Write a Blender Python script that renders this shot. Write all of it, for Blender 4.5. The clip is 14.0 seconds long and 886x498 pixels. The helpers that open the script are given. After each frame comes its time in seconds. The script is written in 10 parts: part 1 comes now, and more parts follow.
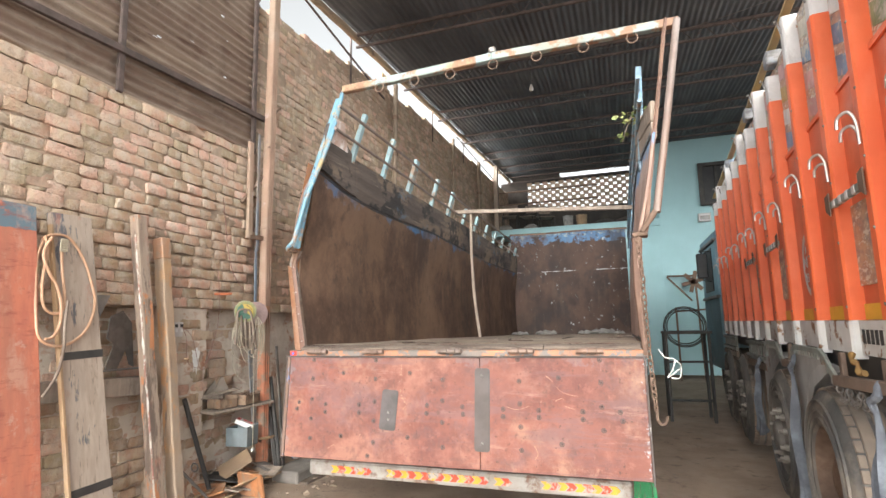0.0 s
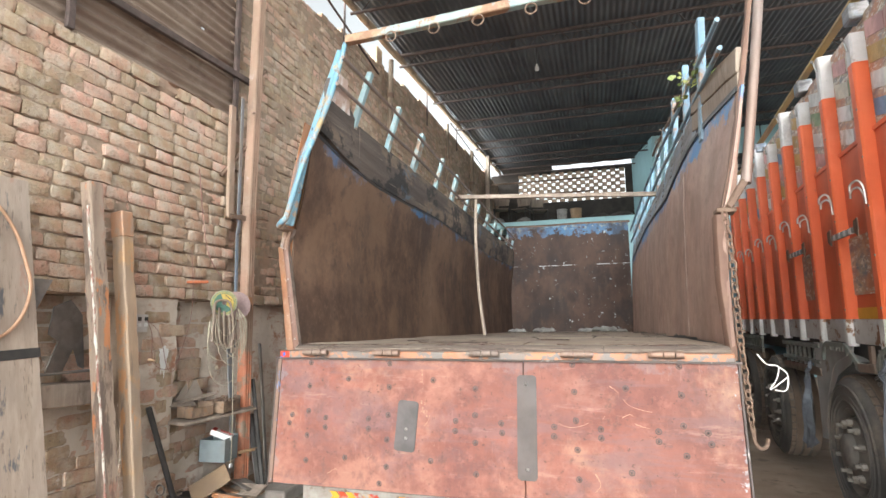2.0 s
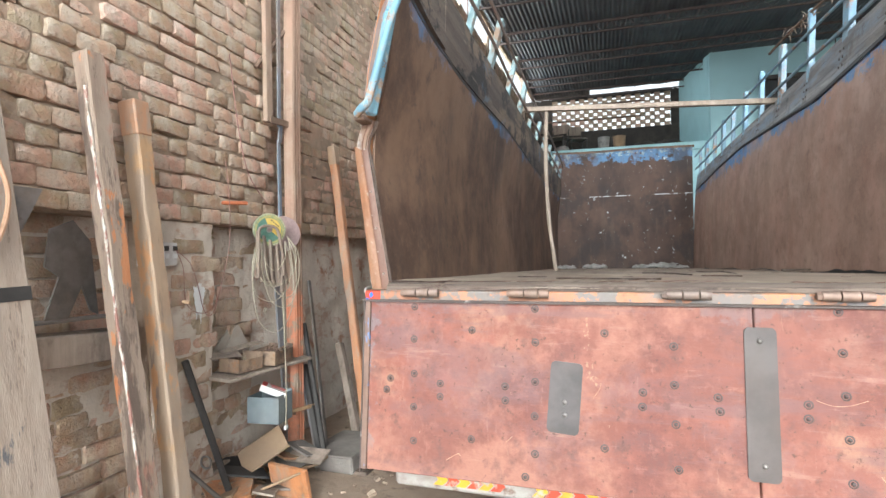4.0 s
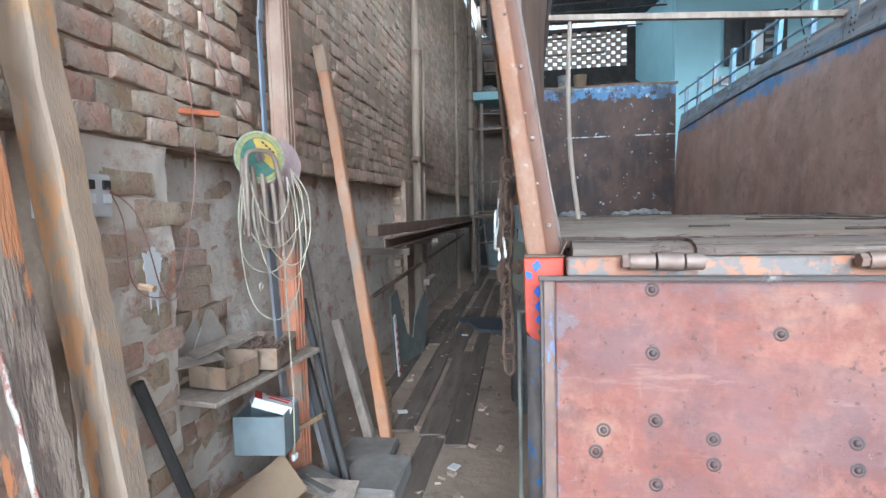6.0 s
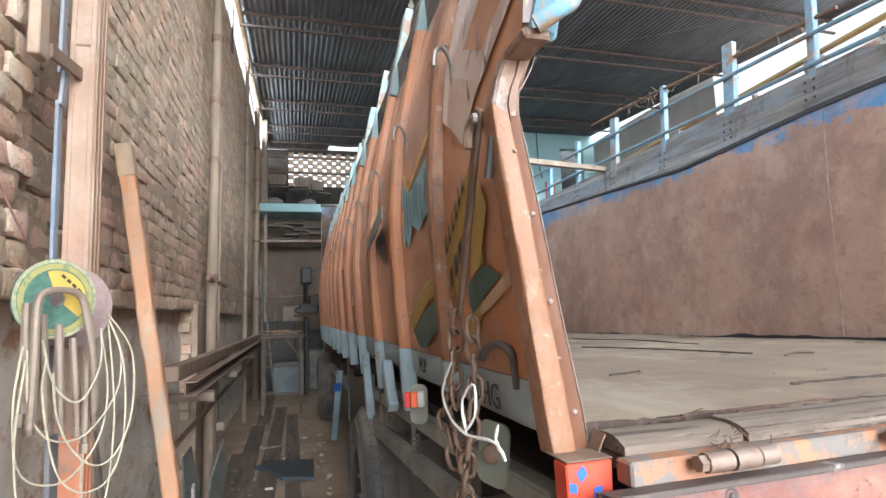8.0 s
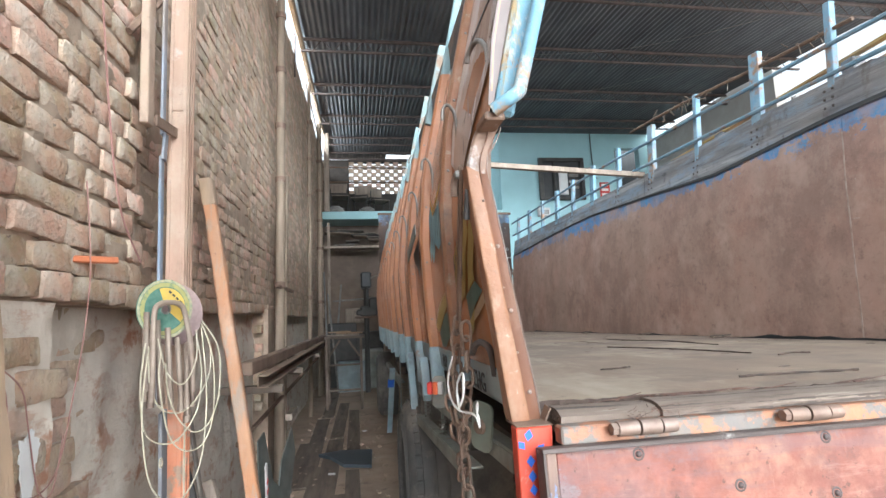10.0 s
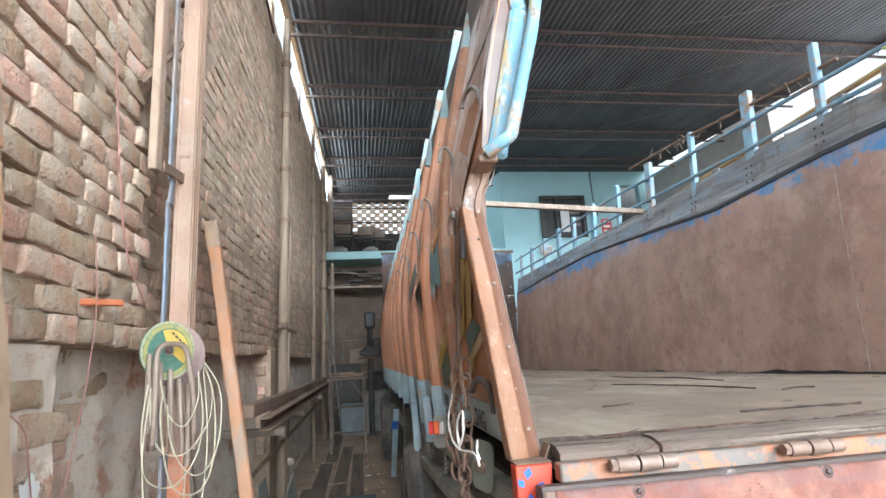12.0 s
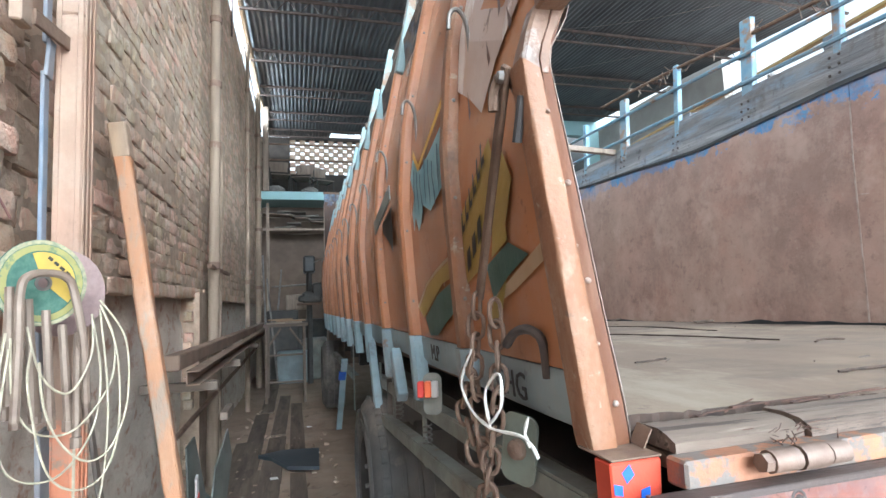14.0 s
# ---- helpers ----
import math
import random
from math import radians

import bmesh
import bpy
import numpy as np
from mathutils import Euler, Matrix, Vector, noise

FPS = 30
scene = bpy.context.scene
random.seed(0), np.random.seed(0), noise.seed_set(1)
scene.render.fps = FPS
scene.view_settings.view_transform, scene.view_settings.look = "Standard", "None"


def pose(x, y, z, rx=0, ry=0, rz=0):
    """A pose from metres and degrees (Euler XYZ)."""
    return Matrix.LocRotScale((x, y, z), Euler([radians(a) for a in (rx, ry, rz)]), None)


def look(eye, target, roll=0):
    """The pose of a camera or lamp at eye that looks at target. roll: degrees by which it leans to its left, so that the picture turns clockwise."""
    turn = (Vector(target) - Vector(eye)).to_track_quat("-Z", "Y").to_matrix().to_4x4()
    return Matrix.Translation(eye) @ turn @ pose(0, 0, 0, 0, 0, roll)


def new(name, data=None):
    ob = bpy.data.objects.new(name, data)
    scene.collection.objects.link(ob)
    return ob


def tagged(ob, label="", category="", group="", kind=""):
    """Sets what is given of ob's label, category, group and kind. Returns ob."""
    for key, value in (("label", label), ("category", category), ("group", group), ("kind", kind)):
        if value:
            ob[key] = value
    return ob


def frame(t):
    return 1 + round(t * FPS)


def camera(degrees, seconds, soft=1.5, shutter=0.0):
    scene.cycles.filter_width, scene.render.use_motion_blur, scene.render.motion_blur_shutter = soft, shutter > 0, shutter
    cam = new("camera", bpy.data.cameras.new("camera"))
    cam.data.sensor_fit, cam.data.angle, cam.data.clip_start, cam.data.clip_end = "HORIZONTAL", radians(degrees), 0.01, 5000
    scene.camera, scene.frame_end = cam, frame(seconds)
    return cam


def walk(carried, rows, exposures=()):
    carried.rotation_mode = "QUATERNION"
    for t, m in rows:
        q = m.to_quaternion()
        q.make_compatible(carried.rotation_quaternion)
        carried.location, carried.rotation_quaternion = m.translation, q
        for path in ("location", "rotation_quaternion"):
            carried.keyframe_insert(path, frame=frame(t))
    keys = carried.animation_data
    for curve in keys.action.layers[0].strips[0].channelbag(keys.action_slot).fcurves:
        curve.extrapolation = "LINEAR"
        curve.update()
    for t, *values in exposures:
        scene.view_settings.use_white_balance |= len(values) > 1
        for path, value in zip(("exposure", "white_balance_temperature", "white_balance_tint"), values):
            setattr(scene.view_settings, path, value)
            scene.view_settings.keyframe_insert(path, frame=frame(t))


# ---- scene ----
cam = camera(80.6, 14.0)
PATH = [
    (0, (-0.114, 0.065, 1.281), (-0.746, 1.94, 1.571), -1.1),
    (0.5, (-0.213, 0.145, 1.265), (-0.82, 2.03, 1.544), -0.8),
    (1, (-0.286, 0.331, 1.288), (-0.871, 2.223, 1.565), -0.6),
    (1.5, (-0.37, 0.448, 1.28), (-0.939, 2.346, 1.555), -0.7),
    (2, (-0.557, 0.569, 1.282), (-1.114, 2.47, 1.557), -0.6),
    (2.5, (-0.731, 0.692, 1.279), (-1.266, 2.603, 1.524), -0.3),
    (3, (-0.877, 0.913, 1.278), (-1.406, 2.831, 1.481), -0.3),
    (3.5, (-1.061, 1.079, 1.267), (-1.644, 2.989, 1.392), -0.3),
    (3.7, (-1.158, 1.131, 1.256), (-1.756, 3.038, 1.346), -0.4),
    (5.8, (-2.137, 1.924, 1.238), (-2.54, 3.877, 1.091), -0.9),
    (6, (-2.2, 2.008, 1.236), (-2.519, 3.976, 1.083), -1.3),
    (6.5, (-2.317, 2.29, 1.273), (-2.402, 4.286, 1.192), -3.5),
    (7, (-2.435, 2.38, 1.315), (-2.273, 4.372, 1.375), -3.2),
    (7.5, (-2.563, 2.391, 1.356), (-2.092, 4.325, 1.557), -2.6),
    (8, (-2.595, 2.332, 1.367), (-2.049, 4.241, 1.606), -2.2),
    (8.5, (-2.538, 2.242, 1.356), (-2.078, 4.175, 1.588), -1.9),
    (8.7, (-2.528, 2.209, 1.357), (-2.118, 4.153, 1.582), -1.8),
    (10.8, (-2.523, 1.904, 1.379), (-2.215, 3.853, 1.702), -2.8),
    (11, (-2.522, 1.903, 1.378), (-2.211, 3.848, 1.729), -3.2),
    (11.5, (-2.504, 1.933, 1.371), (-2.202, 3.867, 1.779), -3.7),
    (12, (-2.512, 1.945, 1.367), (-2.205, 3.881, 1.766), -3.2),
    (12.5, (-2.584, 2.041, 1.35), (-2.201, 3.978, 1.668), -2.6),
    (13, (-2.667, 2.14, 1.349), (-2.157, 4.057, 1.606), -2.1),
    (13.5, (-2.675, 2.266, 1.337), (-2.105, 4.171, 1.547), -2.0),
    (14, (-2.601, 2.435, 1.357), (-2.063, 4.351, 1.554), -2.4),
]
EXPOSURE = [(0, -0.02, 6450, 7), (2, 0.0, 6250, 5), (3.7, 0.04, 6100, 4), (6, 0.06, 5100, 1), (6.5, 0.15, 5200, 1), (7, 0.37, 5350, 1), (7.7, 0.4, 5900, 5), (8.6, 0.43, 5750, 3), (11, 0.25, 5750, 3), (14, 0.52, 5480, 1)]
walk(cam, [(t, look(eye, target, roll)) for t, eye, target, roll in PATH], EXPOSURE)

# ---- light ----
SUN_ELEV, SUN_ROT = 23.0, 172.0
world = bpy.data.worlds.new("overcast_sky")
scene.world = world
world.use_nodes = True
wn, wl = world.node_tree.nodes, world.node_tree.links
sky = wn.new("ShaderNodeTexSky")
sky.sky_type, sky.sun_disc = "NISHITA", False
sky.sun_elevation, sky.sun_rotation = radians(SUN_ELEV), radians(SUN_ROT)
sky.dust_density, sky.air_density = 4.0, 1.0
soft_sky = wn.new("ShaderNodeHueSaturation")
soft_sky.inputs["Saturation"].default_value, soft_sky.inputs["Value"].default_value = 0.06, 2.2
wl.new(sky.outputs[0], soft_sky.inputs["Color"])
wl.new(soft_sky.outputs[0], wn["Background"].inputs["Color"])
wn["Background"].inputs["Strength"].default_value = 0.15

sun_data = bpy.data.lights.new("sun", "SUN")
sun_data.energy, sun_data.angle, sun_data.color = 0.64, radians(40), (1.0, 0.97, 0.93)
sun = new("sun", sun_data)
sun.matrix_world = look((1.5, -10, 7), (-0.5, 4, 1))


def sky_opening(name, at, aim, wide, high, watts):
    """The sky's light through one of the shed's open sides."""
    d = bpy.data.lights.new(name, "AREA")
    d.shape, d.size, d.size_y, d.energy, d.color = "RECTANGLE", wide, high, watts, (0.95, 0.98, 1.0)
    ob = new(name, d)
    ob.matrix_world = look(at, aim)


sky_opening("sky_front", (-0.7, -2.4, 2.65), (-0.5, 8.0, 2.1), 9.5, 5.0, 410)
sky_opening("sky_west_gap", (-3.75, 10.2, 5.42), (0.0, 10.2, 3.0), 11.0, 0.45, 490)
sky_opening("sky_east", (4.6, 5.0, 4.2), (0.0, 6.0, 2.6), 7.0, 1.6, 170)


# ---- materials ----
def surface(name, base, alt=None, dirt=None, rough=0.75, metal=0.0, scale=5.0, stretch=(1, 1, 1), wear=None,
            wear_at=0.62, wear_scale=3.0, bump=0.15, fine=60.0, spread=0.0, island=False, dirt_at=0.5, wear_soft=0.04,
            wear_stretch=None, patches=()):
    """A worn surface: two tones of grain, broad dirt, patches of wear with hard edges and fine relief.
    patches: (axis, from, to, colour, threshold): flaking paint kept in one band of the object."""
    m = bpy.data.materials.new(name)
    m.use_nodes = True
    n, l = m.node_tree.nodes, m.node_tree.links
    bsdf = n["Principled BSDF"]
    alt = alt or tuple(c * 0.75 for c in base)
    tc = n.new("ShaderNodeTexCoord")
    mp = n.new("ShaderNodeMapping")
    mp.inputs["Scale"].default_value = stretch
    l.new(tc.outputs["Object"], mp.inputs["Vector"])

    def noise_node(sc, detail=6.0, source=None, rough_=0.6):
        t = n.new("ShaderNodeTexNoise")
        t.inputs["Scale"].default_value, t.inputs["Detail"].default_value = sc, detail
        t.inputs["Roughness"].default_value = rough_
        l.new(source or mp.outputs[0], t.inputs["Vector"])
        return t.outputs["Fac"]

    def ramp(src, a, b):
        r = n.new("ShaderNodeMapRange")
        r.inputs["From Min"].default_value, r.inputs["From Max"].default_value = a, b
        l.new(src, r.inputs["Value"])
        return r.outputs["Result"]

    def mix(fac, a, b):
        x = n.new("ShaderNodeMix")
        x.data_type = "RGBA"
        for sock, v in ((x.inputs[0], fac), (x.inputs[6], a), (x.inputs[7], b)):
            if isinstance(v, tuple):
                sock.default_value = (*v, 1)
            elif isinstance(v, float):
                sock.default_value = v
            else:
                l.new(v, sock)
        return x.outputs[2]

    grain = noise_node(scale)
    col = mix(ramp(grain, 0.4, 0.6), base, alt)
    if dirt:
        col = mix(ramp(noise_node(scale * 0.22, 4.0), dirt_at - 0.12, dirt_at + 0.25), col, dirt)
    if spread:
        if island:
            g = n.new("ShaderNodeNewGeometry")
            rnd = g.outputs["Random Per Island"]
        else:
            g = n.new("ShaderNodeObjectInfo")
            rnd = g.outputs["Random"]
        hs = n.new("ShaderNodeHueSaturation")
        l.new(ramp_range(n, l, rnd, 1 - spread, 1 + spread), hs.inputs["Value"])
        l.new(ramp_range(n, l, rnd, 0.5 + 0.08 * spread, 0.5 - 0.08 * spread), hs.inputs["Hue"])
        l.new(col, hs.inputs["Color"])
        col = hs.outputs["Color"]
    if wear:
        src = None
        if wear_stretch:
            mp2 = n.new("ShaderNodeMapping")
            mp2.inputs["Scale"].default_value = wear_stretch
            l.new(tc.outputs["Object"], mp2.inputs["Vector"])
            src = mp2.outputs[0]
        w = ramp(noise_node(wear_scale, 8.0, src or tc.outputs["Object"], 0.68), wear_at - wear_soft, wear_at + wear_soft)
        col = mix(w, col, wear)
    for axis, a, b, tone, at, *grain_scale in patches:
        sp = n.new("ShaderNodeSeparateXYZ")
        l.new(tc.outputs["Object"], sp.inputs[0])
        band = ramp(sp.outputs["XYZ".index(axis)], a, b)
        add = n.new("ShaderNodeMath")
        add.operation = "MULTIPLY"
        l.new(band, add.inputs[0])
        l.new(ramp(noise_node(grain_scale[0] if grain_scale else 5.0, 9.0, tc.outputs["Object"], 0.7), 0.25, 0.75), add.inputs[1])
        col = mix(ramp(add.outputs[0], at - 0.03, at + 0.03), col, tone)
    l.new(col, bsdf.inputs["Base Color"])
    bsdf.inputs["Metallic"].default_value = metal
    rr = ramp_range(n, l, grain, max(rough - 0.12, 0.05), min(rough + 0.15, 1.0))
    l.new(rr, bsdf.inputs["Roughness"])
    if bump:
        b1 = n.new("ShaderNodeBump")
        b1.inputs["Strength"].default_value, b1.inputs["Distance"].default_value = bump, 0.01
        l.new(noise_node(fine, 5.0), b1.inputs["Height"])
        l.new(b1.outputs[0], bsdf.inputs["Normal"])
    return m


def ramp_range(n, l, src, lo, hi):
    r = n.new("ShaderNodeMapRange")
    r.inputs["To Min"].default_value, r.inputs["To Max"].default_value = lo, hi
    l.new(src, r.inputs["Value"])
    return r.outputs["Result"]


def layered(m, layers):
    """Adds stains and scratches over a surface: (stretch, scale, from, to, colour, amount)."""
    n, l = m.node_tree.nodes, m.node_tree.links
    bsdf = n["Principled BSDF"]
    col = bsdf.inputs["Base Color"].links[0].from_socket
    tc = n.new("ShaderNodeTexCoord")
    for k, (scale_xyz, sc, lo, hi, tone, amount) in enumerate(layers):
        mp = n.new("ShaderNodeMapping")
        mp.inputs["Scale"].default_value = scale_xyz
        mp.inputs["Location"].default_value = (sc + 3.7 * k, 1.3 * k, sc * 0.3)
        l.new(tc.outputs["Object"], mp.inputs["Vector"])
        t = n.new("ShaderNodeTexNoise")
        t.inputs["Scale"].default_value, t.inputs["Detail"].default_value, t.inputs["Roughness"].default_value = sc, 11.0, 0.7
        l.new(mp.outputs[0], t.inputs["Vector"])
        r = n.new("ShaderNodeMapRange")
        r.inputs["From Min"].default_value, r.inputs["From Max"].default_value, r.inputs["To Max"].default_value = lo, lo + 0.8 * (hi - lo), amount
        l.new(t.outputs["Fac"], r.inputs["Value"])
        x = n.new("ShaderNodeMix")
        x.data_type = "RGBA"
        l.new(r.outputs["Result"], x.inputs[0])
        l.new(col, x.inputs[6])
        x.inputs[7].default_value = (*tone, 1)
        col = x.outputs[2]
    l.new(col, bsdf.inputs["Base Color"])
    return m


def gate_paint():
    """Faded red plywood: clouds of darker and paler red, bare tan patches, bluish grime, faint grain, flaking paint at both ends."""
    m = surface("faded_red_plywood", (0.24, 0.094, 0.07), (0.19, 0.075, 0.057), (0.162, 0.078, 0.064), 0.78, scale=5, stretch=(0.8, 1, 1.5), bump=0.16, fine=80, dirt_at=0.5,
                wear=(0.34, 0.2, 0.135), wear_at=0.63, wear_scale=2.6, wear_soft=0.08, wear_stretch=(1.2, 1, 1.0),
                patches=(("X", -1.95, -2.15, (0.19, 0.155, 0.16), 0.55, 12.0), ("X", -0.1, -0.03, (0.36, 0.4, 0.42), 0.56, 26.0), ("X", -2.08, -2.16, (0.12, 0.22, 0.42), 0.6, 22.0), ("Z", 0.93, 1.13, (0.19, 0.115, 0.105), 0.42, 6.0), ("Z", 1.0, 1.13, (0.21, 0.15, 0.145), 0.48, 14.0),
                         ("Z", 0.8, 0.5, (0.31, 0.165, 0.115), 0.62, 5.0)))
    return layered(m, (((1, 1, 0.4), 30.0, 0.5, 0.75, (0.28, 0.125, 0.09), 0.35), ((0.3, 1, 1), 30.0, 0.52, 0.75, (0.2, 0.08, 0.06), 0.4),
                       ((1, 1, 1), 1.7, 0.5, 0.62, (0.3, 0.145, 0.105), 0.8), ((1, 1, 1), 2.3, 0.52, 0.64, (0.14, 0.058, 0.05), 0.8), ((1, 1, 1), 11.0, 0.54, 0.68, (0.13, 0.07, 0.062), 0.65),
                       ((0.5, 1, 1.3), 5.0, 0.52, 0.64, (0.145, 0.085, 0.085), 0.4), ((0.6, 1, 1.0), 4.0, 0.58, 0.7, (0.3, 0.165, 0.125), 0.45), ((1, 1, 1), 20.0, 0.54, 0.68, (0.29, 0.135, 0.1), 0.45),
                       ((0.1, 1, 1), 60.0, 0.62, 0.7, (0.34, 0.2, 0.15), 0.35), ((1, 1, 0.1), 60.0, 0.62, 0.7, (0.33, 0.18, 0.13), 0.35), ((1, 1, 1), 3.4, 0.54, 0.66, (0.18, 0.115, 0.115), 0.35),
                       ((0.12, 1, 1), 9.0, 0.55, 0.64, (0.17, 0.1, 0.095), 0.55), ((0.15, 1, 1), 14.0, 0.6, 0.68, (0.33, 0.2, 0.155), 0.4), ((1, 1, 1), 48.0, 0.6, 0.67, (0.08, 0.048, 0.042), 0.7), ((1, 1, 1), 7.0, 0.61, 0.67, (0.11, 0.06, 0.052), 0.6), ((1.5, 1, 1), 5.0, 0.66, 0.69, (0.42, 0.28, 0.18), 0.6)))


M_BRICK = surface("dusty_brick", (0.44, 0.285, 0.188), (0.49, 0.35, 0.243), (0.47, 0.36, 0.262), 0.95, scale=9, bump=1.0, fine=80, spread=0.3, island=True,
                  wear=(0.46, 0.39, 0.32), wear_at=0.6, wear_scale=6, wear_soft=0.1)
M_BRICK_ONE = surface("dusty_brick_single", (0.48, 0.31, 0.205), (0.53, 0.38, 0.265), (0.51, 0.39, 0.285), 0.95, scale=9, bump=1.0, fine=80, spread=0.3,
                      wear=(0.46, 0.39, 0.32), wear_at=0.6, wear_scale=6, wear_soft=0.1)
for m in (M_BRICK, M_BRICK_ONE):
    layered(m, (((1, 1, 1), 6.0, 0.5, 0.64, (0.45, 0.23, 0.155), 0.4), ((1, 1, 1), 7.5, 0.5, 0.62, (0.51, 0.42, 0.34), 0.55), ((1, 1, 1), 24.0, 0.52, 0.66, (0.27, 0.185, 0.14), 0.5), ((1, 1, 1), 45.0, 0.6, 0.66, (0.16, 0.11, 0.085), 0.6), ((1, 1, 1), 60.0, 0.6, 0.7, (0.5, 0.43, 0.34), 0.4), ((1, 1, 0.22), 11.0, 0.53, 0.62, (0.54, 0.43, 0.3), 0.55), ((1, 1, 1), 3.0, 0.56, 0.66, (0.47, 0.25, 0.17), 0.45)))
M_MORTAR = surface("mud_mortar", (0.345, 0.258, 0.19), (0.28, 0.206, 0.15), None, 0.95, scale=14, bump=0.9, fine=30)
M_PLASTER = surface("crumbling_mud_plaster", (0.66, 0.575, 0.485), (0.57, 0.49, 0.405), (0.55, 0.465, 0.385), 0.95, scale=5, bump=0.9, fine=22,
                    wear=(0.38, 0.2, 0.125), wear_at=0.6, wear_scale=5.5, wear_soft=0.04)
layered(M_PLASTER, (((1, 1, 2.4), 4.0, 0.54, 0.62, (0.42, 0.24, 0.165), 0.6), ((1, 1, 1), 12.0, 0.56, 0.68, (0.38, 0.31, 0.25), 0.4), ((1, 1, 1), 2.0, 0.5, 0.66, (0.6, 0.54, 0.48), 0.5)))
layered(M_MORTAR, (((1, 1, 1), 15.0, 0.56, 0.7, (0.26, 0.185, 0.135), 0.4), ((1, 1, 0.3), 6.0, 0.52, 0.64, (0.44, 0.35, 0.26), 0.5), ((1, 1, 1), 3.0, 0.52, 0.66, (0.45, 0.27, 0.19), 0.5)))
M_TIN = surface("old_tin_sheet", (0.28, 0.21, 0.155), (0.2, 0.135, 0.1), (0.14, 0.09, 0.07), 0.7, metal=0.25, scale=3, stretch=(1, 0.35, 6), bump=0.2, fine=40,
                wear=(0.12, 0.07, 0.05), wear_at=0.6, wear_scale=2.4, wear_soft=0.06, wear_stretch=(1, 0.7, 6))
M_ROOF = layered(surface("grey_roof_sheet", (0.13, 0.134, 0.143), (0.095, 0.1, 0.108), (0.062, 0.062, 0.067), 0.72, metal=0.1, scale=4, stretch=(1, 0.3, 1), bump=0.05), (((1, 1, 1), 1.2, 0.5, 0.66, (0.13, 0.125, 0.12), 0.5), ((3, 0.2, 1), 3.0, 0.56, 0.66, (0.05, 0.045, 0.045), 0.5)))
M_FASCIA = surface("sunlit_tan_fascia", (0.4, 0.3, 0.2), (0.32, 0.235, 0.155), (0.24, 0.17, 0.12), 0.85, scale=5, stretch=(1, 0.4, 2), bump=0.3, wear=(0.18, 0.13, 0.1), wear_at=0.6, wear_scale=4)
M_PURLIN = surface("rusty_purlin", (0.12, 0.085, 0.075), (0.08, 0.06, 0.052), None, 0.8, metal=0.2, scale=12)
M_DIRT = surface("oily_dirt_floor", (0.42, 0.31, 0.225), (0.33, 0.24, 0.175), (0.235, 0.172, 0.13), 0.95, scale=3, bump=0.7, fine=18, wear=(0.24, 0.21, 0.18), wear_at=0.7, wear_scale=9, wear_soft=0.03)
M_PLYWOOD = layered(surface("stained_brown_plywood", (0.375, 0.218, 0.165), (0.31, 0.18, 0.137), (0.42, 0.275, 0.22), 0.55, scale=9, stretch=(1, 0.9, 0.9), bump=0.12, dirt_at=0.52,
                            patches=(("Z", 2.15, 2.32, (0.08, 0.23, 0.48), 0.4, 5.0), ("Z", 1.9, 2.38, (0.085, 0.24, 0.47), 0.47, 8.0))),
                    (((1, 1, 0.6), 1.5, 0.48, 0.62, (0.37, 0.255, 0.2), 0.6), ((1, 1, 0.7), 1.9, 0.5, 0.66, (0.18, 0.105, 0.08), 0.6), ((1, 0.7, 0.7), 5.0, 0.54, 0.7, (0.33, 0.22, 0.175), 0.5), ((1, 1, 1), 34.0, 0.54, 0.72, (0.18, 0.108, 0.085), 0.45),
                     ((1, 1, 1), 55.0, 0.56, 0.7, (0.42, 0.31, 0.25), 0.45), ((1, 1, 1), 9.0, 0.58, 0.68, (0.13, 0.08, 0.065), 0.5), ((1, 0.25, 2), 9.0, 0.68, 0.71, (0.5, 0.42, 0.37), 0.6), ((1, 1, 1), 22.0, 0.695, 0.72, (0.6, 0.56, 0.52), 0.8), ((1, 1, 0.5), 0.9, 0.5, 0.62, (0.24, 0.17, 0.13), 0.4), ((1, 1, 1), 3.0, 0.52, 0.66, (0.41, 0.27, 0.21), 0.55), ((1, 1, 0.1), 12.0, 0.62, 0.7, (0.18, 0.125, 0.1), 0.5), ((1, 1, 0.8), 1.4, 0.5, 0.62, (0.2, 0.128, 0.1), 0.5), ((1, 1, 0.8), 2.6, 0.54, 0.66, (0.5, 0.35, 0.28), 0.45), ((1, 0.5, 1), 10.0, 0.58, 0.66, (0.22, 0.14, 0.11), 0.45)))
# west lining, a darker brown than the east lining
M_PLYDARK = layered(surface("dark_brown_plywood", (0.105, 0.058, 0.037), (0.066, 0.038, 0.027), (0.076, 0.045, 0.031), 0.6, scale=6, stretch=(1, 1, 0.9), bump=0.1,
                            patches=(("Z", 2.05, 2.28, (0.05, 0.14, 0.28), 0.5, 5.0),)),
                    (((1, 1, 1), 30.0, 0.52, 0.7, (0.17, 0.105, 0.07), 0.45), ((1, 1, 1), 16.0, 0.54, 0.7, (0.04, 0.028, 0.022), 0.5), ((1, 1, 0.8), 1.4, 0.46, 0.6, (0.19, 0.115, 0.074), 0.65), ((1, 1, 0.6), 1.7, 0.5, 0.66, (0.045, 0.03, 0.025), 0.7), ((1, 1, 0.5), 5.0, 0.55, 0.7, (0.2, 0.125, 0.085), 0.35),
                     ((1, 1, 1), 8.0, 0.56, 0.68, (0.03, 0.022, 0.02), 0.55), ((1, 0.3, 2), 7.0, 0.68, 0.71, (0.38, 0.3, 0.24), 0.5)))
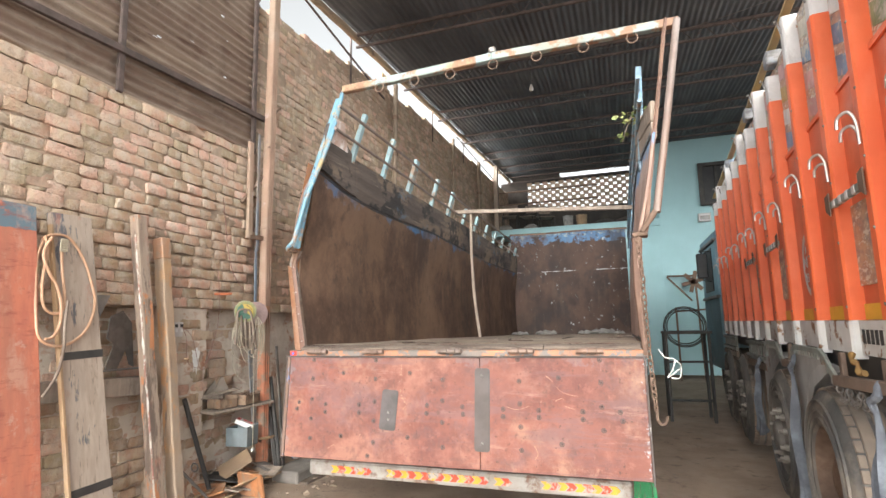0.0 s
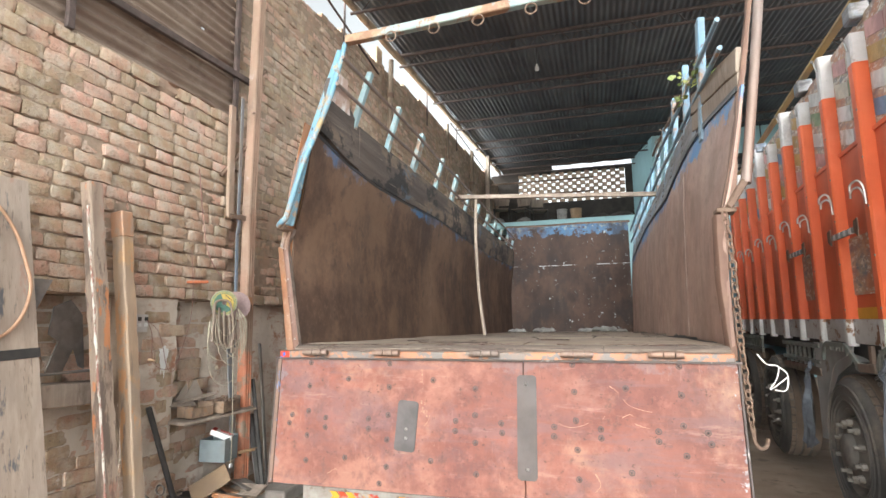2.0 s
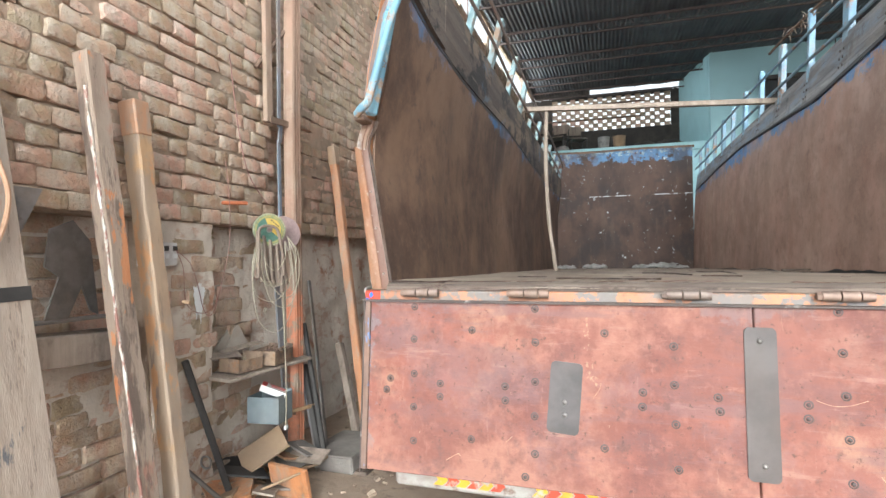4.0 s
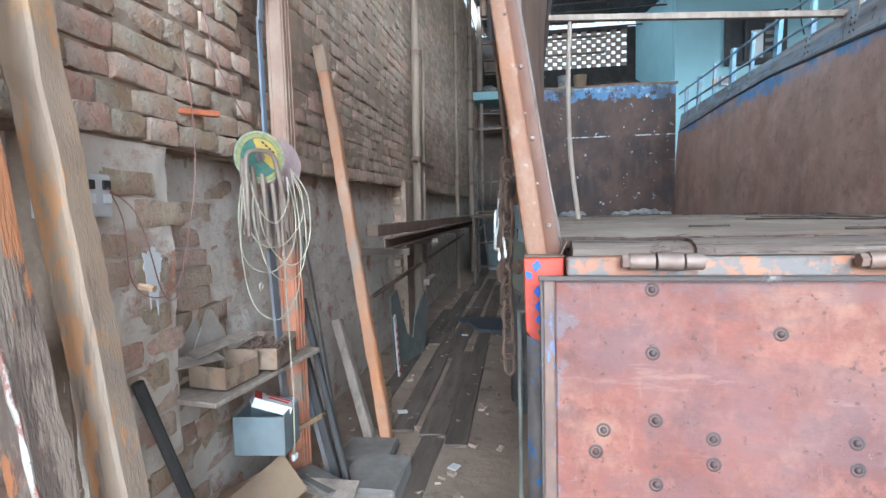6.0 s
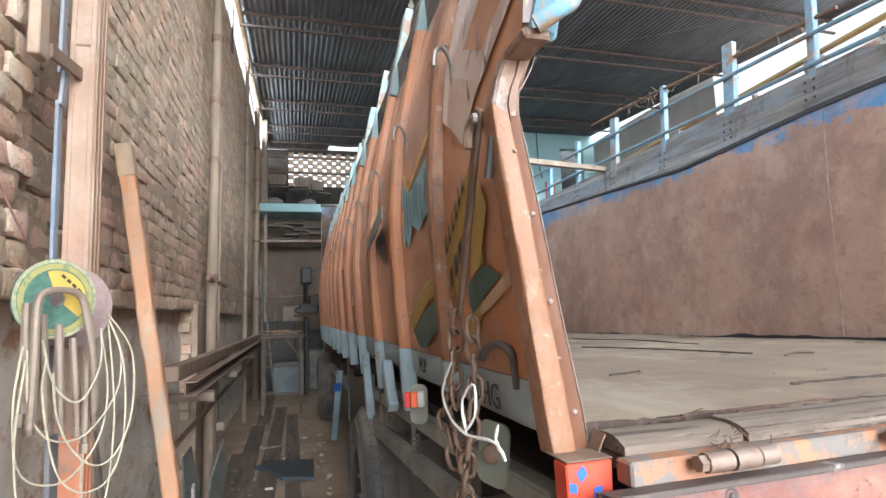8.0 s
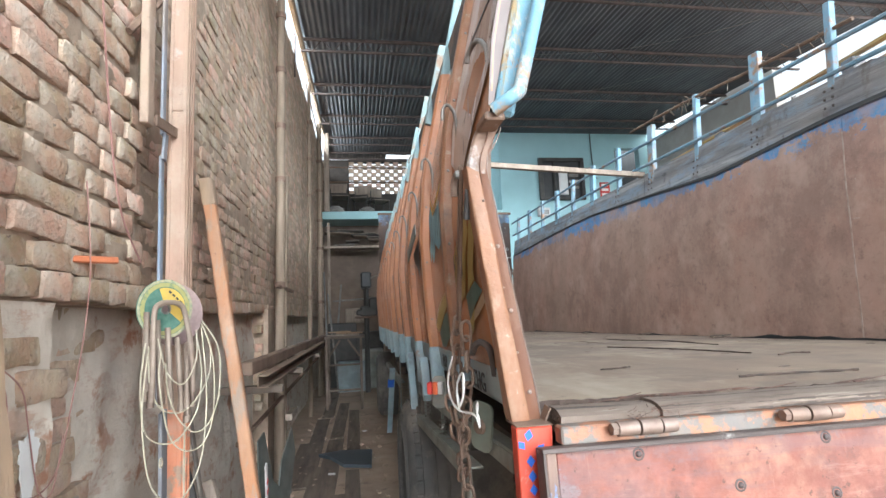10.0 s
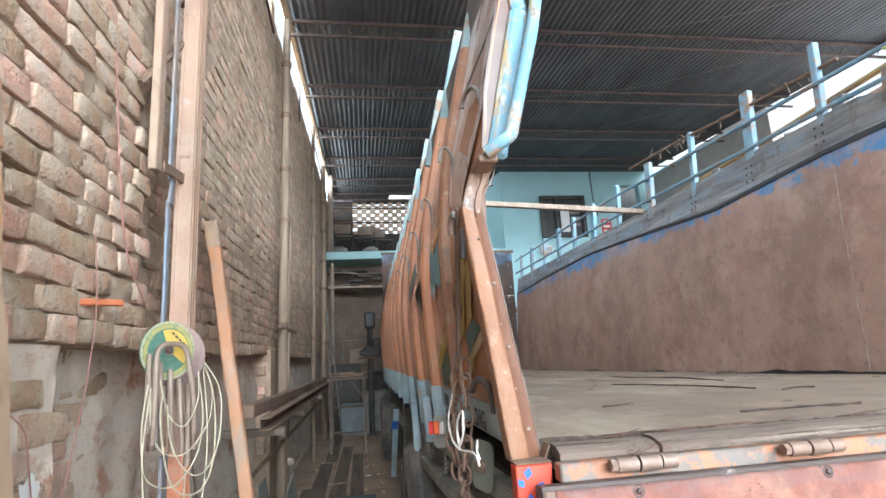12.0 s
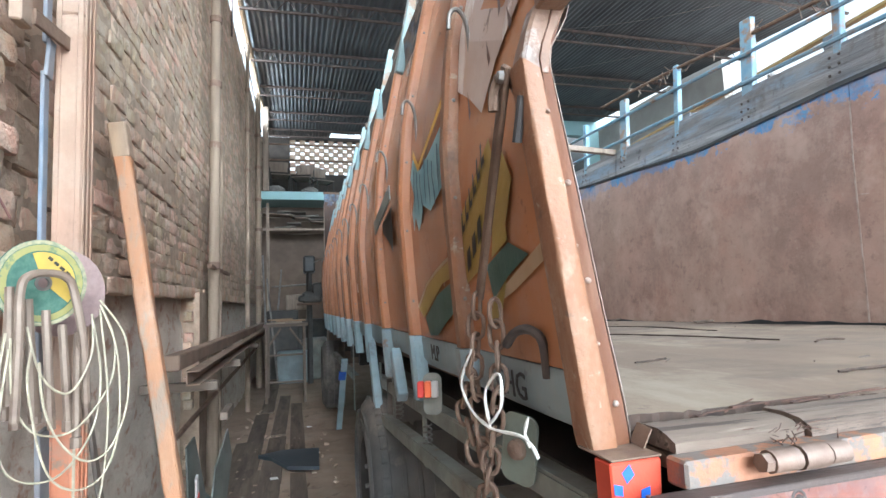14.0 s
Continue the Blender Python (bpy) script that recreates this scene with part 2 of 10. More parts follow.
M_BULK = layered(surface("stained_brown_bulkhead", (0.068, 0.037, 0.026), (0.038, 0.024, 0.019), (0.08, 0.047, 0.034), 0.75, scale=4.0, stretch=(1, 1, 0.6), bump=0.08,
                         patches=(("Z", 2.66, 2.98, (0.09, 0.18, 0.31), 0.36), ("Z", 2.72, 3.02, (0.26, 0.33, 0.36), 0.55, 9.0))),
                 (((1, 1, 0.8), 1.6, 0.48, 0.62, (0.1, 0.056, 0.04), 0.6), ((1, 1, 0.7), 2.1, 0.5, 0.62, (0.035, 0.026, 0.024), 0.75), ((1, 1, 0.15), 7.0, 0.55, 0.7, (0.12, 0.075, 0.055), 0.35),
                  ((1, 1, 1), 9.0, 0.635, 0.655, (0.42, 0.46, 0.48), 0.85), ((1, 1, 0.4), 24.0, 0.66, 0.68, (0.4, 0.42, 0.42), 0.8)))
M_BED = layered(surface("dusty_bed_planks", (0.285, 0.208, 0.15), (0.235, 0.17, 0.122), (0.17, 0.123, 0.094), 0.9, scale=4, stretch=(1.2, 0.8, 1), bump=0.3, fine=45),
                (((1, 0.6, 1), 1.6, 0.5, 0.66, (0.34, 0.275, 0.21), 0.55), ((0.7, 1, 1), 2.0, 0.5, 0.62, (0.15, 0.112, 0.088), 0.65), ((1, 1, 1), 0.9, 0.5, 0.62, (0.16, 0.115, 0.088), 0.75), ((1, 0.4, 1), 5.0, 0.56, 0.64, (0.36, 0.3, 0.235), 0.4), ((3, 0.15, 1), 8.0, 0.64, 0.68, (0.08, 0.06, 0.05), 0.6), ((1, 1, 1), 15.0, 0.62, 0.7, (0.12, 0.09, 0.07), 0.5)))
M_GREY_WOOD = layered(surface("weathered_grey_timber", (0.33, 0.325, 0.33), (0.2, 0.195, 0.2), (0.13, 0.125, 0.13), 0.85, scale=7, stretch=(1, 0.2, 4), bump=0.45, fine=40,
                      wear=(0.22, 0.28, 0.35), wear_at=0.56, wear_scale=5, wear_soft=0.08, wear_stretch=(1, 0.4, 1.5)), (((1, 0.15, 4), 9.0, 0.54, 0.66, (0.1, 0.095, 0.1), 0.7), ((1, 0.2, 3), 4.0, 0.56, 0.68, (0.46, 0.45, 0.44), 0.6), ((1, 1, 1), 8.0, 0.6, 0.66, (0.07, 0.065, 0.07), 0.7)))
M_SILLWOOD = layered(surface("splintered_sill_wood", (0.2, 0.152, 0.118), (0.15, 0.112, 0.088), (0.13, 0.098, 0.08), 0.9, scale=8, stretch=(0.3, 2.0, 2.0), bump=0.3, fine=50),
                     (((0.3, 2, 2), 6.0, 0.52, 0.62, (0.07, 0.048, 0.038), 0.75), ((0.2, 3, 3), 9.0, 0.58, 0.66, (0.3, 0.245, 0.195), 0.6), ((0.12, 5, 5), 14.0, 0.55, 0.6, (0.045, 0.032, 0.026), 0.85), ((1, 1, 1), 6.0, 0.56, 0.64, (0.1, 0.07, 0.055), 0.6)))
M_REDWOOD = surface("raw_splinter_wood", (0.12, 0.06, 0.042), (0.06, 0.034, 0.026), None, 0.9, scale=20)
M_DARK_WOOD = layered(surface("dark_brown_timber", (0.13, 0.1, 0.082), (0.085, 0.066, 0.056), (0.06, 0.048, 0.043), 0.85, scale=6, stretch=(1, 0.25, 4), bump=0.4, fine=40),
                      (((1, 0.5, 1.2), 2.4, 0.5, 0.6, (0.2, 0.145, 0.105), 0.75), ((1, 0.7, 1), 3.2, 0.52, 0.57, (0.022, 0.02, 0.021), 0.9), ((1, 0.5, 1), 4.0, 0.58, 0.65, (0.09, 0.14, 0.2), 0.6), ((1, 0.15, 5), 10.0, 0.56, 0.64, (0.035, 0.03, 0.028), 0.7), ((1, 0.2, 3), 6.0, 0.62, 0.68, (0.3, 0.25, 0.2), 0.6)))
M_SPLITDARK = surface("dark_split_wood", (0.04, 0.026, 0.02), (0.022, 0.016, 0.013), (0.09, 0.055, 0.04), 0.95, scale=40)
M_GATE = gate_paint()
M_GATE.node_tree.nodes["Principled BSDF"].inputs["Specular IOR Level"].default_value = 0.3
M_PEACH = layered(surface("peach_primer_steel", (0.265, 0.11, 0.048), (0.215, 0.088, 0.04), (0.2, 0.105, 0.06), 0.55, scale=8, bump=0.3, wear=(0.33, 0.26, 0.2), wear_at=0.64, wear_scale=26, wear_soft=0.04), (((1, 1, 0.3), 7.0, 0.54, 0.66, (0.26, 0.16, 0.1), 0.6), ((1, 1, 1), 40.0, 0.62, 0.66, (0.16, 0.1, 0.07), 0.6), ((1, 1, 0.6), 5.0, 0.56, 0.66, (0.36, 0.27, 0.2), 0.5)))
M_BROWN_PANEL = surface("orange_brown_panel_paint", (0.5, 0.225, 0.105), (0.44, 0.195, 0.09), (0.34, 0.165, 0.1), 0.2, scale=3, bump=0.04, wear=(0.3, 0.2, 0.14), wear_at=0.75)
M_RIB = surface("orange_brown_rib_paint", (0.52, 0.225, 0.1), (0.45, 0.19, 0.085), (0.36, 0.165, 0.09), 0.4, scale=6, bump=0.08, wear=(0.34, 0.24, 0.18), wear_at=0.73, wear_scale=9)
M_SKYBLUE = surface("flaking_sky_blue_paint", (0.16, 0.32, 0.45), (0.25, 0.38, 0.47), (0.2, 0.26, 0.31), 0.55, scale=8, bump=0.2, wear=(0.3, 0.18, 0.11), wear_at=0.585, wear_scale=7)
M_POSTPALE = surface("flaking_pale_green_paint", (0.23, 0.35, 0.38), (0.31, 0.41, 0.41), (0.22, 0.26, 0.26), 0.6, scale=8, bump=0.2, wear=(0.24, 0.16, 0.11), wear_at=0.57, wear_scale=8)
M_PIPEBLUE = layered(surface("flaking_blue_pipe_paint", (0.12, 0.265, 0.37), (0.16, 0.3, 0.37), (0.18, 0.25, 0.27), 0.65, scale=7, bump=0.3, wear=(0.32, 0.21, 0.14), wear_at=0.575, wear_scale=10), (((1, 1, 0.25), 9.0, 0.52, 0.6, (0.4, 0.27, 0.1), 0.75), ((1, 1, 0.6), 22.0, 0.6, 0.63, (0.2, 0.12, 0.07), 0.85), ((1, 1, 0.5), 14.0, 0.58, 0.63, (0.4, 0.42, 0.4), 0.7), ((1, 1, 1), 40.0, 0.64, 0.68, (0.12, 0.09, 0.07), 0.8)))
M_PALEBLUE = surface("pale_blue_band_paint", (0.3, 0.42, 0.48), (0.37, 0.48, 0.53), (0.22, 0.27, 0.29), 0.5, scale=9, bump=0.1, wear=(0.3, 0.17, 0.1), wear_at=0.68, wear_scale=8)
M_RUST = surface("brown_rust", (0.19, 0.12, 0.085), (0.26, 0.175, 0.125), (0.12, 0.08, 0.06), 0.8, metal=0.35, scale=20, bump=0.4, fine=90)
M_STEEL = surface("dull_grey_steel", (0.3, 0.29, 0.28), (0.22, 0.21, 0.2), (0.16, 0.13, 0.11), 0.5, metal=0.7, scale=12, bump=0.1)
M_DARKSTEEL = surface("dark_chassis_steel", (0.055, 0.053, 0.05), (0.085, 0.078, 0.07), (0.035, 0.03, 0.03), 0.65, metal=0.3, scale=8, bump=0.15)
M_CHASSIS = surface("greenish_grey_rail_paint", (0.3, 0.33, 0.3), (0.22, 0.24, 0.22), (0.14, 0.13, 0.11), 0.6, scale=8, bump=0.15, wear=(0.24, 0.15, 0.1), wear_at=0.66, wear_scale=8)
M_ORANGE = surface("bright_orange_truck_paint", (0.82, 0.17, 0.06), (0.75, 0.145, 0.05), (0.66, 0.12, 0.045), 0.4, scale=5, bump=0.04, wear=(0.12, 0.07, 0.06), wear_at=0.78, wear_scale=4)
M_ORANGE_DEEP = surface("deep_orange_panel_paint", (0.66, 0.13, 0.045), (0.58, 0.11, 0.04), (0.48, 0.09, 0.035), 0.4, scale=4, bump=0.04)
M_WHITE = surface("chipped_white_paint", (0.72, 0.7, 0.7), (0.62, 0.6, 0.6), (0.5, 0.46, 0.43), 0.5, scale=9, bump=0.1, wear=(0.3, 0.15, 0.08), wear_at=0.67, wear_scale=9)
M_YELLOW = surface("yellow_truck_paint", (0.72, 0.42, 0.04), (0.62, 0.35, 0.04), None, 0.45, scale=6, bump=0.05)
M_TREAD = surface("dusty_worn_tread", (0.2, 0.165, 0.135), (0.15, 0.125, 0.105), (0.27, 0.19, 0.13), 0.85, scale=7, bump=0.25)
M_RUBBER = surface("dusty_tyre_rubber", (0.06, 0.058, 0.056), (0.085, 0.081, 0.077), (0.17, 0.15, 0.13), 0.75, scale=9, bump=0.2)
M_WALLBLUE = surface("pale_turquoise_wall_paint", (0.4, 0.62, 0.65), (0.37, 0.58, 0.61), (0.33, 0.5, 0.53), 0.8, scale=2, bump=0.12, fine=30)
M_EASTWALL = surface("dull_grey_plaster", (0.42, 0.4, 0.37), (0.36, 0.34, 0.31), (0.3, 0.27, 0.24), 0.9, scale=3, bump=0.2, fine=25)
# the shed's far end is shaded by these two dark wall colours
M_DARKWALL = surface("shade_darkened_plaster", (0.08, 0.064, 0.053), (0.052, 0.042, 0.036), (0.034, 0.029, 0.026), 0.95, scale=4, bump=0.5, fine=20)
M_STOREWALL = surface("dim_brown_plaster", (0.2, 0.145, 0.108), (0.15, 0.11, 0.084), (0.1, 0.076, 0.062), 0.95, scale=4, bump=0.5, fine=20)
M_TIMBER = surface("pale_sawn_timber", (0.4, 0.26, 0.14), (0.33, 0.2, 0.1), (0.25, 0.16, 0.1), 0.75, scale=6, stretch=(5, 5, 0.5), bump=0.2)
M_ORTIMBER = surface("orange_painted_timber", (0.46, 0.19, 0.075), (0.39, 0.16, 0.065), (0.36, 0.22, 0.14), 0.65, scale=7, stretch=(4, 4, 0.6), bump=0.3, wear=(0.3, 0.22, 0.165), wear_at=0.585, wear_scale=5, wear_soft=0.05, wear_stretch=(3, 3, 0.8))
M_POLE = surface("dull_red_brown_pole_paint", (0.34, 0.2, 0.14), (0.25, 0.145, 0.1), (0.34, 0.265, 0.195), 0.65, scale=9, stretch=(1, 1, 0.25), bump=0.15, wear=(0.4, 0.3, 0.26), wear_at=0.68, wear_scale=7,
                 patches=(("Z", 1.3, 1.0, (0.52, 0.2, 0.11), 0.33),))
M_GREYPLANK = surface("grey_weathered_plank", (0.37, 0.295, 0.235), (0.28, 0.22, 0.175), (0.2, 0.155, 0.125), 0.85, scale=8, stretch=(5, 5, 0.4), bump=0.3, fine=50,
                      wear=(0.07, 0.07, 0.09), wear_at=0.71, wear_scale=4, wear_stretch=(3, 3, 0.8))
# the turned flange's shadow is put into this darker orange brown
M_FLANGE = layered(surface("shade_darkened_brown_flange", (0.165, 0.066, 0.031), (0.125, 0.05, 0.025), (0.1, 0.046, 0.028), 0.5, scale=8, bump=0.15), (((1, 1, 0.5), 8.0, 0.54, 0.62, (0.15, 0.075, 0.045), 0.6), ((1, 1, 1), 20.0, 0.64, 0.68, (0.36, 0.28, 0.22), 0.5)))
M_RIVET = surface("rusty_round_rivet", (0.3, 0.22, 0.18), (0.22, 0.14, 0.1), (0.35, 0.3, 0.27), 0.6, metal=0.3, scale=40)
M_ELBOW = layered(surface("grimy_bent_steel", (0.22, 0.12, 0.07), (0.18, 0.098, 0.062), (0.23, 0.16, 0.12), 0.6, scale=10, bump=0.25, wear=(0.38, 0.33, 0.31), wear_at=0.6, wear_scale=14), (((1, 1, 1), 9.0, 0.5, 0.62, (0.12, 0.08, 0.06), 0.7),))
M_STUD = surface("dark_rusty_stud", (0.06, 0.05, 0.048), (0.09, 0.07, 0.06), None, 0.6, metal=0.3, scale=30)
M_SEAMPALE = surface("pale_seam_filler", (0.4, 0.31, 0.26), (0.3, 0.21, 0.17), None, 0.8, scale=14)
M_TRIM = surface("worn_pale_edge", (0.22, 0.18, 0.16), (0.12, 0.085, 0.065), (0.24, 0.16, 0.12), 0.5, metal=0.2, scale=15, bump=0.05)
M_DULLPIPE = surface("dull_grey_brown_pipe", (0.3, 0.255, 0.235), (0.23, 0.19, 0.175), (0.26, 0.17, 0.13), 0.55, metal=0.25, scale=9, stretch=(2, 2, 0.4), bump=0.1)
M_POSTRUST = surface("scraped_rusty_post", (0.2, 0.11, 0.075), (0.27, 0.16, 0.11), (0.14, 0.08, 0.06), 0.65, metal=0.1, scale=10, bump=0.25, wear=(0.4, 0.36, 0.33), wear_at=0.66, wear_scale=9)
for m, dust, dark in ((M_PEACH, 0.2, 0.75), (M_RIB, 0.2, 0.45), (M_BROWN_PANEL, 0.25, 0.45), (M_SKYBLUE, 0.15, 0.4), (M_PALEBLUE, 0.3, 0.45), (M_WHITE, 0.3, 0.3), (M_POLE, 0.4, 0.35), (M_GREYPLANK, 0.4, 0.5),
                      (M_GREY_WOOD, 0.2, 0.5), (M_CHASSIS, 0.4, 0.5), (M_TIN, 0.3, 0.4), (M_ORTIMBER, 0.35, 0.5), (M_DIRT, 0.3, 0.5), (M_STEEL, 0.35, 0.35), (M_RUBBER, 0.4, 0.2), (M_TIMBER, 0.3, 0.4)):
    layered(m, (((1, 1, 1), 3.0, 0.5, 0.68, (0.4, 0.33, 0.265), dust), ((1, 1, 0.6), 6.0, 0.56, 0.68, (0.09, 0.06, 0.045), dark), ((1, 1, 1), 26.0, 0.62, 0.68, (0.1, 0.065, 0.05), dark * 0.8)))
for m in (M_ORANGE, M_ORANGE_DEEP):
    layered(m, (((1, 1, 0.6), 5.0, 0.62, 0.72, (0.22, 0.08, 0.05), 0.4), ((1, 1, 1), 24.0, 0.7, 0.73, (0.25, 0.16, 0.13), 0.6), ((1, 1, 0.5), 2.0, 0.55, 0.75, (0.9, 0.3, 0.16), 0.35)))
M_SILL = surface("chipped_peach_sill", (0.46, 0.205, 0.1), (0.38, 0.165, 0.08), (0.28, 0.13, 0.08), 0.55, scale=9, bump=0.25, wear=(0.17, 0.145, 0.13), wear_at=0.51, wear_scale=15, wear_soft=0.02)
M_TOPBAR = layered(surface("rusted_pale_green_bar", (0.3, 0.36, 0.33), (0.24, 0.33, 0.35), (0.26, 0.24, 0.18), 0.6, scale=8, bump=0.25, wear=(0.27, 0.15, 0.09), wear_at=0.52, wear_scale=6, wear_soft=0.02), (((1, 1, 1), 9.0, 0.54, 0.62, (0.4, 0.3, 0.18), 0.6),))
M_CHROME = surface("bright_worn_hook", (0.62, 0.58, 0.55), (0.5, 0.46, 0.43), (0.4, 0.33, 0.28), 0.35, metal=0.85, scale=18, bump=0.05)
layered(M_SILL, (((1, 1, 1), 7.0, 0.52, 0.62, (0.2, 0.15, 0.12), 0.7), ((1, 1, 1), 20.0, 0.58, 0.66, (0.12, 0.08, 0.06), 0.6)))
M_BLUEEDGE = surface("worn_blue_edge", (0.07, 0.2, 0.5), (0.06, 0.16, 0.42), (0.2, 0.2, 0.22), 0.55, scale=12, bump=0.1, wear=(0.25, 0.2, 0.17), wear_at=0.6, wear_scale=10)
M_EDGING = surface("dark_bent_edging", (0.075, 0.058, 0.052), (0.11, 0.083, 0.07), (0.08, 0.06, 0.055), 0.6, metal=0.2, scale=9, bump=0.2, wear=(0.3, 0.27, 0.25), wear_at=0.64, wear_scale=12)
M_HINGE = surface("dull_brown_hinge", (0.24, 0.19, 0.165), (0.17, 0.125, 0.1), (0.3, 0.17, 0.11), 0.6, metal=0.45, scale=14, bump=0.2)
M_BLACK = surface("matt_black", (0.02, 0.02, 0.022), (0.03, 0.03, 0.03), None, 0.5, scale=10, bump=0.0)


# ---- mesh helpers ----
BASES = {}


def thing(name, at, label, category, group="", kind=""):
    ob = new(name)
    ob.empty_display_size = 0.1
    ob.location = at
    BASES[ob.name] = Vector(at)
    return tagged(ob, label, category, group, kind)


def finish(name, bm, material, smooth=False):
    bmesh.ops.recalc_face_normals(bm, faces=bm.faces)
    me = bpy.data.meshes.new(name)
    bm.to_mesh(me)
    bm.free()
    me.materials.append(material)
    if smooth:
        for p in me.polygons:
            p.use_smooth = True
        me.set_sharp_from_angle(angle=radians(40))
    return new(name, me)


def part(name, bm, material, parent, label="", smooth=False):
    """One mesh object, built in world metres, under a thing or a part."""
    ob = finish(name, bm, material, smooth)
    ob.parent = parent
    if parent.name in BASES:
        ob.matrix_parent_inverse = Matrix.Translation(-BASES[parent.name])
    return tagged(ob, label)


def solid(name, bm, material, label, category, group="", kind="", smooth=False):
    return tagged(finish(name, bm, material, smooth), label, category, group, kind)


def box(bm, x0, x1, y0, y1, z0, z1, bevel=0.0, m=None):
    r = bmesh.ops.create_cube(bm, size=1.0, matrix=Matrix.Translation(((x0 + x1) / 2, (y0 + y1) / 2, (z0 + z1) / 2)) @ Matrix.Diagonal((abs(x1 - x0), abs(y1 - y0), abs(z1 - z0), 1)))
    vs = r["verts"]
    if bevel:
        es = list({e for v in vs for e in v.link_edges})
        rb = bmesh.ops.bevel(bm, geom=es, offset=bevel, segments=1, affect="EDGES")
        vs = list({v for f in rb["faces"] for v in f.verts} | {v for v in vs if v.is_valid})
    if m is not None:
        bmesh.ops.transform(bm, matrix=m, verts=vs)
    return vs


def beam(bm, p0, p1, w, h, side=(1, 0, 0), bevel=0.004, taper=1.0):
    """A bar of w (along side) by h between two points."""
    p0, p1 = Vector(p0), Vector(p1)
    d = (p1 - p0)
    length = d.length
    d.normalize()
    s = (Vector(side) - d * d.dot(Vector(side))).normalized()
    u = d.cross(s)
    m = Matrix((s, u, d)).transposed().to_4x4()
    m.translation = p0
    vs = box(bm, -w / 2, w / 2, -h / 2, h / 2, 0, length, bevel)
    for v in vs:
        if v.co.z > length * 0.5:
            v.co.x *= taper
            v.co.y *= taper
    bmesh.ops.transform(bm, matrix=m, verts=vs)
    return vs


def tube(bm, pts, r, n=8, closed=False, cap=True):
    """A round bar along points; r may be one radius or one a point."""
    pts = [Vector(p) for p in pts]
    k = len(pts)
    rs = r if isinstance(r, (list, tuple)) else [r] * k
    rings, ref = [], None
    for i, p in enumerate(pts):
        a = pts[i - 1] if (i > 0 or closed) else p
        b = pts[(i + 1) % k] if (i < k - 1 or closed) else p
        d = (b - a).normalized()
        if ref is None:
            ref = d.orthogonal().normalized()
        ref = (ref - d * ref.dot(d))
        ref = ref.normalized() if ref.length > 1e-6 else d.orthogonal().normalized()
        side = d.cross(ref)
        rings.append([bm.verts.new(p + (ref * math.cos(2 * math.pi * j / n) + side * math.sin(2 * math.pi * j / n)) * rs[i]) for j in range(n)])
    for i in range(k if closed else k - 1):
        a, b = rings[i], rings[(i + 1) % k]
        for j in range(n):
            bm.faces.new((a[j], a[(j + 1) % n], b[(j + 1) % n], b[j]))
    if cap and not closed:
        bm.faces.new(rings[0][::-1])
        bm.faces.new(rings[-1])
    return [v for ring in rings for v in ring]


def spline(pts, steps=6):
    """Points of a smooth curve through pts."""
    pts = [Vector(p) for p in pts]
    out = []
    for i in range(len(pts) - 1):
        p0, p1, p2, p3 = pts[max(i - 1, 0)], pts[i], pts[i + 1], pts[min(i + 2, len(pts) - 1)]
        for s in range(steps):
            t = s / steps
            out.append(0.5 * ((2 * p1) + (p2 - p0) * t + (2 * p0 - 5 * p1 + 4 * p2 - p3) * t * t + (3 * p1 - p0 - 3 * p2 + p3) * t ** 3))
    return out + [pts[-1]]


def lathe(bm, profile, n=32, m=None):
    """Turns (radius, height) pairs round z."""
    rings = [[bm.verts.new((r * math.cos(2 * math.pi * j / n), r * math.sin(2 * math.pi * j / n), z)) for j in range(n)] for r, z in profile]
    for a, b in zip(rings, rings[1:]):
        for j in range(n):
            bm.faces.new((a[j], a[(j + 1) % n], b[(j + 1) % n], b[j]))
    if m is not None:
        bmesh.ops.transform(bm, matrix=m, verts=[v for r in rings for v in r])
    return rings


def plate(bm, outline, thick, m):
    """A flat plate from a 2D outline in its own xy plane, thick along z, set by the pose m."""
    lo = [bm.verts.new((x, y, 0)) for x, y in outline]
    hi = [bm.verts.new((x, y, thick)) for x, y in outline]
    bm.faces.new(lo[::-1])
    bm.faces.new(hi)
    k = len(lo)
    for i in range(k):
        bm.faces.new((lo[i], lo[(i + 1) % k], hi[(i + 1) % k], hi[i]))
    bmesh.ops.transform(bm, matrix=m, verts=lo + hi)


def sheet(bm, grid, thick):
    """A bent sheet from rows of points, thickened along its normals."""
    vs = [[bm.verts.new(p) for p in row] for row in grid]
    fs = [bm.faces.new((vs[i][j], vs[i + 1][j], vs[i + 1][j + 1], vs[i][j + 1])) for i in range(len(vs) - 1) for j in range(len(vs[0]) - 1)]
    bmesh.ops.recalc_face_normals(bm, faces=fs)
    bmesh.ops.solidify(bm, geom=fs, thickness=thick)


def rough_up(bm, amount, scale=8.0):
    for v in bm.verts:
        v.co += noise.noise_vector(v.co * scale) * amount


def lettering(word, size, m):
    """Flat raised letters of the built-in font, as a bmesh set by the pose m."""
    cu = bpy.data.curves.new("lettering", "FONT")
    cu.body, cu.size, cu.extrude, cu.align_x, cu.resolution_u = word, size, 0.001, "CENTER", 2
    ob = bpy.data.objects.new("lettering", cu)
    me = bpy.data.meshes.new_from_object(ob)
    bm = bmesh.new()
    bm.from_mesh(me)
    bmesh.ops.transform(bm, matrix=m, verts=bm.verts)
    bpy.data.objects.remove(ob)
    bpy.data.curves.remove(cu)
    bpy.data.meshes.remove(me)
    return bm


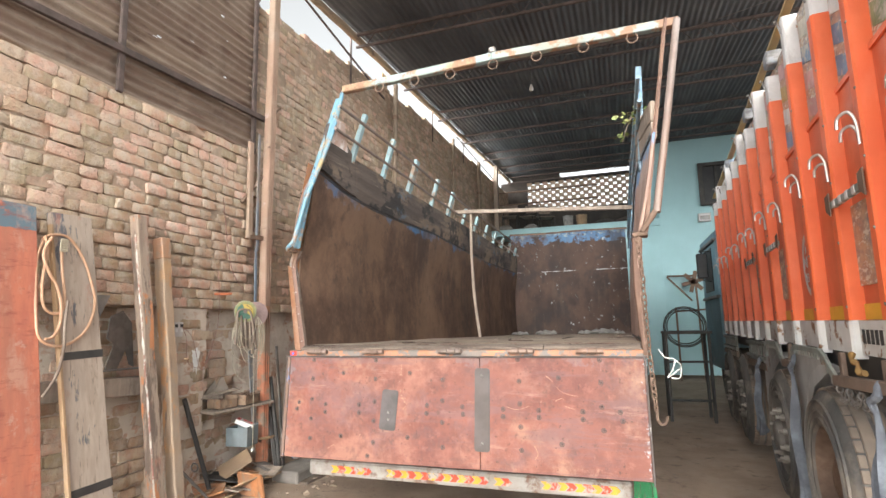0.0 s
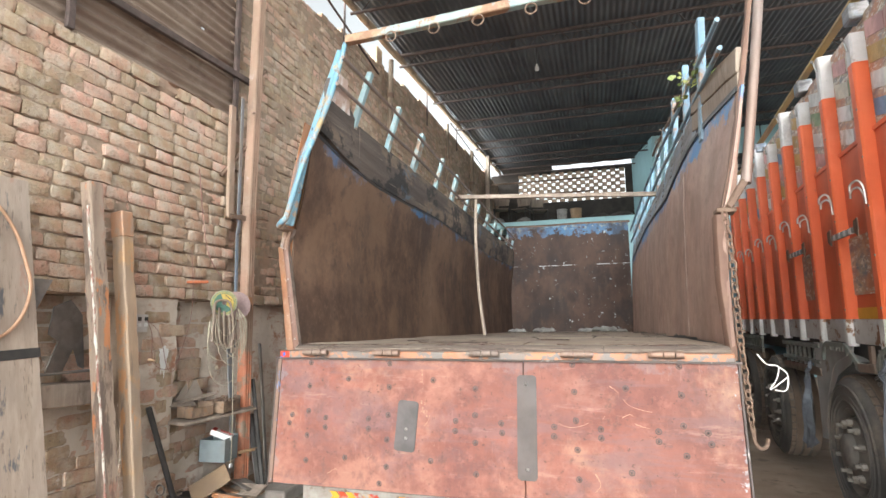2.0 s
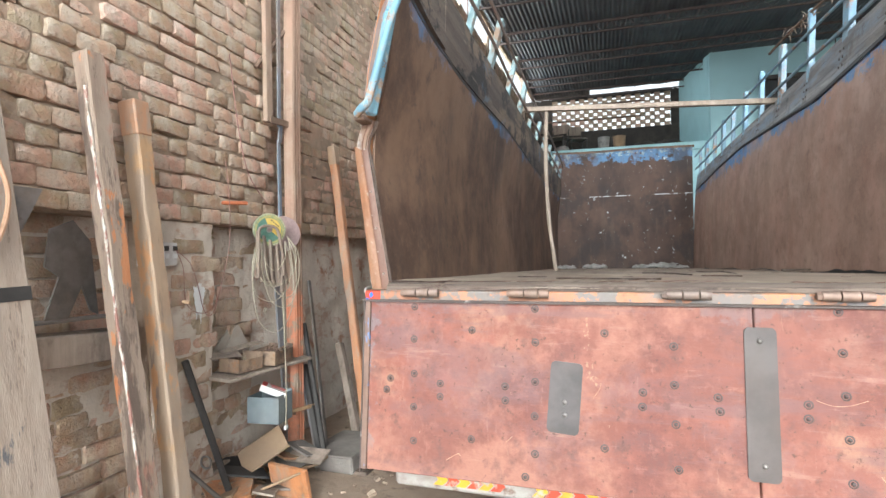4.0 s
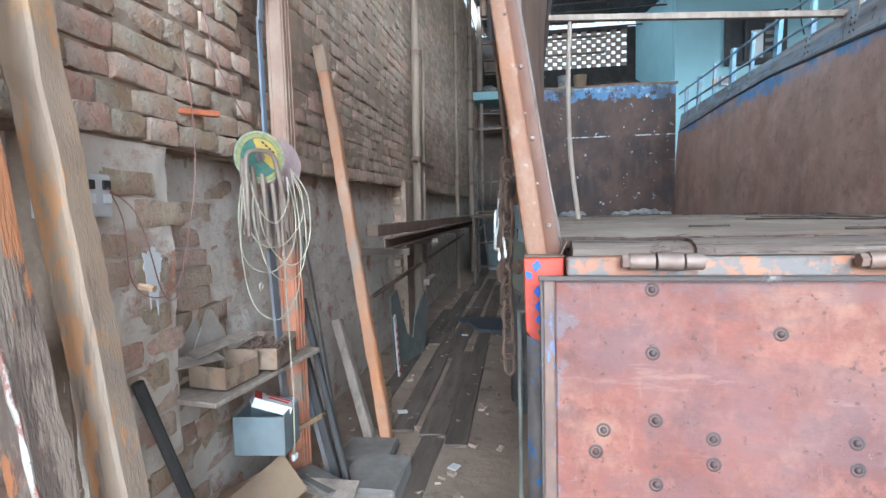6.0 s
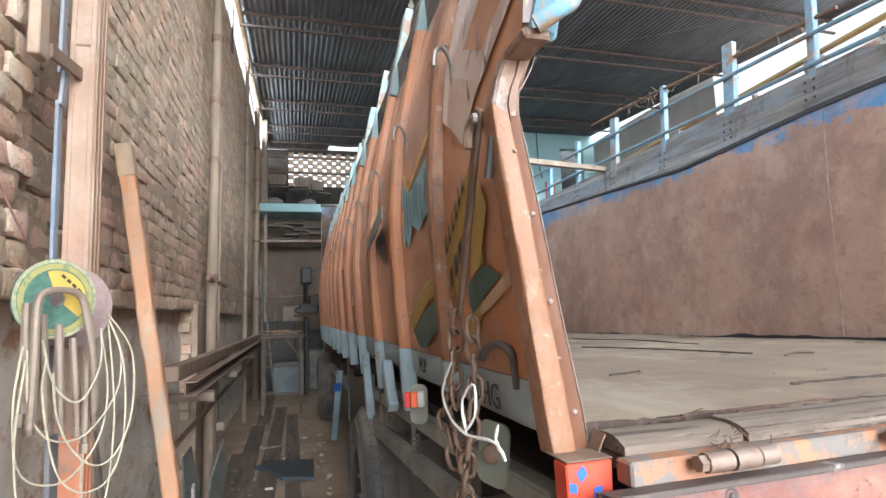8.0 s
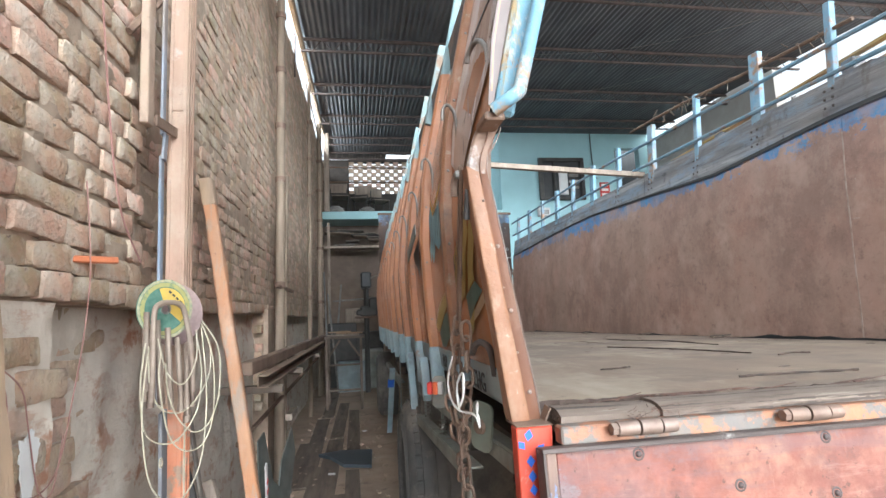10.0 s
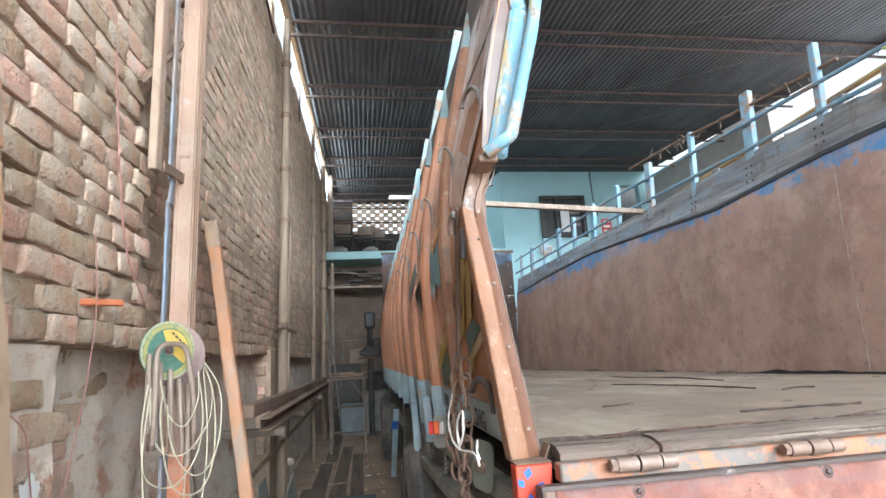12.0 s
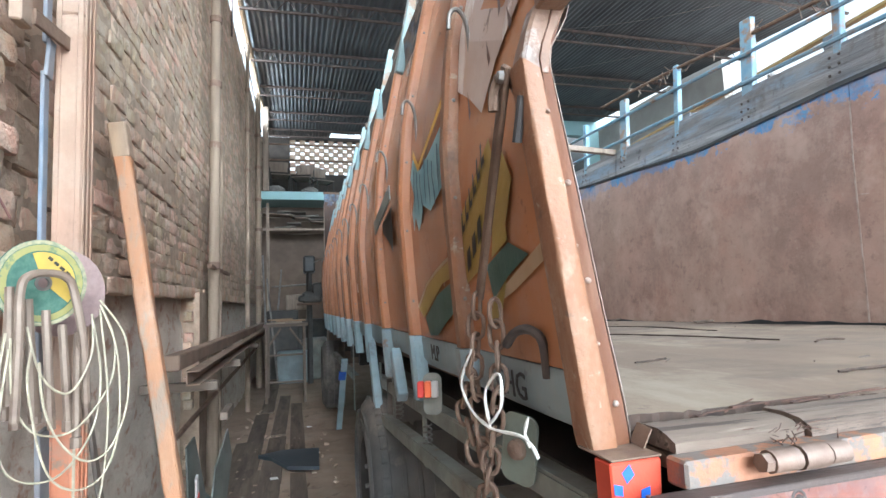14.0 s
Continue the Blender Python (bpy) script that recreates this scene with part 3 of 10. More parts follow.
# ---- ground ----
bm = bmesh.new()
gx = [(-400, 0), (-2.3, 0), (0.5, -0.09), (400, -0.09)]
lo_edge, hi_edge = [bm.verts.new((x, -400, z)) for x, z in gx], [bm.verts.new((x, 400, z)) for x, z in gx]
for i in range(3):
    bm.faces.new((lo_edge[i], lo_edge[i + 1], hi_edge[i + 1], hi_edge[i]))
solid("ground", bm, M_DIRT, "brown oily packed dirt workshop floor", "ground", kind="structure")

# ---- left wall ----
WX, COURSE, LINTEL = -3.32, 0.0825, 1.45


def wall_top(y):
    steps = ((3.0, 4.4), (4.0, 4.5), (4.9, 4.63), (6.3, 4.86), (8.5, 5.1), (12.0, 5.28), (17.0, 5.48))
    for (y0, z0), (y1, z1) in zip(steps, steps[1:]):
        if y <= y1:
            return z0 + (z1 - z0) * (y - y0) / (y1 - y0)
    return steps[-1][1]


def deep_bay(y):
    """The recessed bays below the lintel course."""
    return not (3.12 < y < 3.56 or 6.85 < y < 7.3 or 1.2 < y < 1.75)


def in_wall(y, z, half):
    """Whether the brick face covers this place: piers below the lintel course, tin above the near stretch."""
    if z < LINTEL and deep_bay(y):
        return True
    if z < LINTEL:
        return 3.12 < y - half * 0.7 and y + half * 0.6 < 3.56 or 6.85 < y < 7.3 or 1.2 < y < 1.75
    if y < 4.02:
        return z < 2.97
    return z < wall_top(y)


brick_verts, brick_faces = [], []


NY, NZ = 6, 5


def brick_shape(length, height, depth, seed, flat=False):
    """A worn brick whose face looks along +x, centred on the face: a ring behind, then a lumpy face with broken arrises."""
    r = random.Random(seed)
    chip = [r.choice((0.001, 0.003, 0.006, 0.013)) for _ in range(4)]
    out = []
    ey = min(0.16, 0.011 / length)
    ys, zs = (-0.5, -0.5 + ey, -0.18, 0.18, 0.5 - ey, 0.5), (-0.5, -0.39, 0.0, 0.39, 0.5)
    lean = 0.0008 if flat else 0.003
    slant, tip = r.uniform(-lean, lean), r.uniform(-0.0035, 0.0035)
    sag = [r.uniform(-0.005, 0.005) for _ in range(NY)]
    rise = [r.uniform(-0.004, 0.004) for _ in range(NY)]
    ends = [r.uniform(-0.004, 0.004) for _ in range(NZ)]
    for i, j in BRICK_RIM:
        out.append((-depth, ys[i] * length, zs[j] * height))
    for j in range(NZ):
        for i in range(NY):
            edge = (i in (0, NY - 1)) + (j in (0, NZ - 1))
            c = chip[(i > 2) + 2 * (j > 1)] if edge == 2 else 0.0
            x = r.uniform(-0.0022, 0.0022) - (0.0, 0.0035, 0.01)[edge] + slant * ys[i] * 2 + tip * zs[j] * 2
            y = ys[i] * (length - 2 * c) + (ends[j] if i in (0, NY - 1) else r.uniform(-0.006, 0.006))
            z = zs[j] * (height - c) + (sag[i] if j == 0 else rise[i] if j == NZ - 1 else r.uniform(-0.004, 0.004))
            out.append((x, y, z))
    return out


BRICK_RIM = [(i, 0) for i in range(NY)] + [(NY - 1, j) for j in range(1, NZ - 1)] + [(i, NZ - 1) for i in reversed(range(NY))] + [(0, j) for j in reversed(range(1, NZ - 1))]
RIM = len(BRICK_RIM)
_FACE = [RIM + i + NY * j for i, j in BRICK_RIM]
BRICK_QUADS = [(RIM + i + NY * j, RIM + 1 + i + NY * j, RIM + NY + 1 + i + NY * j, RIM + NY + i + NY * j) for j in range(NZ - 1) for i in range(NY - 1)] + [(k, (k + 1) % RIM, _FACE[(k + 1) % RIM], _FACE[k]) for k in range(RIM)]
rng = random.Random(3)
single_bricks = []
row, z = 0, 0.047
while z < 5.5:
    y = -1.6 - rng.uniform(0, 0.2)
    while y < 16.4:
        length = rng.choice((0.2, 0.12, 0.16, 0.215, 0.11, 0.135, 0.225)) * rng.choice((0.95, 1.0, 1.05)) if z > LINTEL else rng.choice((0.2, 0.13, 0.22))
        yc = y + length / 2
        y += length + rng.uniform(0.002, 0.009)
        zc = z + COURSE / 2 + 0.008 * math.sin(yc * 1.3 + row)
        if not in_wall(yc, zc, length / 2) or rng.random() < 0.006:
            continue
        x = WX + rng.gauss(0, 0.0018 if yc > 4.02 else 0.004 if zc > LINTEL else 0.008) + (0.009 if rng.random() < 0.02 else 0) - (0.055 if yc > 4.02 else 0)
        if zc < LINTEL and deep_bay(yc):
            x -= 0.131
        h = COURSE - rng.uniform(0.002, 0.013)
        if zc < LINTEL + 0.1 and zc > LINTEL:
            x += 0.01
        tilt = rng.gauss(0, 1.2)
        if 2.6 < yc < 4.0 and 1.45 < zc < 2.62:
            single_bricks.append((x, yc, zc, length, tilt))
            continue
        base = len(brick_verts)
        ct, st = math.cos(radians(tilt)), math.sin(radians(tilt))
        for px, py, pz in brick_shape(length, h, 0.06, rng.random(), yc > 4.02):
            brick_verts.append((x + px, yc + py * ct - pz * st, zc + py * st + pz * ct))
        brick_faces += [tuple(base + i for i in q) for q in BRICK_QUADS]
    z += COURSE
    row += 1

bm = bmesh.new()
box(bm, WX - 0.35, WX - 0.036, -1.8, 4.03, LINTEL, 2.96)
for y0, y1 in ((3.12, 3.5), (6.87, 7.28), (1.2, 1.74)):
    box(bm, WX - 0.3, WX - 0.016, y0, y1, 0, LINTEL + 0.05)
y = 4.0
while y < 16.4:
    box(bm, WX - 0.35, WX - 0.075, y, min(y + 1.0, 16.5), LINTEL, wall_top(y + 0.3) - 0.03)
    y += 1.0
wall_left = solid("wall_west", bm, M_MORTAR, "rough brick boundary wall with crumbling mud mortar", "wall", kind="structure")
bm = bmesh.new()
rows = []
for i in range(31):
    zz = LINTEL * i / 30 + 0.02 * (i == 30)
    rows.append([(WX - 0.139 + 0.026 * noise.noise(Vector((0, yy * 1.4, zz * 1.9))) + 0.02 * noise.noise(Vector((3, yy * 7, zz * 8))), yy, zz) for yy in [-1.8 + 0.055 * k for k in range(333)]])
sheet(bm, rows, -0.05)
part("plaster", bm, M_PLASTER, wall_left, "dusty flaking mud plaster over old brick", smooth=True)
bm = bmesh.new()
rows = []
for i in range(61):
    zz = LINTEL * i / 60
    rows.append([(WX - 0.002 + 0.018 * noise.noise(Vector((7, yy * 4.1, zz * 4.6))) + 0.009 * noise.noise(Vector((3, yy * 16, zz * 15))), yy + 0.012 * noise.noise(Vector((1, 4 * yy, zz * 12))), zz) for yy in [3.13 + 0.0195 * k for k in range(21)]])
sheet(bm, rows, -0.03)
part("plaster", bm, M_PLASTER, wall_left, "grey mud smeared over the pier", smooth=True)



def mortar_bed(y0, y1, step, z1, face, top, flush=False):
    """Mud mortar between the courses, squeezed out here, fallen out in slots along the bed joints there."""
    bm = bmesh.new()
    rows = []
    first = int((LINTEL - 0.047) / COURSE)
    ys = [y0 + step * k for k in range(int((y1 - y0) / step) + 1)]
    for i in range(3 * first, int(3 * (z1 - 0.047) / COURSE)):
        zz = 0.047 + COURSE * ((i // 3 + (0.0, 0.13, 0.87)[i % 3]) if flush else i / 3)
        row = []
        for yy in ys:
            z = zz + 0.008 * math.sin(yy * 1.3 + i // 3)
            x = face + 0.012 * noise.noise(Vector((5, yy * 2.4, zz * 3))) + 0.007 * noise.noise(Vector((9, yy * 12, zz * 14)))
            if flush:
                x = face + 0.005 * noise.noise(Vector((5, yy * 2.4, zz * 3))) + 0.0035 * noise.noise(Vector((9, yy * 12, zz * 14)))
                if i % 3 == 0:
                    x -= 0.045 * min(1.0, max(0.0, 3.5 * noise.noise(Vector((i * 7.3, yy * 6.5, 2))) - 0.25))
            elif i % 3 == 0:
                x -= 0.045 * min(1.0, max(0.0, 0.2 + 2.6 * noise.noise(Vector((i * 7.3, yy * 5.5, 2)))))
            row.append((x, yy, max(LINTEL + 0.01, min(z, top(yy)))))
        rows.append([bm.verts.new(p) for p in row])
    for a, b in zip(rows, rows[1:]):
        for j in range(len(ys) - 1):
            if min(b[j].co.z - a[j].co.z, b[j + 1].co.z - a[j + 1].co.z) > 0.002:
                bm.faces.new((a[j], a[j + 1], b[j + 1], b[j]))
    bmesh.ops.delete(bm, geom=[v for v in bm.verts if not v.link_faces], context="VERTS")
    return bm


part("mortar", mortar_bed(-1.6, 4.03, 0.03, 3.0, WX - 0.0095, lambda y: 2.95), M_MORTAR, wall_left, "dusty mud mortar squeezed between bricks", smooth=True)
part("mortar", mortar_bed(4.03, 16.5, 0.04, 5.6, WX - 0.0565, lambda y: wall_top(y) - 0.03, True), M_MORTAR, wall_left, smooth=True)


def mesh_from(name, verts, faces, material):
    me = bpy.data.meshes.new(name)
    me.from_pydata(verts, [], faces)
    me.materials.append(material)
    for p in me.polygons:
        p.use_smooth = True
    me.set_sharp_from_angle(angle=radians(55))
    return me


ob = new("brickwork", mesh_from("brickwork", brick_verts, brick_faces, M_BRICK))
ob.parent = wall_left
tagged(ob, "uneven dusty pinkish tan bricks in recessed joints", kind="stuff")

# tin sheet over the near stretch of wall, on a light steel frame
bm = bmesh.new()
TIN_Y = [-1.8 + 0.04 * k for k in range(148)]
TIN_Z = [2.908 + 0.0095 * k for k in range(176)]
HOLES = {(116, 106), (116, 107), (116, 108), (117, 104), (117, 105), (117, 106), (117, 107), (116, 109), (117, 110), (118, 66), (117, 64), (126, 80), (134, 124), (136, 66), (99, 56), (136, 102), (137, 103)}
grid = [[bm.verts.new((WX - 0.045 + 0.011 * math.cos(2 * math.pi * zz / 0.076) + 0.008 * noise.noise(Vector((yy, zz, 0))), yy, zz)) for yy in TIN_Y] for zz in TIN_Z]
for i in range(len(TIN_Z) - 1):
    for j in range(len(TIN_Y) - 1):
        if (j, i) not in HOLES:
            bm.faces.new((grid[i][j], grid[i][j + 1], grid[i + 1][j + 1], grid[i + 1][j]))
tin = solid("corrugated_screen", bm, M_TIN, "rust-stained corrugated tin sheet screen above brick wall", "wall", kind="structure", smooth=True)
bm = bmesh.new()
beam(bm, (WX + 0.02, -1.8, 3.02), (WX + 0.02, 4.17, 3.31), 0.035, 0.05)
part("rail", bm, M_PURLIN, tin)
for yy in (0.9, 2.6, 4.0):
    bm = bmesh.new()
    beam(bm, (WX + 0.0, yy, 2.93), (WX + 0.0, yy - 0.02, 4.55), 0.03, 0.045)
    part("upright", bm, M_PURLIN, tin)

# ---- roof ----
ROOF0, SLOPE, EAVE_W, EAVE_E, BACK = 4.83, 0.068, -3.28, 4.9, 16.5


def roof_z(y):
    return ROOF0 + SLOPE * y


bm = bmesh.new()
PITCH = 0.08
cols = int((EAVE_E - EAVE_W) / PITCH * 6)
edges = [4.3, 5.95, 7.6, 9.3, 11.05, 12.8, 14.5, 16.0, 17.0]
for k, (y0, y1) in enumerate(zip(edges, edges[1:])):
    lift = 0.006 * (k % 2)
    a, b = [], []
    for c in range(cols + 1):
        x = EAVE_W + c * PITCH / 6
        w = 0.008 * math.sin(2 * math.pi * x / PITCH) + 0.004 * noise.noise(Vector((x, k, 0)))
        a.append(bm.verts.new((x, y0 - 0.12, roof_z(y0 - 0.12) + w + lift)))
        end = 16.36 + 0.03 * math.sin(x * 9) if y1 > 16.5 and x > -1.7 else y1
        b.append(bm.verts.new((x, end, roof_z(end) + w + lift)))
    for c in range(cols):
        bm.faces.new((a[c], a[c + 1], b[c + 1], b[c]))
solid("ceiling", bm, M_ROOF, "dark grey corrugated metal sheet roof", "roof", kind="structure", smooth=True)
for y in edges[:-1]:
    bm = bmesh.new()
    z = roof_z(y) - 0.035
    beam(bm, (EAVE_W, y, z), (EAVE_E, y, z), 0.045, 0.04, (0, 1, 0))
    x = EAVE_W
    beam(bm, (EAVE_W, y, z - 0.18), (EAVE_E, y, z - 0.18), 0.035, 0.03, (0, 1, 0))
    while x < EAVE_E - 0.2:
        tube(bm, [(x, y, z), (x + 0.15, y, z - 0.18), (x + 0.3, y, z)], 0.006, 4)
        x += 0.3
    solid("purlin", bm, M_PURLIN, "rusty lattice steel purlin under the roof sheets", "roof beam", "roof purlins", "structure")

for y0, y1 in ((4.3, 7.5), (7.4, 11.0), (10.9, 13.6), (13.5, 16.45)):
    bm = bmesh.new()
    beam(bm, (EAVE_W - 0.01, y0, roof_z(y0) - 0.062), (EAVE_W - 0.015, y1, roof_z(y1) - 0.066), 0.07, 0.09, (1, 0, 0), 0.012)
    bmesh.ops.subdivide_edges(bm, edges=[e for e in bm.edges if e.calc_length() > 0.3], cuts=24)
    rough_up(bm, 0.012, 3)
    solid("eave_beam", bm, M_FASCIA, "rough tan timber beam under the roof edge", "roof beam", "eave beams", "structure", smooth=True)

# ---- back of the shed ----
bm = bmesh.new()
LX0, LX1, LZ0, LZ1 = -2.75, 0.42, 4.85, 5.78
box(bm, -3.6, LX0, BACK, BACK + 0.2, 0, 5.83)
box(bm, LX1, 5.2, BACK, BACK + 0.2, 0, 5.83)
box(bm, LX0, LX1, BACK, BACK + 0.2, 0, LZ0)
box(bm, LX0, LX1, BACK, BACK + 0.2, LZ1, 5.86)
solid("wall_north", bm, M_DARKWALL, "grey plaster end wall, darkened for shade, with a brick lattice opening", "wall", kind="structure")
lattice = thing("brick_lattice", (LX0, BACK, LZ0), "openwork brick lattice window letting daylight through", "lattice", kind="structure")
z, r = LZ0, 0
LB = brick_shape(0.148, 0.106, 0.12, 1)
lat_mesh = mesh_from("brick", [(p[1], -p[0] * 1.0, p[2]) for p in LB], BRICK_QUADS, M_BRICK_ONE)
while z < LZ1 - 0.02:
    x = LX0 + (0.125 if r % 2 else 0.0)
    while x < LX1 - 0.05:
        ob = new("brick", lat_mesh)
        ob.parent = lattice
        ob.location = (x - LX0 + 0.075, 0.02 + rng.uniform(-0.006, 0.006), z - LZ0 + 0.05)
        x += 0.25
    z += 0.105
    r += 1

# mezzanine slab and the room behind the trucks
bm = bmesh.new()
box(bm, -3.4, 0.93, 13.98, BACK, 3.66, 3.84, 0.01)
solid("mezzanine", bm, M_WALLBLUE, "pale blue painted mezzanine slab edge at the shed's end", "mezzanine", kind="structure")
bm = bmesh.new()
DX0, DX1, DZ0, DZ1 = 3.95, 4.62, 3.85, 5.42
box(bm, 0.93, DX0, 14.0, 14.2, 0, 5.9)
box(bm, 0.1, 0.928, 14.0, 14.2, 0, 3.655)
box(bm, DX0, DX1, 14.0, 14.2, 0, DZ0)
box(bm, DX0, DX1, 14.0, 14.2, DZ1, 5.9)
box(bm, DX1, 6.6, 14.0, 14.2, 0, 5.9)
room = solid("wall_room", bm, M_WALLBLUE, "pale turquoise painted room wall facing the trucks", "wall", kind="structure")
bm = bmesh.new()
beam(bm, (0.97, 14.19, 4.9), (0.66, 16.48, 4.9), 2.1, 0.1, (0, 0, 1), 0)
part("side_wall", bm, M_WALLBLUE, room)
# added black wall: hides the sky and gives the doorway its darkness
bm = bmesh.new()
box(bm, 3.6, 6.6, 15.6, 15.7, 3.8, 6.2)
solid("wall_inner", bm, M_BLACK, "black wall added to darken the doorway", "wall", kind="structure")
bm = bmesh.new()
box(bm, 4.95, 5.15, 9.9, 14.0, 0, 5.62)
solid("wall_east", bm, M_EASTWALL, "beige plastered side wall beside the orange truck", "wall", kind="structure")
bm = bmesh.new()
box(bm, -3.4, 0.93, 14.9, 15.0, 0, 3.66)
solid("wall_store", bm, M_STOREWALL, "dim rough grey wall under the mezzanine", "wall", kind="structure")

# ---- the emptied truck body ----
truck = thing("truck", (-1.1, 6.8, 0), "old cargo truck, plywood-lined body, red tailgate hanging open", "truck")
REAR, FRONT, BED = 3.05, 10.57, 1.165


def bed_z(y):
    """The bed sinks a little towards the cab."""
    return BED - 0.0135 * (y - 3.2)


def lerp_profile(points, z):
    for (z0, x0), (z1, x1) in zip(points, points[1:]):
        if z <= z1:
            return x0 + (x1 - x0) * max(0.0, (z - z0) / (z1 - z0))
    return points[-1][1]


RIB_X = ((1.0, -2.195), (1.4, -2.225), (1.7, -2.24), (2.0, -2.215), (2.4, -2.13), (3.05, -1.985))
PLY_W = ((1.1, -2.14), (1.7, -2.16), (2.0, -2.14), (2.42, -2.08))
PLY_EDGE = ((1.1, -2.15), (1.2, -2.158), (1.7, -2.238), (1.8, -2.212), (2.0, -2.16), (2.42, -2.1))
PLY_EDGE_E = ((1.1, -0.012), (1.7, -0.015), (1.8, 0.012), (2.0, 0.058), (2.29, 0.11), (2.42, 0.13))
PLY_E = ((1.1, -0.005), (1.7, 0.012), (2.0, 0.022), (2.42, 0.055))


def ply_x(profile, y, z):
    if profile is PLY_W and y < 3.7:
        k = (3.7 - y) / 0.6
        return lerp_profile(profile, z) * (1 - k) + lerp_profile(PLY_EDGE, z) * k
    if profile is PLY_E and y < 4.1:
        k = (4.1 - y) / 1.0
        return (lerp_profile(profile, z) + 0.0055 * (y - 3.05)) * (1 - k) + lerp_profile(PLY_EDGE_E, z) * k
    return lerp_profile(profile, z) + 0.005 * (y - 3.05) * (0.35 if profile is PLY_W else 1.1) + 0.006 * noise.noise(Vector((profile[0][1], y * 1.3, z * 2)))


EDGE_W = ((3.1, 2.4), (3.24, 2.382), (3.42, 2.346), (3.6, 2.313), (4.06, 2.286), (4.69, 2.291), (5.6, 2.32), (7.08, 2.275), (8.47, 2.255), (10.6, 2.3))
EDGE_E = ((3.1, 2.33), (3.67, 2.377), (3.94, 2.373), (4.35, 2.366), (4.72, 2.344), (5.32, 2.312), (6.16, 2.36), (7.45, 2.42), (8.66, 2.4), (10.6, 2.32))


def side_sheet(profile, y0, y1, edge):
    bm = bmesh.new()
    ys = [y0 + (y1 - y0) * k / 16 for k in range(17)]
    rows = []
    for i in range(11):
        zs = [bed_z(y) - 0.03 + (lerp_profile(edge, y) - bed_z(y) + 0.03) * i / 10 for y in ys]
        rows.append([(ply_x(profile, y, z), y, z) for y, z in zip(ys, zs)])
    sheet(bm, rows, 0.012)
    return bm


def gap_strip(profile, edge, inward):
    """The shadow in the open joint between lining and timber, laid on as a black strip, widest at the rear."""
    bm = bmesh.new()
    ys = [3.14 + 7.4 * k / 60 for k in range(61)]
    rows = []
    for lift in (-1.0, 1.0):
        rows.append([(ply_x(profile, y, lerp_profile(edge, y)) + inward * 0.0075, y, lerp_profile(edge, y) + lift * (0.013 - 0.0009 * (y - 3.1)) - 0.004) for y in ys])
    sheet(bm, rows, 0.004)
    return bm


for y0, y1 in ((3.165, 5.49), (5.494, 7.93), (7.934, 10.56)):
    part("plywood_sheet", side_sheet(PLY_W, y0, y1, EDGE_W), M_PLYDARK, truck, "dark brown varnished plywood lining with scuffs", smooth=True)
for y0, y1 in ((3.1, 4.3), (4.304, 6.74), (6.744, 10.56)):
    part("plywood_sheet", side_sheet(PLY_E, y0, y1, EDGE_E), M_PLYWOOD, truck, "brown plywood lining, blue paint left along its top", smooth=True)
# ragged black strips paint the shadow in the gap along the bed
for profile, side, y0, y1 in ((PLY_E, -1, 3.4, 9.5), (PLY_W, 1, 3.4, 9.0)):
    bm = bmesh.new()
    ys = [y0 + (y1 - y0) * k / 150 for k in range(151)]
    rows = []
    for up in (0, 1):
        rows.append([(ply_x(profile, y, bed_z(y) + 0.02) + side * 0.004, y, bed_z(y) - 0.005 + up * (0.012 + (0.02 if side < 0 and 4.0 < y < 5.1 else 0.0) * (0.6 + noise.noise(Vector((2, y * 6, 0)))) + 0.022 * max(0.0, noise.noise(Vector((side, y * 2.3, 4))) + 0.3 * noise.noise(Vector((side, y * 11, 1)))))) for y in ys])
    sheet(bm, rows, 0.002)
    part("joint_strip", bm, M_BLACK, truck, "black strip for the shadowed joint of lining and bed")
part("joint_strip", gap_strip(PLY_W, EDGE_W, 1), M_BLACK, truck, "black strip for the shadowed joint above the lining")
part("joint_strip", gap_strip(PLY_E, EDGE_E, -1), M_BLACK, truck, "black strip for the shadowed joint above the lining")

# bed: worn sheets on a sill plank with a broken edge
for k, (x0, x1) in enumerate(((-2.13, -0.917), (-0.915, -0.02))):
    bm = bmesh.new()
    ys = [3.152, 3.3] + [3.6 + 0.34 * j for j in range(21)]
    xs = [x0 + (x1 - x0) * i / 70 for i in range(71)]
    rows = []
    for j, y in enumerate(ys):
        row = []
        for x in xs:
            dy = 0.03 * noise.noise(Vector((x * 4, k, 2))) + 0.022 * noise.noise(Vector((x * 19, k, 5))) + 0.014 * noise.noise(Vector((x * 60, k, 9))) if j == 0 else 0.0
            curl = -0.009 + 0.006 * max(0.0, noise.noise(Vector((x * 6, k, 7)))) if j == 0 else 0.0
            xx = x
            if k == 1 and x > -0.06:
                xx -= 0.035 * max(0.0, noise.noise(Vector((1, y * 1.7, 3)))) * 2
            row.append((xx, y + dy, bed_z(y) + 0.006 + curl + 0.009 * noise.noise(Vector((x * 2, y * 1.5, k))) + 0.003 * noise.noise(Vector((x * 9, y * 9, k)))))
        rows.append(row)
    sheet(bm, rows, 0.006)
    part("bed_sheet", bm, M_BED, truck, "dusty worn bed sheet with splintered end", smooth=True)
    bm = bmesh.new()
    lip = []
    for up in (-0.022, 0.0015):
        lip.append([(p[0], p[1] - 0.003 - (0.004 if up > 0 else 0.0) * max(0.0, noise.noise(Vector((p[0] * 45, k, 3)))), p[2] + up + (0.004 * noise.noise(Vector((p[0] * 80, k, 1))) if up > 0 else 0.0)) for p in rows[0]])
    sheet(bm, lip, 0.002)
    part("broken_edge", bm, M_SPLITDARK, truck, "dark splintered edge of the bed sheet")
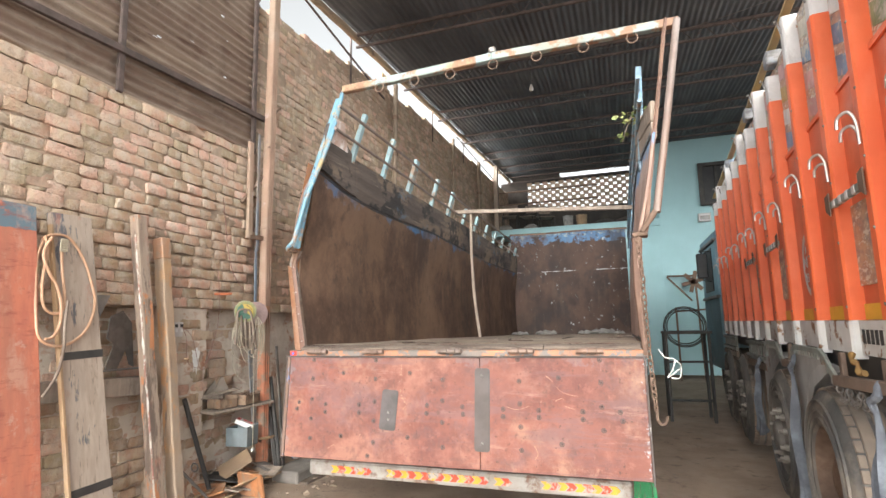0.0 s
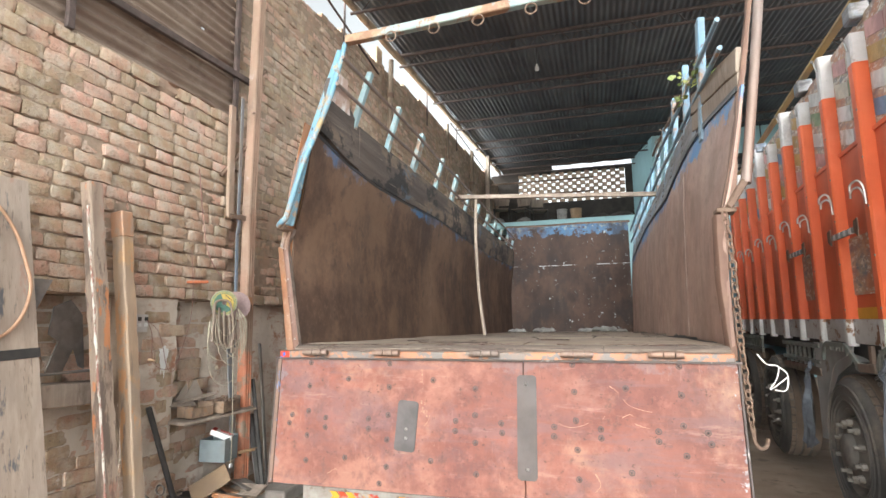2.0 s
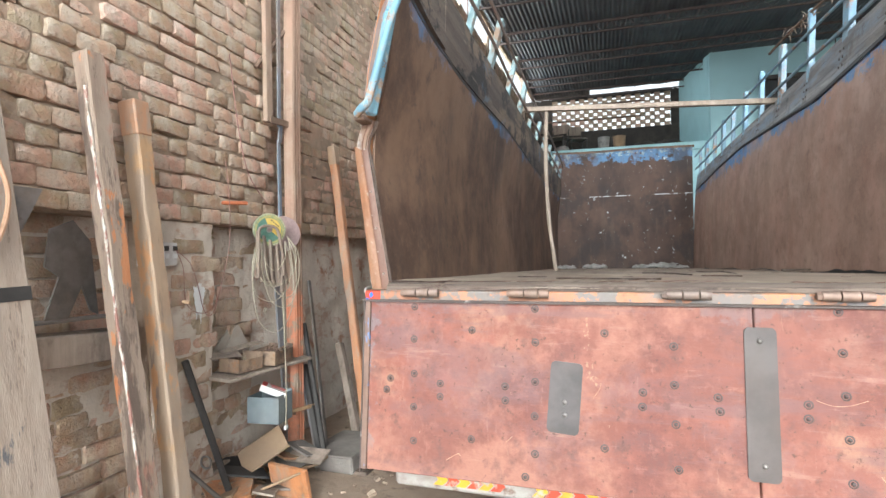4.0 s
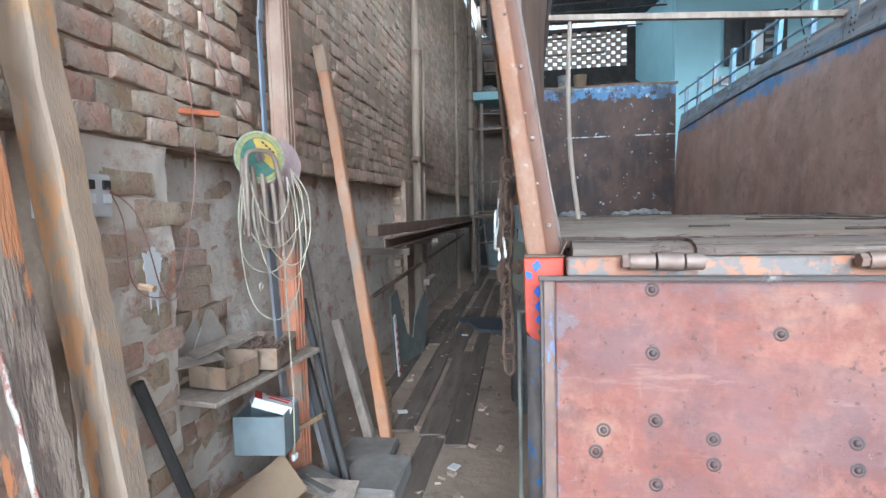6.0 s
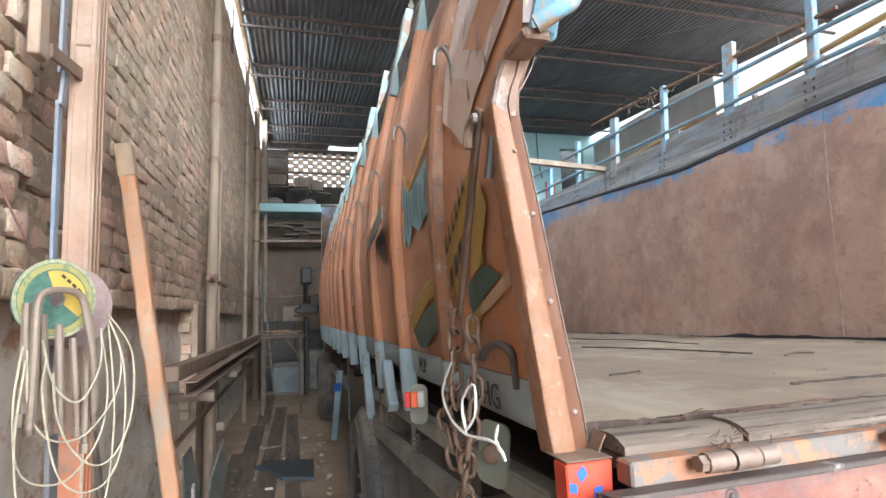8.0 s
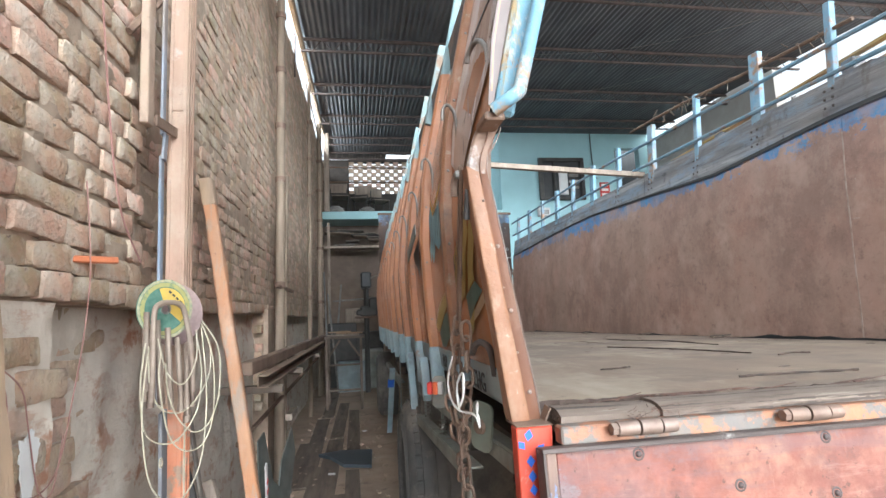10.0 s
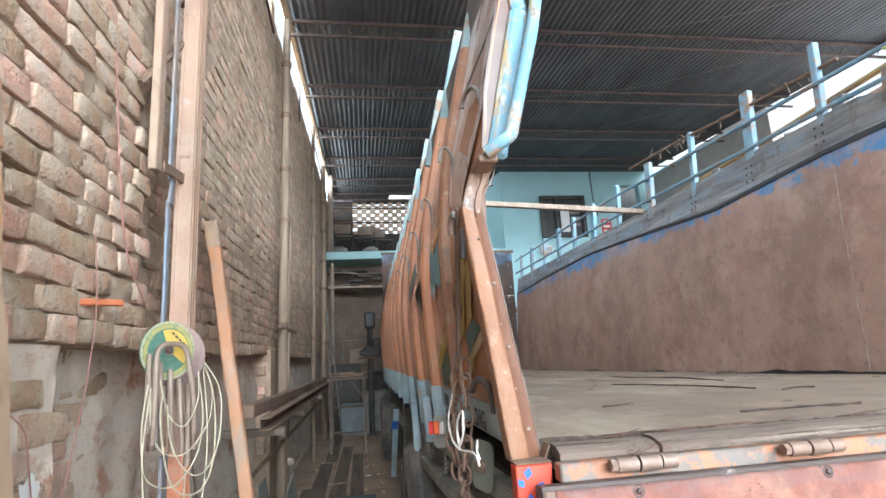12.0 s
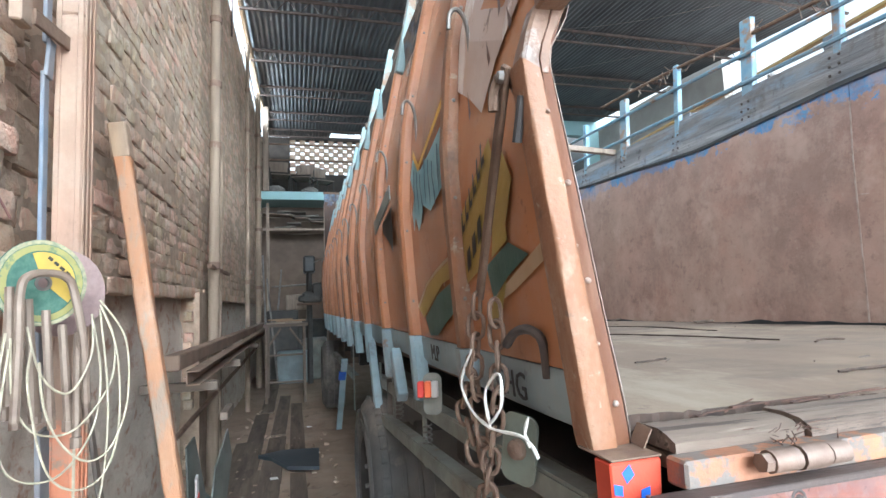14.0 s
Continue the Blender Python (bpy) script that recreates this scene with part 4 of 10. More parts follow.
def worn_board(x0, x1, y0, y1, z0, z1, seed):
    """A board across the bed with ragged front and back edges and a cracked top."""
    bm = bmesh.new()
    n = int((x1 - x0) / 0.012)
    rings = []
    for i in range(n + 1):
        x = x0 + (x1 - x0) * i / n
        f = 0.005 * noise.noise(Vector((x * 9, seed, 1))) + 0.003 * noise.noise(Vector((x * 55, seed, 2)))
        k = 0.008 * noise.noise(Vector((x * 14, seed, 3))) + 0.007 * noise.noise(Vector((x * 60, seed, 4)))
        u = 0.003 * noise.noise(Vector((x * 5, seed, 5)))
        rings.append([bm.verts.new((x, y, z)) for y, z in ((y0 + f * 0.6, z0), (y0 + f, z1 - 0.013 + u), (y0 + 0.018 + f, z1 - 0.004 + u), ((y0 + y1) / 2, z1 + u * 1.4), (y1 - 0.004 + k, z1 + u), (y1 + k, z1 - 0.006), (y1, z0))])
    for a, b in zip(rings, rings[1:]):
        for j in range(7):
            bm.faces.new((a[j], a[(j + 1) % 7], b[(j + 1) % 7], b[j]))
    bm.faces.new(rings[0])
    bm.faces.new(rings[-1])
    return bm


for x0, x1, y0, y1, z0, z1, seed in ((-2.112, -1.888, 3.056, 3.128, 1.138, 1.163, 1), (-1.886, -0.541, 3.046, 3.132, 1.139, 1.166, 2), (-0.538, -0.03, 3.048, 3.128, 1.139, 1.165, 3)):
    part("sill_plank", worn_board(x0, x1, y0, y1, z0, z1, seed), M_SILLWOOD, truck, "splintered grey brown sill plank", smooth=True)
part("sill_plank", worn_board(-2.11, -0.03, 3.07, 3.3, 1.112, 1.136, 5), M_DARK_WOOD, truck, "dark packing board under the sill planks", smooth=True)
for i in range(34):
    r = random.Random(90 + i)
    x, ln = r.uniform(-2.1, -0.2), r.uniform(0.05, 0.16)
    bm = bmesh.new()
    beam(bm, (x, 3.13 + r.uniform(0, 0.03), BED - 0.006 + r.uniform(0, 0.01)), (x + ln, 3.125 + r.uniform(0, 0.035), BED - 0.002 + r.uniform(0.0, 0.012)), 0.003, r.uniform(0.003, 0.008), (0, 0, 1), 0, 0.3)
    part("splinter", bm, M_REDWOOD, truck, "reddish raw splinter")
bm = bmesh.new()
for k in range(24):
    r = random.Random(300 + k)
    p = Vector((r.gauss(-1.93, 0.028), 3.045 + r.uniform(-0.02, 0.01), BED - 0.01 + r.uniform(-0.01, 0.012)))
    tube(bm, [p, p + Vector((r.gauss(0, 0.016), r.gauss(0, 0.01), r.gauss(-0.004, 0.006)))], 0.0008, 4)
tagged(part("fibre_tuft", bm, M_REDWOOD, truck), "frayed wood fibres at the plank's end", kind="stuff")
bm = bmesh.new()
box(bm, -2.12, 0.0, 3.12, 10.6, BED - 0.161, BED - 0.125)
part("bed_frame", bm, M_DARKSTEEL, truck)

# rear sill bar with the tailgate's hinges
bm = bmesh.new()
box(bm, -2.1, -0.03, 3.012, 3.03, 1.09, 1.099, 0.001)
rough_up(bm, 0.0015, 9)
part("sill_edge", bm, M_BLUEEDGE, truck, "blue painted lower edge of the sill")
bm = bmesh.new()
box(bm, -2.125, -0.02, 3.022, 3.064, 1.1, 1.137, 0.004)
rough_up(bm, 0.002, 9)
part("sill_bar", bm, M_SILL, truck, "peach painted steel sill bar, chipped")
for xc in (-1.955, -1.565, -1.072, -0.655, -0.285):
    bm = bmesh.new()
    for a, b, r in ((-0.062, -0.018, 0.015), (-0.014, 0.03, 0.0165), (0.034, 0.066, 0.015)):
        tube(bm, [(xc + a, 3.0, 1.132), (xc + b, 3.0, 1.132)], r, 10)
    tube(bm, [(xc - 0.075, 3.0, 1.132), (xc - 0.06, 3.0, 1.132)], 0.0125, 6)
    part("hinge", bm, M_HINGE, truck, "dull brown barrel hinge with a hex pin", smooth=True)

# tailgate
GATE_LEAN = 0.087


def gate_y(z):
    return 3.0 - GATE_LEAN * (1.12 - z)


GM = Matrix.Translation((0, gate_y(0.5), 0.5)) @ Matrix.Rotation(-math.atan(GATE_LEAN), 4, "X")
GH = 0.605
bm = bmesh.new()
for x0, x1 in ((-2.15, -0.897), (-0.893, -0.02)):
    box(bm, x0, x1, 0.0, 0.035, 0.0, GH, 0.003)
bmesh.ops.transform(bm, matrix=GM, verts=bm.verts)
tailgate = part("tailgate", bm, M_GATE, truck, "faded red plywood tailgate hanging open, scratched and bolted")
bm = bmesh.new()
box(bm, -2.18, -0.005, -0.012, 0.026, GH - 0.001, GH + 0.003, 0.001)
box(bm, -2.18, -0.005, -0.012, -0.008, GH - 0.006, GH + 0.002, 0.001)
box(bm, -2.177, -2.1725, -0.006, 0.04, -0.01, GH)
box(bm, -0.0185, -0.01, -0.004, 0.04, -0.02, GH)
bmesh.ops.subdivide_edges(bm, edges=bm.edges, cuts=6)
rough_up(bm, 0.0025, 6)
bmesh.ops.transform(bm, matrix=GM, verts=bm.verts)
part("edge_strip", bm, M_EDGING, tailgate, "dark bent steel edging")


def rounded(w, h, r, n=4):
    out = []
    for cx, cy, a0 in ((w / 2 - r, h / 2 - r, 0), (-w / 2 + r, h / 2 - r, 90), (-w / 2 + r, -h / 2 + r, 180), (w / 2 - r, -h / 2 + r, 270)):
        out += [(cx + r * math.cos(radians(a0 + 90 * k / n)), cy + r * math.sin(radians(a0 + 90 * k / n))) for k in range(n + 1)]
    return out


M_PLATE = surface("grey_patch_plate", (0.1, 0.087, 0.083), (0.072, 0.063, 0.061), (0.12, 0.09, 0.075), 0.65, metal=0.2, scale=7, bump=0.05)
for xc, z0, z1, w, turn in ((-1.449, 0.683, 0.912, 0.102, 4.5), (-0.882, 0.595, 1.04, 0.086, 0.5)):
    bm = bmesh.new()
    plate(bm, rounded(w, z1 - z0, 0.016), 0.005, GM @ pose(xc, -0.0005, (z0 + z1) / 2 - 0.5, 90, 0, 0) @ Matrix.Rotation(radians(-turn), 4, "Z"))
    patch = part("patch_plate", bm, M_PLATE, tailgate, "grey steel patch plate with rounded corners")
    for zz in ((z0 + 0.1, z0 + 0.06) if w > 0.099 else (z0 + 0.045, z1 - 0.04)):
        bm = bmesh.new()
        lathe(bm, ((0.008, 0), (0.0075, 0.003), (0.004, 0.006), (0.0005, 0.0065)), 10, GM @ pose(xc, -0.0055, zz - 0.5, 90, 0, 0))
        part("bolt", bm, M_STEEL, patch, smooth=True)
GATE_BOLTS = ((-1.977, 1.081), (-1.545, 1.081), (-1.977, 0.966), (-1.763, 1.004), (-1.544, 0.970), (-1.322, 1.007), (-1.117, 0.973), (-2.065, 0.824), (-2.079, 0.784), (-1.974, 0.845), (-1.876, 0.816), (-1.876, 0.771), (-1.646, 0.820), (-1.645, 0.774), (-1.545, 0.841),
              (-1.974, 0.730), (-1.547, 0.730), (-1.972, 0.614), (-1.762, 0.637), (-1.546, 0.610), (-1.578, 0.534), (-1.327, 0.648), (-1.118, 0.856), (-1.117, 0.738), (-1.210, 0.828), (-1.212, 0.784), (-0.998, 0.826), (-0.994, 0.786), (-1.113, 0.605),
              (-0.678, 1.087), (-0.242, 1.085), (-0.673, 0.971), (-0.459, 0.990), (-0.241, 0.968), (-0.671, 0.851), (-0.764, 0.821), (-0.766, 0.782), (-0.569, 0.820), (-0.569, 0.784), (-0.669, 0.732), (-0.667, 0.614), (-0.454, 0.654), (-0.340, 0.821),
              (-0.341, 0.782), (-0.239, 0.732), (-0.243, 0.847), (-0.153, 0.824), (-0.144, 0.781))
M_BOLT = surface("painted_over_bolt", (0.08, 0.067, 0.065), (0.055, 0.047, 0.046), (0.1, 0.055, 0.045), 0.55, metal=0.3, scale=30, bump=0.1)
bm = bmesh.new()
lathe(bm, ((0.0135, 0), (0.013, 0.0009), (0.0088, 0.0011), (0.0085, -0.0002), (0.0066, -0.0002), (0.0062, 0.0035), (0.0035, 0.0055), (0.0005, 0.006)), 12)
bmesh.ops.recalc_face_normals(bm, faces=bm.faces)
bolt_mesh = bpy.data.meshes.new("bolt")
bm.to_mesh(bolt_mesh)
bm.free()
bolt_mesh.materials.append(M_BOLT)
for p in bolt_mesh.polygons:
    p.use_smooth = True
for x, z in GATE_BOLTS:
    ob = new("bolt", bolt_mesh)
    ob.parent = tailgate
    ob.matrix_basis = Matrix.Translation((x, gate_y(z) + 0.0005, z)) @ pose(0, 0, 0, 90 - math.degrees(math.atan(GATE_LEAN)), 0, 0)

M_SCRATCH = surface("bare_wood_scratch", (0.42, 0.25, 0.16), (0.33, 0.17, 0.11), None, 0.8, scale=30)
for path, wide in ((((-0.525, 0.998), (-0.505, 0.985), (-0.49, 0.972)), 0.009), (((-0.47, 0.945), (-0.455, 0.925), (-0.43, 0.912), (-0.39, 0.902), (-0.36, 0.897)), 0.006), (((-0.48, 0.87), (-0.45, 0.885), (-0.435, 0.878)), 0.007),
                   (((-0.43, 0.848), (-0.405, 0.838), (-0.375, 0.832)), 0.006), (((-0.745, 0.836), (-0.72, 0.826), (-0.69, 0.822), (-0.655, 0.828), (-0.62, 0.842)), 0.005), (((-0.56, 0.86), (-0.55, 0.875)), 0.006),
                   (((-1.36, 0.8), (-1.34, 0.83), (-1.335, 0.85)), 0.004), (((-1.62, 0.66), (-1.64, 0.64)), 0.005), (((-1.85, 0.56), (-1.81, 0.585), (-1.8, 0.58)), 0.006), (((-0.6, 0.64), (-0.58, 0.6), (-0.6, 0.57)), 0.006)):
    bm = bmesh.new()
    pts = spline([(x, gate_y(z) - 0.0006, z) for x, z in path], 4)
    for k, (p, q) in enumerate(zip(pts, pts[1:])):
        beam(bm, p, q + (q - p) * 0.15, 0.6 * wide * (0.35 + 0.65 * abs(noise.noise(Vector((k * 0.9, p.x * 9, 0))))), 0.0012, (q - p).cross(Vector((0, 1, 0))), 0)
    part("scratch", bm, M_SCRATCH, tailgate, "bare scratch in the red paint")
M_ENDSTRIP = surface("worn_end_strip", (0.2, 0.115, 0.08), (0.14, 0.085, 0.065), (0.16, 0.11, 0.09), 0.65, scale=10, bump=0.2, wear=(0.1, 0.24, 0.5), wear_at=0.6, wear_scale=9, wear_stretch=(3, 1, 1))
bm = bmesh.new()
box(bm, -2.172, -2.151, -0.004, 0.036, 0.0, GH - 0.002, 0.002)
bmesh.ops.subdivide_edges(bm, edges=bm.edges, cuts=5)
rough_up(bm, 0.0015, 9)
bmesh.ops.transform(bm, matrix=GM, verts=bm.verts)
part("end_strip", bm, M_ENDSTRIP, tailgate, "worn brown end strip with blue flecks")

# bulkhead
M_SEAM = surface("scuffed_seam", (0.1, 0.065, 0.05), (0.07, 0.045, 0.035), None, 0.6, scale=8, wear=(0.5, 0.52, 0.54), wear_at=0.5, wear_scale=9, wear_soft=0.03)
bm = bmesh.new()
rows = [[(x, FRONT + 0.006 * noise.noise(Vector((x * 2, 0, z * 2))), z) for x in [-2.19 + 0.14 * k for k in range(17)]] for z in [1.03 + 0.1864 * k for k in range(12)]]
sheet(bm, rows, 0.01)
bulk = part("bulkhead", bm, M_BULK, truck, "brown front bulkhead with scraped blue paint", smooth=True)
bm = bmesh.new()
box(bm, -2.14, 0.06, FRONT - 0.012, FRONT - 0.004, 2.296, 2.31)
part("seam_bar", bm, M_SEAM, bulk, "scuffed pale seam")
bm = bmesh.new()
tube(bm, spline([(-2.2, FRONT, 3.09), (-1.5, FRONT, 3.075), (-0.8, FRONT, 3.085), (-0.2, FRONT, 3.075), (0.08, FRONT, 3.07)]), 0.022, 8)
part("top_rim", bm, M_RUST, bulk, smooth=True)

# timber above the plywood
for y0, y1 in ((3.72, 6.4), (6.41, 8.6), (8.61, 10.5)):
    bm = bmesh.new()
    ys = [y0 + (y1 - y0) * k / 12 for k in range(13)]
    rows = []
    for f in (0.0, 0.3, 0.65, 1.0):
        row = []
        for y in ys:
            e = lerp_profile(EDGE_W, y) + 0.006
            z = e + (2.615 - e) * f
            row.append((lerp_profile(PLY_W, z) + 0.014 + 0.0018 * (y - 3.05) + 0.003 * noise.noise(Vector((y, z * 9, 0))), y, z + 0.006 * f * noise.noise(Vector((y * 1.5, z, 4)))))
        rows.append(row)
    sheet(bm, rows, -0.03)
    part("timber", bm, M_DARK_WOOD, truck, "dark weathered timber board along the side")
bm = bmesh.new()
plate(bm, [(3.16, 2.41), (3.3, 2.39), (3.45, 2.35), (3.6, 2.325), (3.73, 2.315), (3.73, 2.6), (3.42, 2.78), (3.3, 2.78)], 0.03, Matrix(((0, 0, 1, -2.1), (1, 0, 0, 0), (0, 1, 0, 0), (0, 0, 0, 1))))
part("timber", bm, M_DARK_WOOD, truck)
for y0, y1 in ((3.92, 6.3), (6.31, 8.4), (8.41, 10.5)):
    bm = bmesh.new()
    ys = [y0 + (y1 - y0) * k / 12 for k in range(13)]
    rows = []
    for f in (0.0, 0.35, 0.7, 1.0):
        row = []
        for y in ys:
            e = lerp_profile(EDGE_E, y) + 0.006
            z = e + (2.58 - e) * f
            row.append((ply_x(PLY_E, y, e) - 0.008 + 0.12 * (z - e) + 0.003 * noise.noise(Vector((y, z * 9, 7))), y, z + 0.008 * f * noise.noise(Vector((y * 1.5, z, 8))) - (0.06 if y < 4.1 and f > 0.9 else 0)))
        rows.append(row)
    sheet(bm, rows, 0.034)
    part("timber", bm, M_GREY_WOOD, truck, "weathered grey timber board with traces of blue")
for za, zb, w in ((2.475, 2.36, 0.1), (2.595, 2.475, 0.115)):
    bm = bmesh.new()
    beam(bm, (0.07, 3.97, za), (0.128, 3.15, zb), 0.03, w, (1, 0, 0), 0.004)
    bmesh.ops.subdivide_edges(bm, edges=[e for e in bm.edges if e.calc_length() > 0.3], cuts=12)
    rough_up(bm, 0.005, 7)
    part("timber", bm, M_GREYPLANK, truck, "split weathered board nailed askew")

# posts and rails over the sides
LEFT_POSTS = [3.63, 4.2, 4.8, 5.46, 6.06, 6.68, 7.28, 7.88, 8.48, 9.08, 9.68, 10.28]
for k, y in enumerate(LEFT_POSTS):
    wide = 0.085 if k % 2 == 0 and k else 0.045
    bm = bmesh.new()
    top = 3.0 - (0.02 * k if k < 5 else 0.1 + 0.01 * k)
    beam(bm, (lerp_profile(RIB_X, 2.43), y, 2.43), (lerp_profile(RIB_X, top), y + 0.1, top), wide, 0.04, (0, 1, 0), 0.004)
    part("post", bm, M_POSTPALE, truck, "pale grey green painted flat post")
RIGHT_POSTS = [3.79, 4.36, 4.92, 5.55, 6.2, 6.82, 7.43, 8.0, 8.54, 9.12, 9.72, 10.3]
for k, y in enumerate(RIGHT_POSTS):
    wide = 0.085 if k % 2 == 0 else 0.045
    bm = bmesh.new()
    top = 3.03 - (0.008 * k)
    beam(bm, (0.075 + 0.005 * (y - 3), y, 2.3), (0.1 + 0.004 * (y - 3), y - 0.03, top), wide, 0.04, (0, 1, 0), 0.004)
    part("post", bm, M_SKYBLUE, truck, "sky blue painted flat post")
for xa, zz, ys in ((-2.03, 2.73, LEFT_POSTS), (-1.995, 2.9, LEFT_POSTS)):
    bm = bmesh.new()
    tube(bm, [(xa + 0.02 * noise.noise(Vector((y, zz, 0))), y - 0.1, zz + 0.015 * noise.noise(Vector((y, 1, zz))) - 0.012 * (y - 4)) for y in [3.4] + ys[1:] + [10.5]], 0.012, 6)
    part("rail", bm, M_DULLPIPE, truck, "thin rusty side rail", smooth=True)
for za, rise in ((2.6, 0.026), (2.765, 0.043)):
    bm = bmesh.new()
    tube(bm, [(0.06 + 0.003 * (y - 3) + 0.01 * noise.noise(Vector((y, za, 0))), y, za + rise * min(y - 4.35, 2.6) + 0.008 * noise.noise(Vector((y, 1, za)))) for y in [3.2] + RIGHT_POSTS[1:] + [10.5]], 0.013, 6)
    part("rail", bm, M_SKYBLUE, truck, "sky blue painted side rail", smooth=True)
bm = bmesh.new()
tube(bm, spline([(0.1, 4.2, 2.85), (0.1, 4.94, 2.915), (0.1, 5.5, 2.98), (0.1, 6.2, 3.035), (0.1, 6.5, 3.05)], 4), 0.012, 6)
part("top_rail", bm, M_RUST, truck, "thin rusty rail along the posts' tops", smooth=True)

bm = bmesh.new()
lathe(bm, ((0.0085, 0), (0.0075, 0.003), (0.0005, 0.0045)), 8, Matrix.Rotation(radians(-90), 4, "Y"))
stud_mesh = bpy.data.meshes.new("stud")
bm.to_mesh(stud_mesh)
bm.free()
stud_mesh.materials.append(M_STUD)
for y in RIGHT_POSTS[1:9]:
    for dy in (-0.025, 0.025):
        for up in (0.05, 0.1, 0.15):
            e = lerp_profile(EDGE_E, y) + 0.006
            ob = new("stud", stud_mesh)
            ob.parent = truck
            ob.matrix_parent_inverse = Matrix.Translation(-BASES["truck"])
            ob.matrix_basis = Matrix.Translation((ply_x(PLY_E, y + dy, e) - 0.013 + 0.12 * up, y + dy + 0.006 * noise.noise(Vector((y, up * 30, dy))), e + up))
bm = bmesh.new()
rows = [[(ply_x(PLY_E, 4.302, z) - 0.0045, 4.302 + dy + 0.004 * noise.noise(Vector((1, z * 3, 0))), z) for dy in (-0.004, 0.004)] for z in [1.16 + 0.1 * k for k in range(12)]]
sheet(bm, rows, 0.002)
part("seam_strip", bm, M_SEAMPALE, truck, "pale worn seam between lining sheets")

# rear corner posts, top bar and rings
POST = ((1.135, -2.203, -2.132), (1.2, -2.212, -2.14), (1.36, -2.232, -2.168), (1.52, -2.253, -2.193), (1.69, -2.276, -2.222))


def post_strip(rows, outline, y=3.115):
    """A strip of the corner post: outline points are (share of the width, offset in x, offset in y)."""
    bm = bmesh.new()
    rings = [[bm.verts.new((l + (r - l) * f + ox, y + oy, z)) for f, ox, oy in outline] for z, l, r in rows]
    k = len(outline)
    for a, b in zip(rings, rings[1:]):
        for j in range(k):
            bm.faces.new((a[j], a[(j + 1) % k], b[(j + 1) % k], b[j]))
    bm.faces.new(rings[0])
    bm.faces.new(rings[-1])
    return bm


def refine(rows, n=4):
    out = []
    for a, b in zip(rows, rows[1:]):
        out += [tuple(p + (q - p) * k / n for p, q in zip(a, b)) for k in range(n)]
    return out + [rows[-1]]


rows = refine(POST)
rows[-1] = (1.715, -2.277, -2.224)
bm = post_strip(rows, ((0, 0, 0.045), (0, 0, 0.007), (0, 0.002, 0.002), (0, 0.006, 0), (0.54, 0, 0), (0.6, 0, 0.003), (0.6, 0, 0.03)))
for v in bm.verts:
    if v.co.z > 1.71:
        v.co.z -= 0.5 * (v.co.x + 2.277) + 0.004
rough_up(bm, 0.0018, 25)
rear_post = part("rear_post", bm, M_PEACH, truck, "peach primed steel corner post, torn near its top", smooth=True)
flange_rows = rows[:-1] + [(1.715, -2.277, -2.222), (1.74, -2.27, -2.218), (1.77, -2.258, -2.206), (1.8, -2.25, -2.196)]
bm = post_strip(flange_rows, ((0.59, 0, 0.03), (0.59, 0, 0.004), (0.66, 0, 0.009), (1.0, 0, 0.014), (1.0, 0, 0.024)))
part("flange", bm, M_FLANGE, rear_post, "brown riveted flange, shade in its colour", smooth=True)
rim_rows = refine(rows[:-1] + [(1.71, -2.277, -2.226), (1.74, -2.27, -2.222), (1.77, -2.26, -2.204), (1.79, -2.25, -2.193), (1.81, -2.25, -2.187)], 2)
for k, (shift, y) in enumerate(((0.001, 0.012), (0.004, 0.022))):
    bm = post_strip(rim_rows, ((1.0, shift, y + 0.012), (1.0, shift, y), (1.0, shift + 0.0014, y), (1.0, shift + 0.0014, y + 0.012)))
    for v in bm.verts:
        v.co.x += 0.002 * k * noise.noise(Vector((0, 1, v.co.z * 9)))
    part("edge_trim", bm, M_TRIM, rear_post, "pale worn edge strip", smooth=True)
for z, f, big in ((1.197, 0.78, 1.0), (1.285, 0.66, 0.6), (1.378, 0.74, 1.0), (1.43, 0.62, 0.6), (1.525, 0.74, 1.0), (1.63, 0.5, 0.7), (1.678, 0.55, 1.1)):
    l, r = lerp_profile([(p[0], p[1]) for p in POST], z), lerp_profile([(p[0], p[2]) for p in POST], z)
    bm = bmesh.new()
    lathe(bm, ((0.0052 * big, 0), (0.0048 * big, 0.0025), (0.003 * big, 0.0045), (0.0005, 0.005)), 8, pose(l + f * (r - l), 3.115 + 0.009 * (f > 0.53), z, 90, 0, 0))
    part("rivet", bm, M_RIVET, rear_post, smooth=True)
bm = bmesh.new()
box(bm, -2.207, -2.128, 3.0655, 3.15, 1.1345, 1.1375, 0.001)
beam(bm, (-2.133, 3.112, 1.139), (-2.121, 3.108, 1.166), 0.003, 0.03, (1, 0, 0), 0)
rough_up(bm, 0.0015, 20)
part("foot_plate", bm, M_RUST, rear_post, "grey foot plate with a torn rusty lug")
# torn leg and the pocket that takes the pipes
leg = ((1.695, -2.273, -2.226), (1.72, -2.27, -2.224), (1.75, -2.262, -2.218), (1.785, -2.25, -2.203), (1.81, -2.24, -2.19))
bm = post_strip(refine(leg, 3), ((0, 0, 0.05), (0, 0, 0.014), (0, 0.005, 0.008), (1, -0.003, 0.008), (1, 0, 0.014), (1, 0, 0.05)))
rough_up(bm, 0.003, 22)
elbow = part("elbow", bm, M_ELBOW, truck, "bent rusty leg between post and pipes")
bm = bmesh.new()
box(bm, -2.244, -2.198, 3.045, 3.13, 1.796, 1.815, 0.004)
bmesh.ops.subdivide_edges(bm, edges=bm.edges, cuts=2)
rough_up(bm, 0.004, 15)
